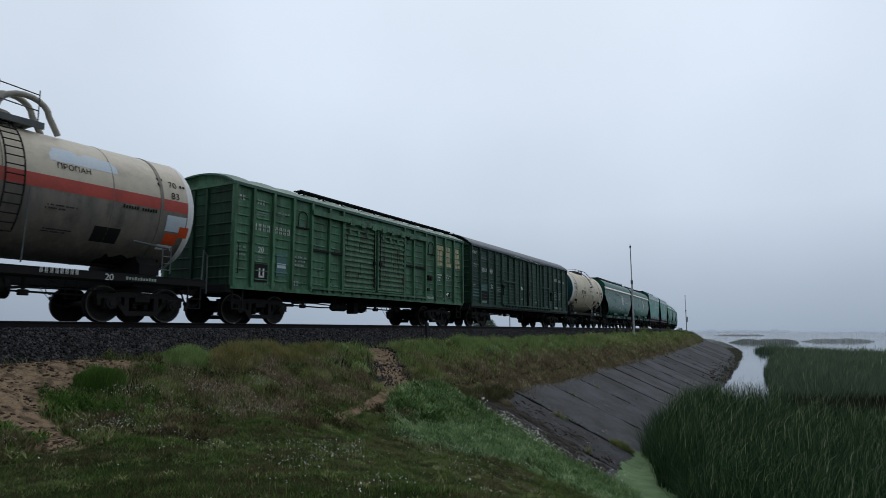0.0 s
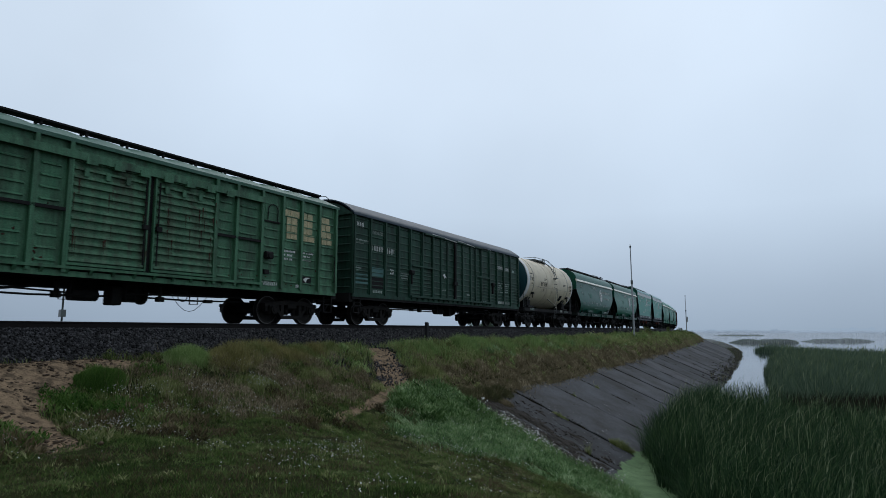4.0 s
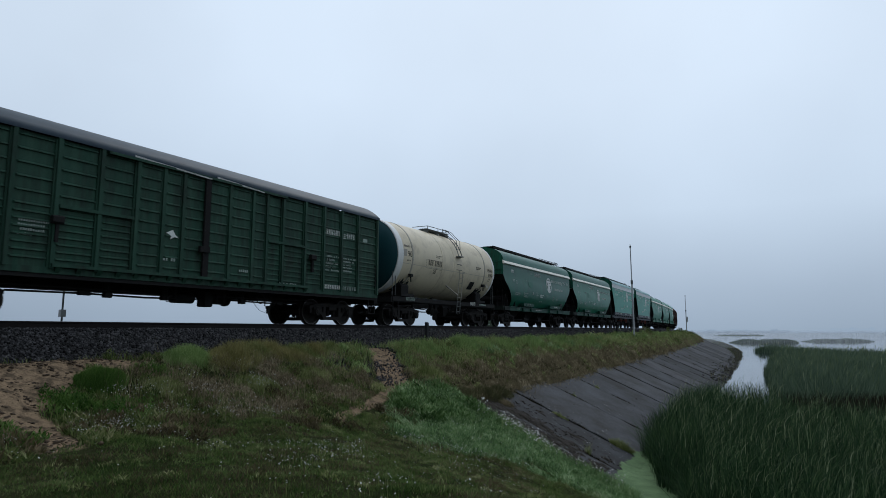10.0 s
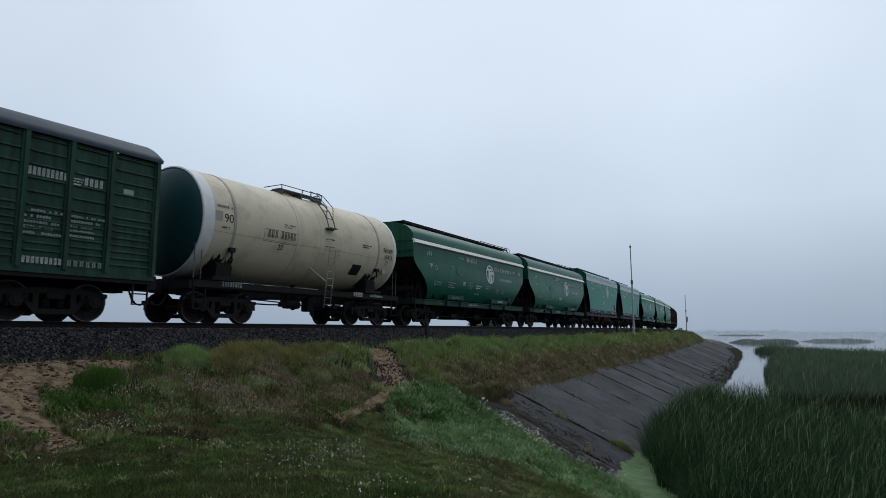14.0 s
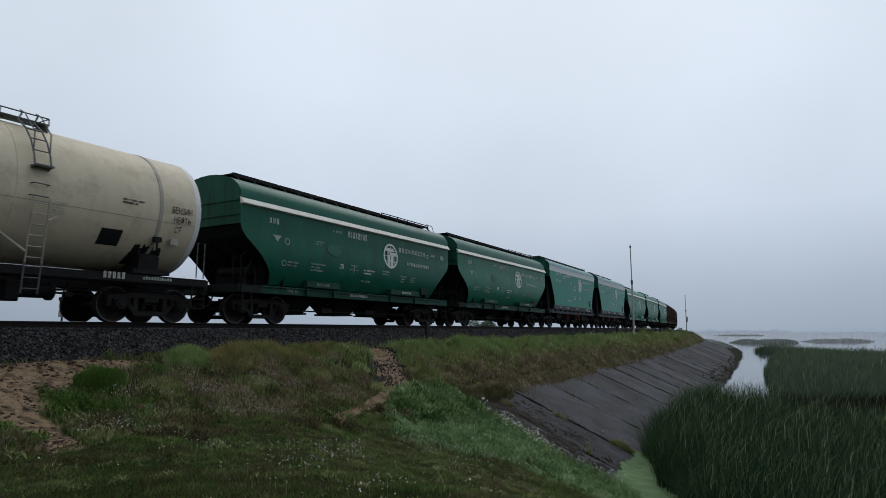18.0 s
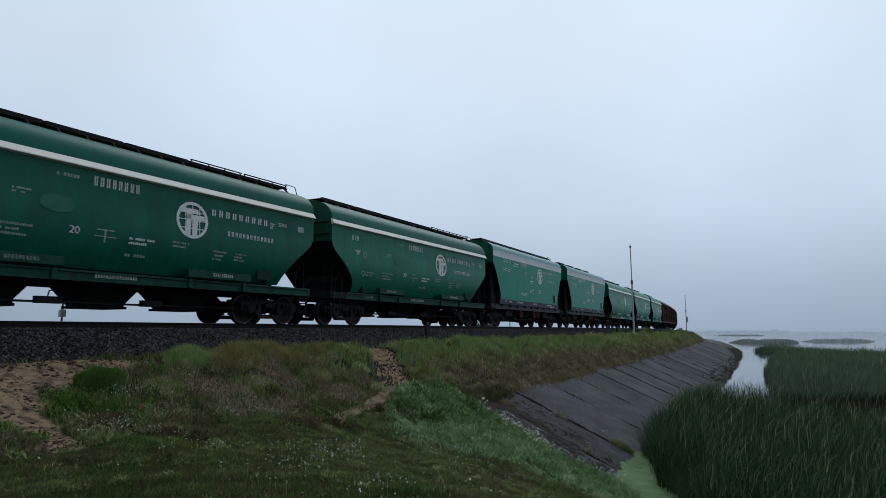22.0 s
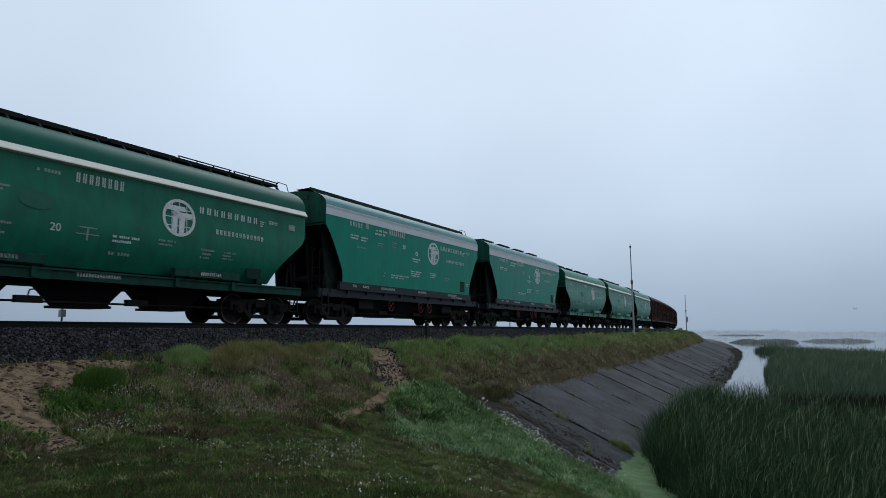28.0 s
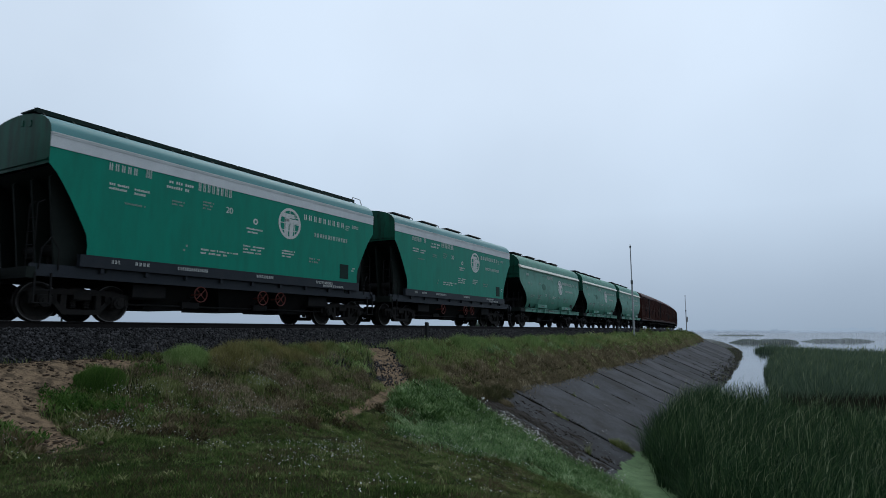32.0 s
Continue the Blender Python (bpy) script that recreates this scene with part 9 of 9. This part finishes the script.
def fog_material():
    m = bpy.data.materials.new("drifting_fog")
    m.use_nodes = True
    nt = m.node_tree
    nt.nodes.clear()
    L = nt.links.new
    o = nt.nodes.new("ShaderNodeOutputMaterial")
    mix = nt.nodes.new("ShaderNodeMixShader")
    tr = nt.nodes.new("ShaderNodeBsdfTransparent")
    df = nt.nodes.new("ShaderNodeBsdfTranslucent")
    d2 = nt.nodes.new("ShaderNodeBsdfDiffuse")
    add = nt.nodes.new("ShaderNodeMixShader")
    for n in (df, d2):
        n.inputs["Color"].default_value = (0.86, 0.90, 0.95, 1)
    tc = nt.nodes.new("ShaderNodeTexCoord")
    sep = nt.nodes.new("ShaderNodeSeparateXYZ")
    fade = nt.nodes.new("ShaderNodeMapRange")
    fade.interpolation_type = "SMOOTHSTEP"
    fade.inputs["From Min"].default_value = 1.0
    fade.inputs["From Max"].default_value = 0.4
    fade.inputs["To Max"].default_value = 0.22
    side = nt.nodes.new("ShaderNodeMapRange")
    side.interpolation_type = "SMOOTHSTEP"
    side.inputs["From Max"].default_value = 0.004
    mul = nt.nodes.new("ShaderNodeMath")
    mul.operation = "MULTIPLY"
    L(tc.outputs["Generated"], sep.inputs[0])
    L(sep.outputs["Z"], fade.inputs["Value"])
    L(sep.outputs["X"], side.inputs["Value"])
    L(fade.outputs["Result"], mul.inputs[0])
    L(side.outputs["Result"], mul.inputs[1])
    L(df.outputs[0], add.inputs[1])
    L(d2.outputs[0], add.inputs[2])
    L(mul.outputs[0], mix.inputs["Fac"])
    L(tr.outputs[0], mix.inputs[1])
    L(add.outputs[0], mix.inputs[2])
    L(mix.outputs[0], o.inputs["Surface"])
    return m


def build_fog():
    """Thin sheets of fog lying on the open marsh."""
    M["fog"] = fog_material()
    for y0, h in ((150, 3.6), (222, 3.7), (330, 3.8), (520, 4.0), (800, 4.1)):
        s = np.interp(y0, [120, 200, 400, 800], [100, 187, 390, 560])
        x0 = on_track(float(s), 7.5)[0]
        v = np.array([(x0, y0, WATER_Z + 0.02), (x0 + y0 * 1.2, y0, WATER_Z + 0.02), (x0 + y0 * 1.2, y0, WATER_Z + h), (x0, y0, WATER_Z + h)], float)
        ob = new("fog_bank", mesh_np("fog_bank", v, np.array([[0, 1, 2, 3]]), "fog"))
        tagged(ob, "thin bank of white fog lying on the marsh", "fog", kind="stuff")


build_far_bush(37.2, -14.0, -4.4, 1.1, 3.4, 61)
build_stalks()
build_fog()
build_far_shore()


BIRDS = []


def build_swallow(label, rows):
    """A small dark bird: a slim body with a forked tail and two bent wings that beat."""
    b = tagged(new("swallow"), label, "bird", "swallows over the marsh")
    mb = MB()
    prof = [(-0.095, 0.001), (-0.085, 0.012), (-0.05, 0.021), (0.0, 0.024), (0.045, 0.014), (0.07, 0.008)]
    n = 8
    mb.loft([[(r * math.cos(2 * math.pi * i / n), y, r * 0.9 * math.sin(2 * math.pi * i / n)) for i in range(n)] for y, r in prof])
    part("body", mb, "post_dark", b, smooth=60)
    mb = MB()
    for sg in (-1, 1):
        mb.prism([(sg * 0.002, 0.06), (sg * 0.012, 0.06), (sg * 0.030, 0.15)], -0.002, 0.002, "z")
    part("tail", mb, "post_dark", b)
    wings = []
    for sg in (-1, 1):
        mb = MB()
        mb.prism([(sg * q, y) for q, y in ((0.0, -0.045), (0.07, -0.055), (0.165, 0.035), (0.07, -0.005), (0.0, 0.03))], -0.003, 0.003, "z")
        wings.append((part("wing", mb, "post_dark", b, at=pose(sg * 0.015, 0, 0.008)), sg))
    BIRDS.append((b, wings, rows))


# flight: time, across, ahead, height
SWALLOW_B = [(27.7, 34.29, 44, -1.81), (28, 35.29, 48, -1.53), (28.3, 36.12, 52, -1.18), (28.5, 36.71, 55, -0.74), (28.7, 37.26, 58, -0.56), (28.9, 37.77, 61, -0.47), (29.3, 38.51, 67, -0.56), (30.3, 42.51, 127, -3.2), (31.9, 98.51, 347, -3.4)]
SWALLOW_A = [(27.3, 29.47, 36, -0.46), (27.5, 30.2, 39, -0.06), (27.7, 30.6, 42, 0.4), (27.9, 30.82, 45, 0.89), (28, 30.79, 46.5, 1.35), (28.1, 30.8, 48, 1.7), (28.3, 30.65, 51, 1.92), (28.5, 30.6, 54, 1.55), (28.7, 31.09, 58, 1.05), (28.9, 31.94, 62, 0.3), (29.2, 33.74, 69, -0.44), (30.2, 37.74, 129, -3.2), (31.9, 93.74, 349, -3.4)]
build_swallow("small dark swallow flying low over the foggy marsh", SWALLOW_A)
build_swallow("small dark swallow skimming above the reeds", SWALLOW_B)


# ---- movement ----
def fly(b, wings, rows):
    """Key a bird along its flight, turned along its way, its wings beating."""
    keys = []
    for i, (t, x, y, z) in enumerate(rows):
        u, v = rows[max(0, i - 1)], rows[min(len(rows) - 1, i + 1)]
        keys.append((t, pose(x, y, z, 0, 0, math.degrees(math.atan2(v[2] - u[2], v[1] - u[1])) + 90)))
    walk(b, [(0.0, keys[0][1])] + keys + [(SECONDS, keys[-1][1])])
    t0, t1 = rows[0][0], rows[-1][0]
    beats = [t0 + 0.1 * i for i in range(int((t1 - t0) / 0.1))]
    for w, sg in wings:
        up = [(t, pose(sg * 0.015, 0, 0.008, 0, -sg * (38 if i % 2 else -24), 0)) for i, t in enumerate(beats)]
        walk(w, [(0.0, up[0][1])] + up + [(SECONDS, up[-1][1])])


def motions():
    for b, wings, rows in BIRDS:
        fly(b, wings, rows)
    times = [0.5 * i for i in range(65)]
    for car, u in CARS:
        walk(car, [(t, track_pose(TRAIN_0 + u - rolled(t))) for t in times])
    turns = [0.2 * i for i in range(161)]
    angle = [-math.degrees(rolled(t) / 0.4785) for t in turns]
    for ws, x in WHEELSETS:
        walk(ws, [(t, pose(x, 0, 0.4785, 0, a, 0)) for t, a in zip(turns, angle)])


motions()
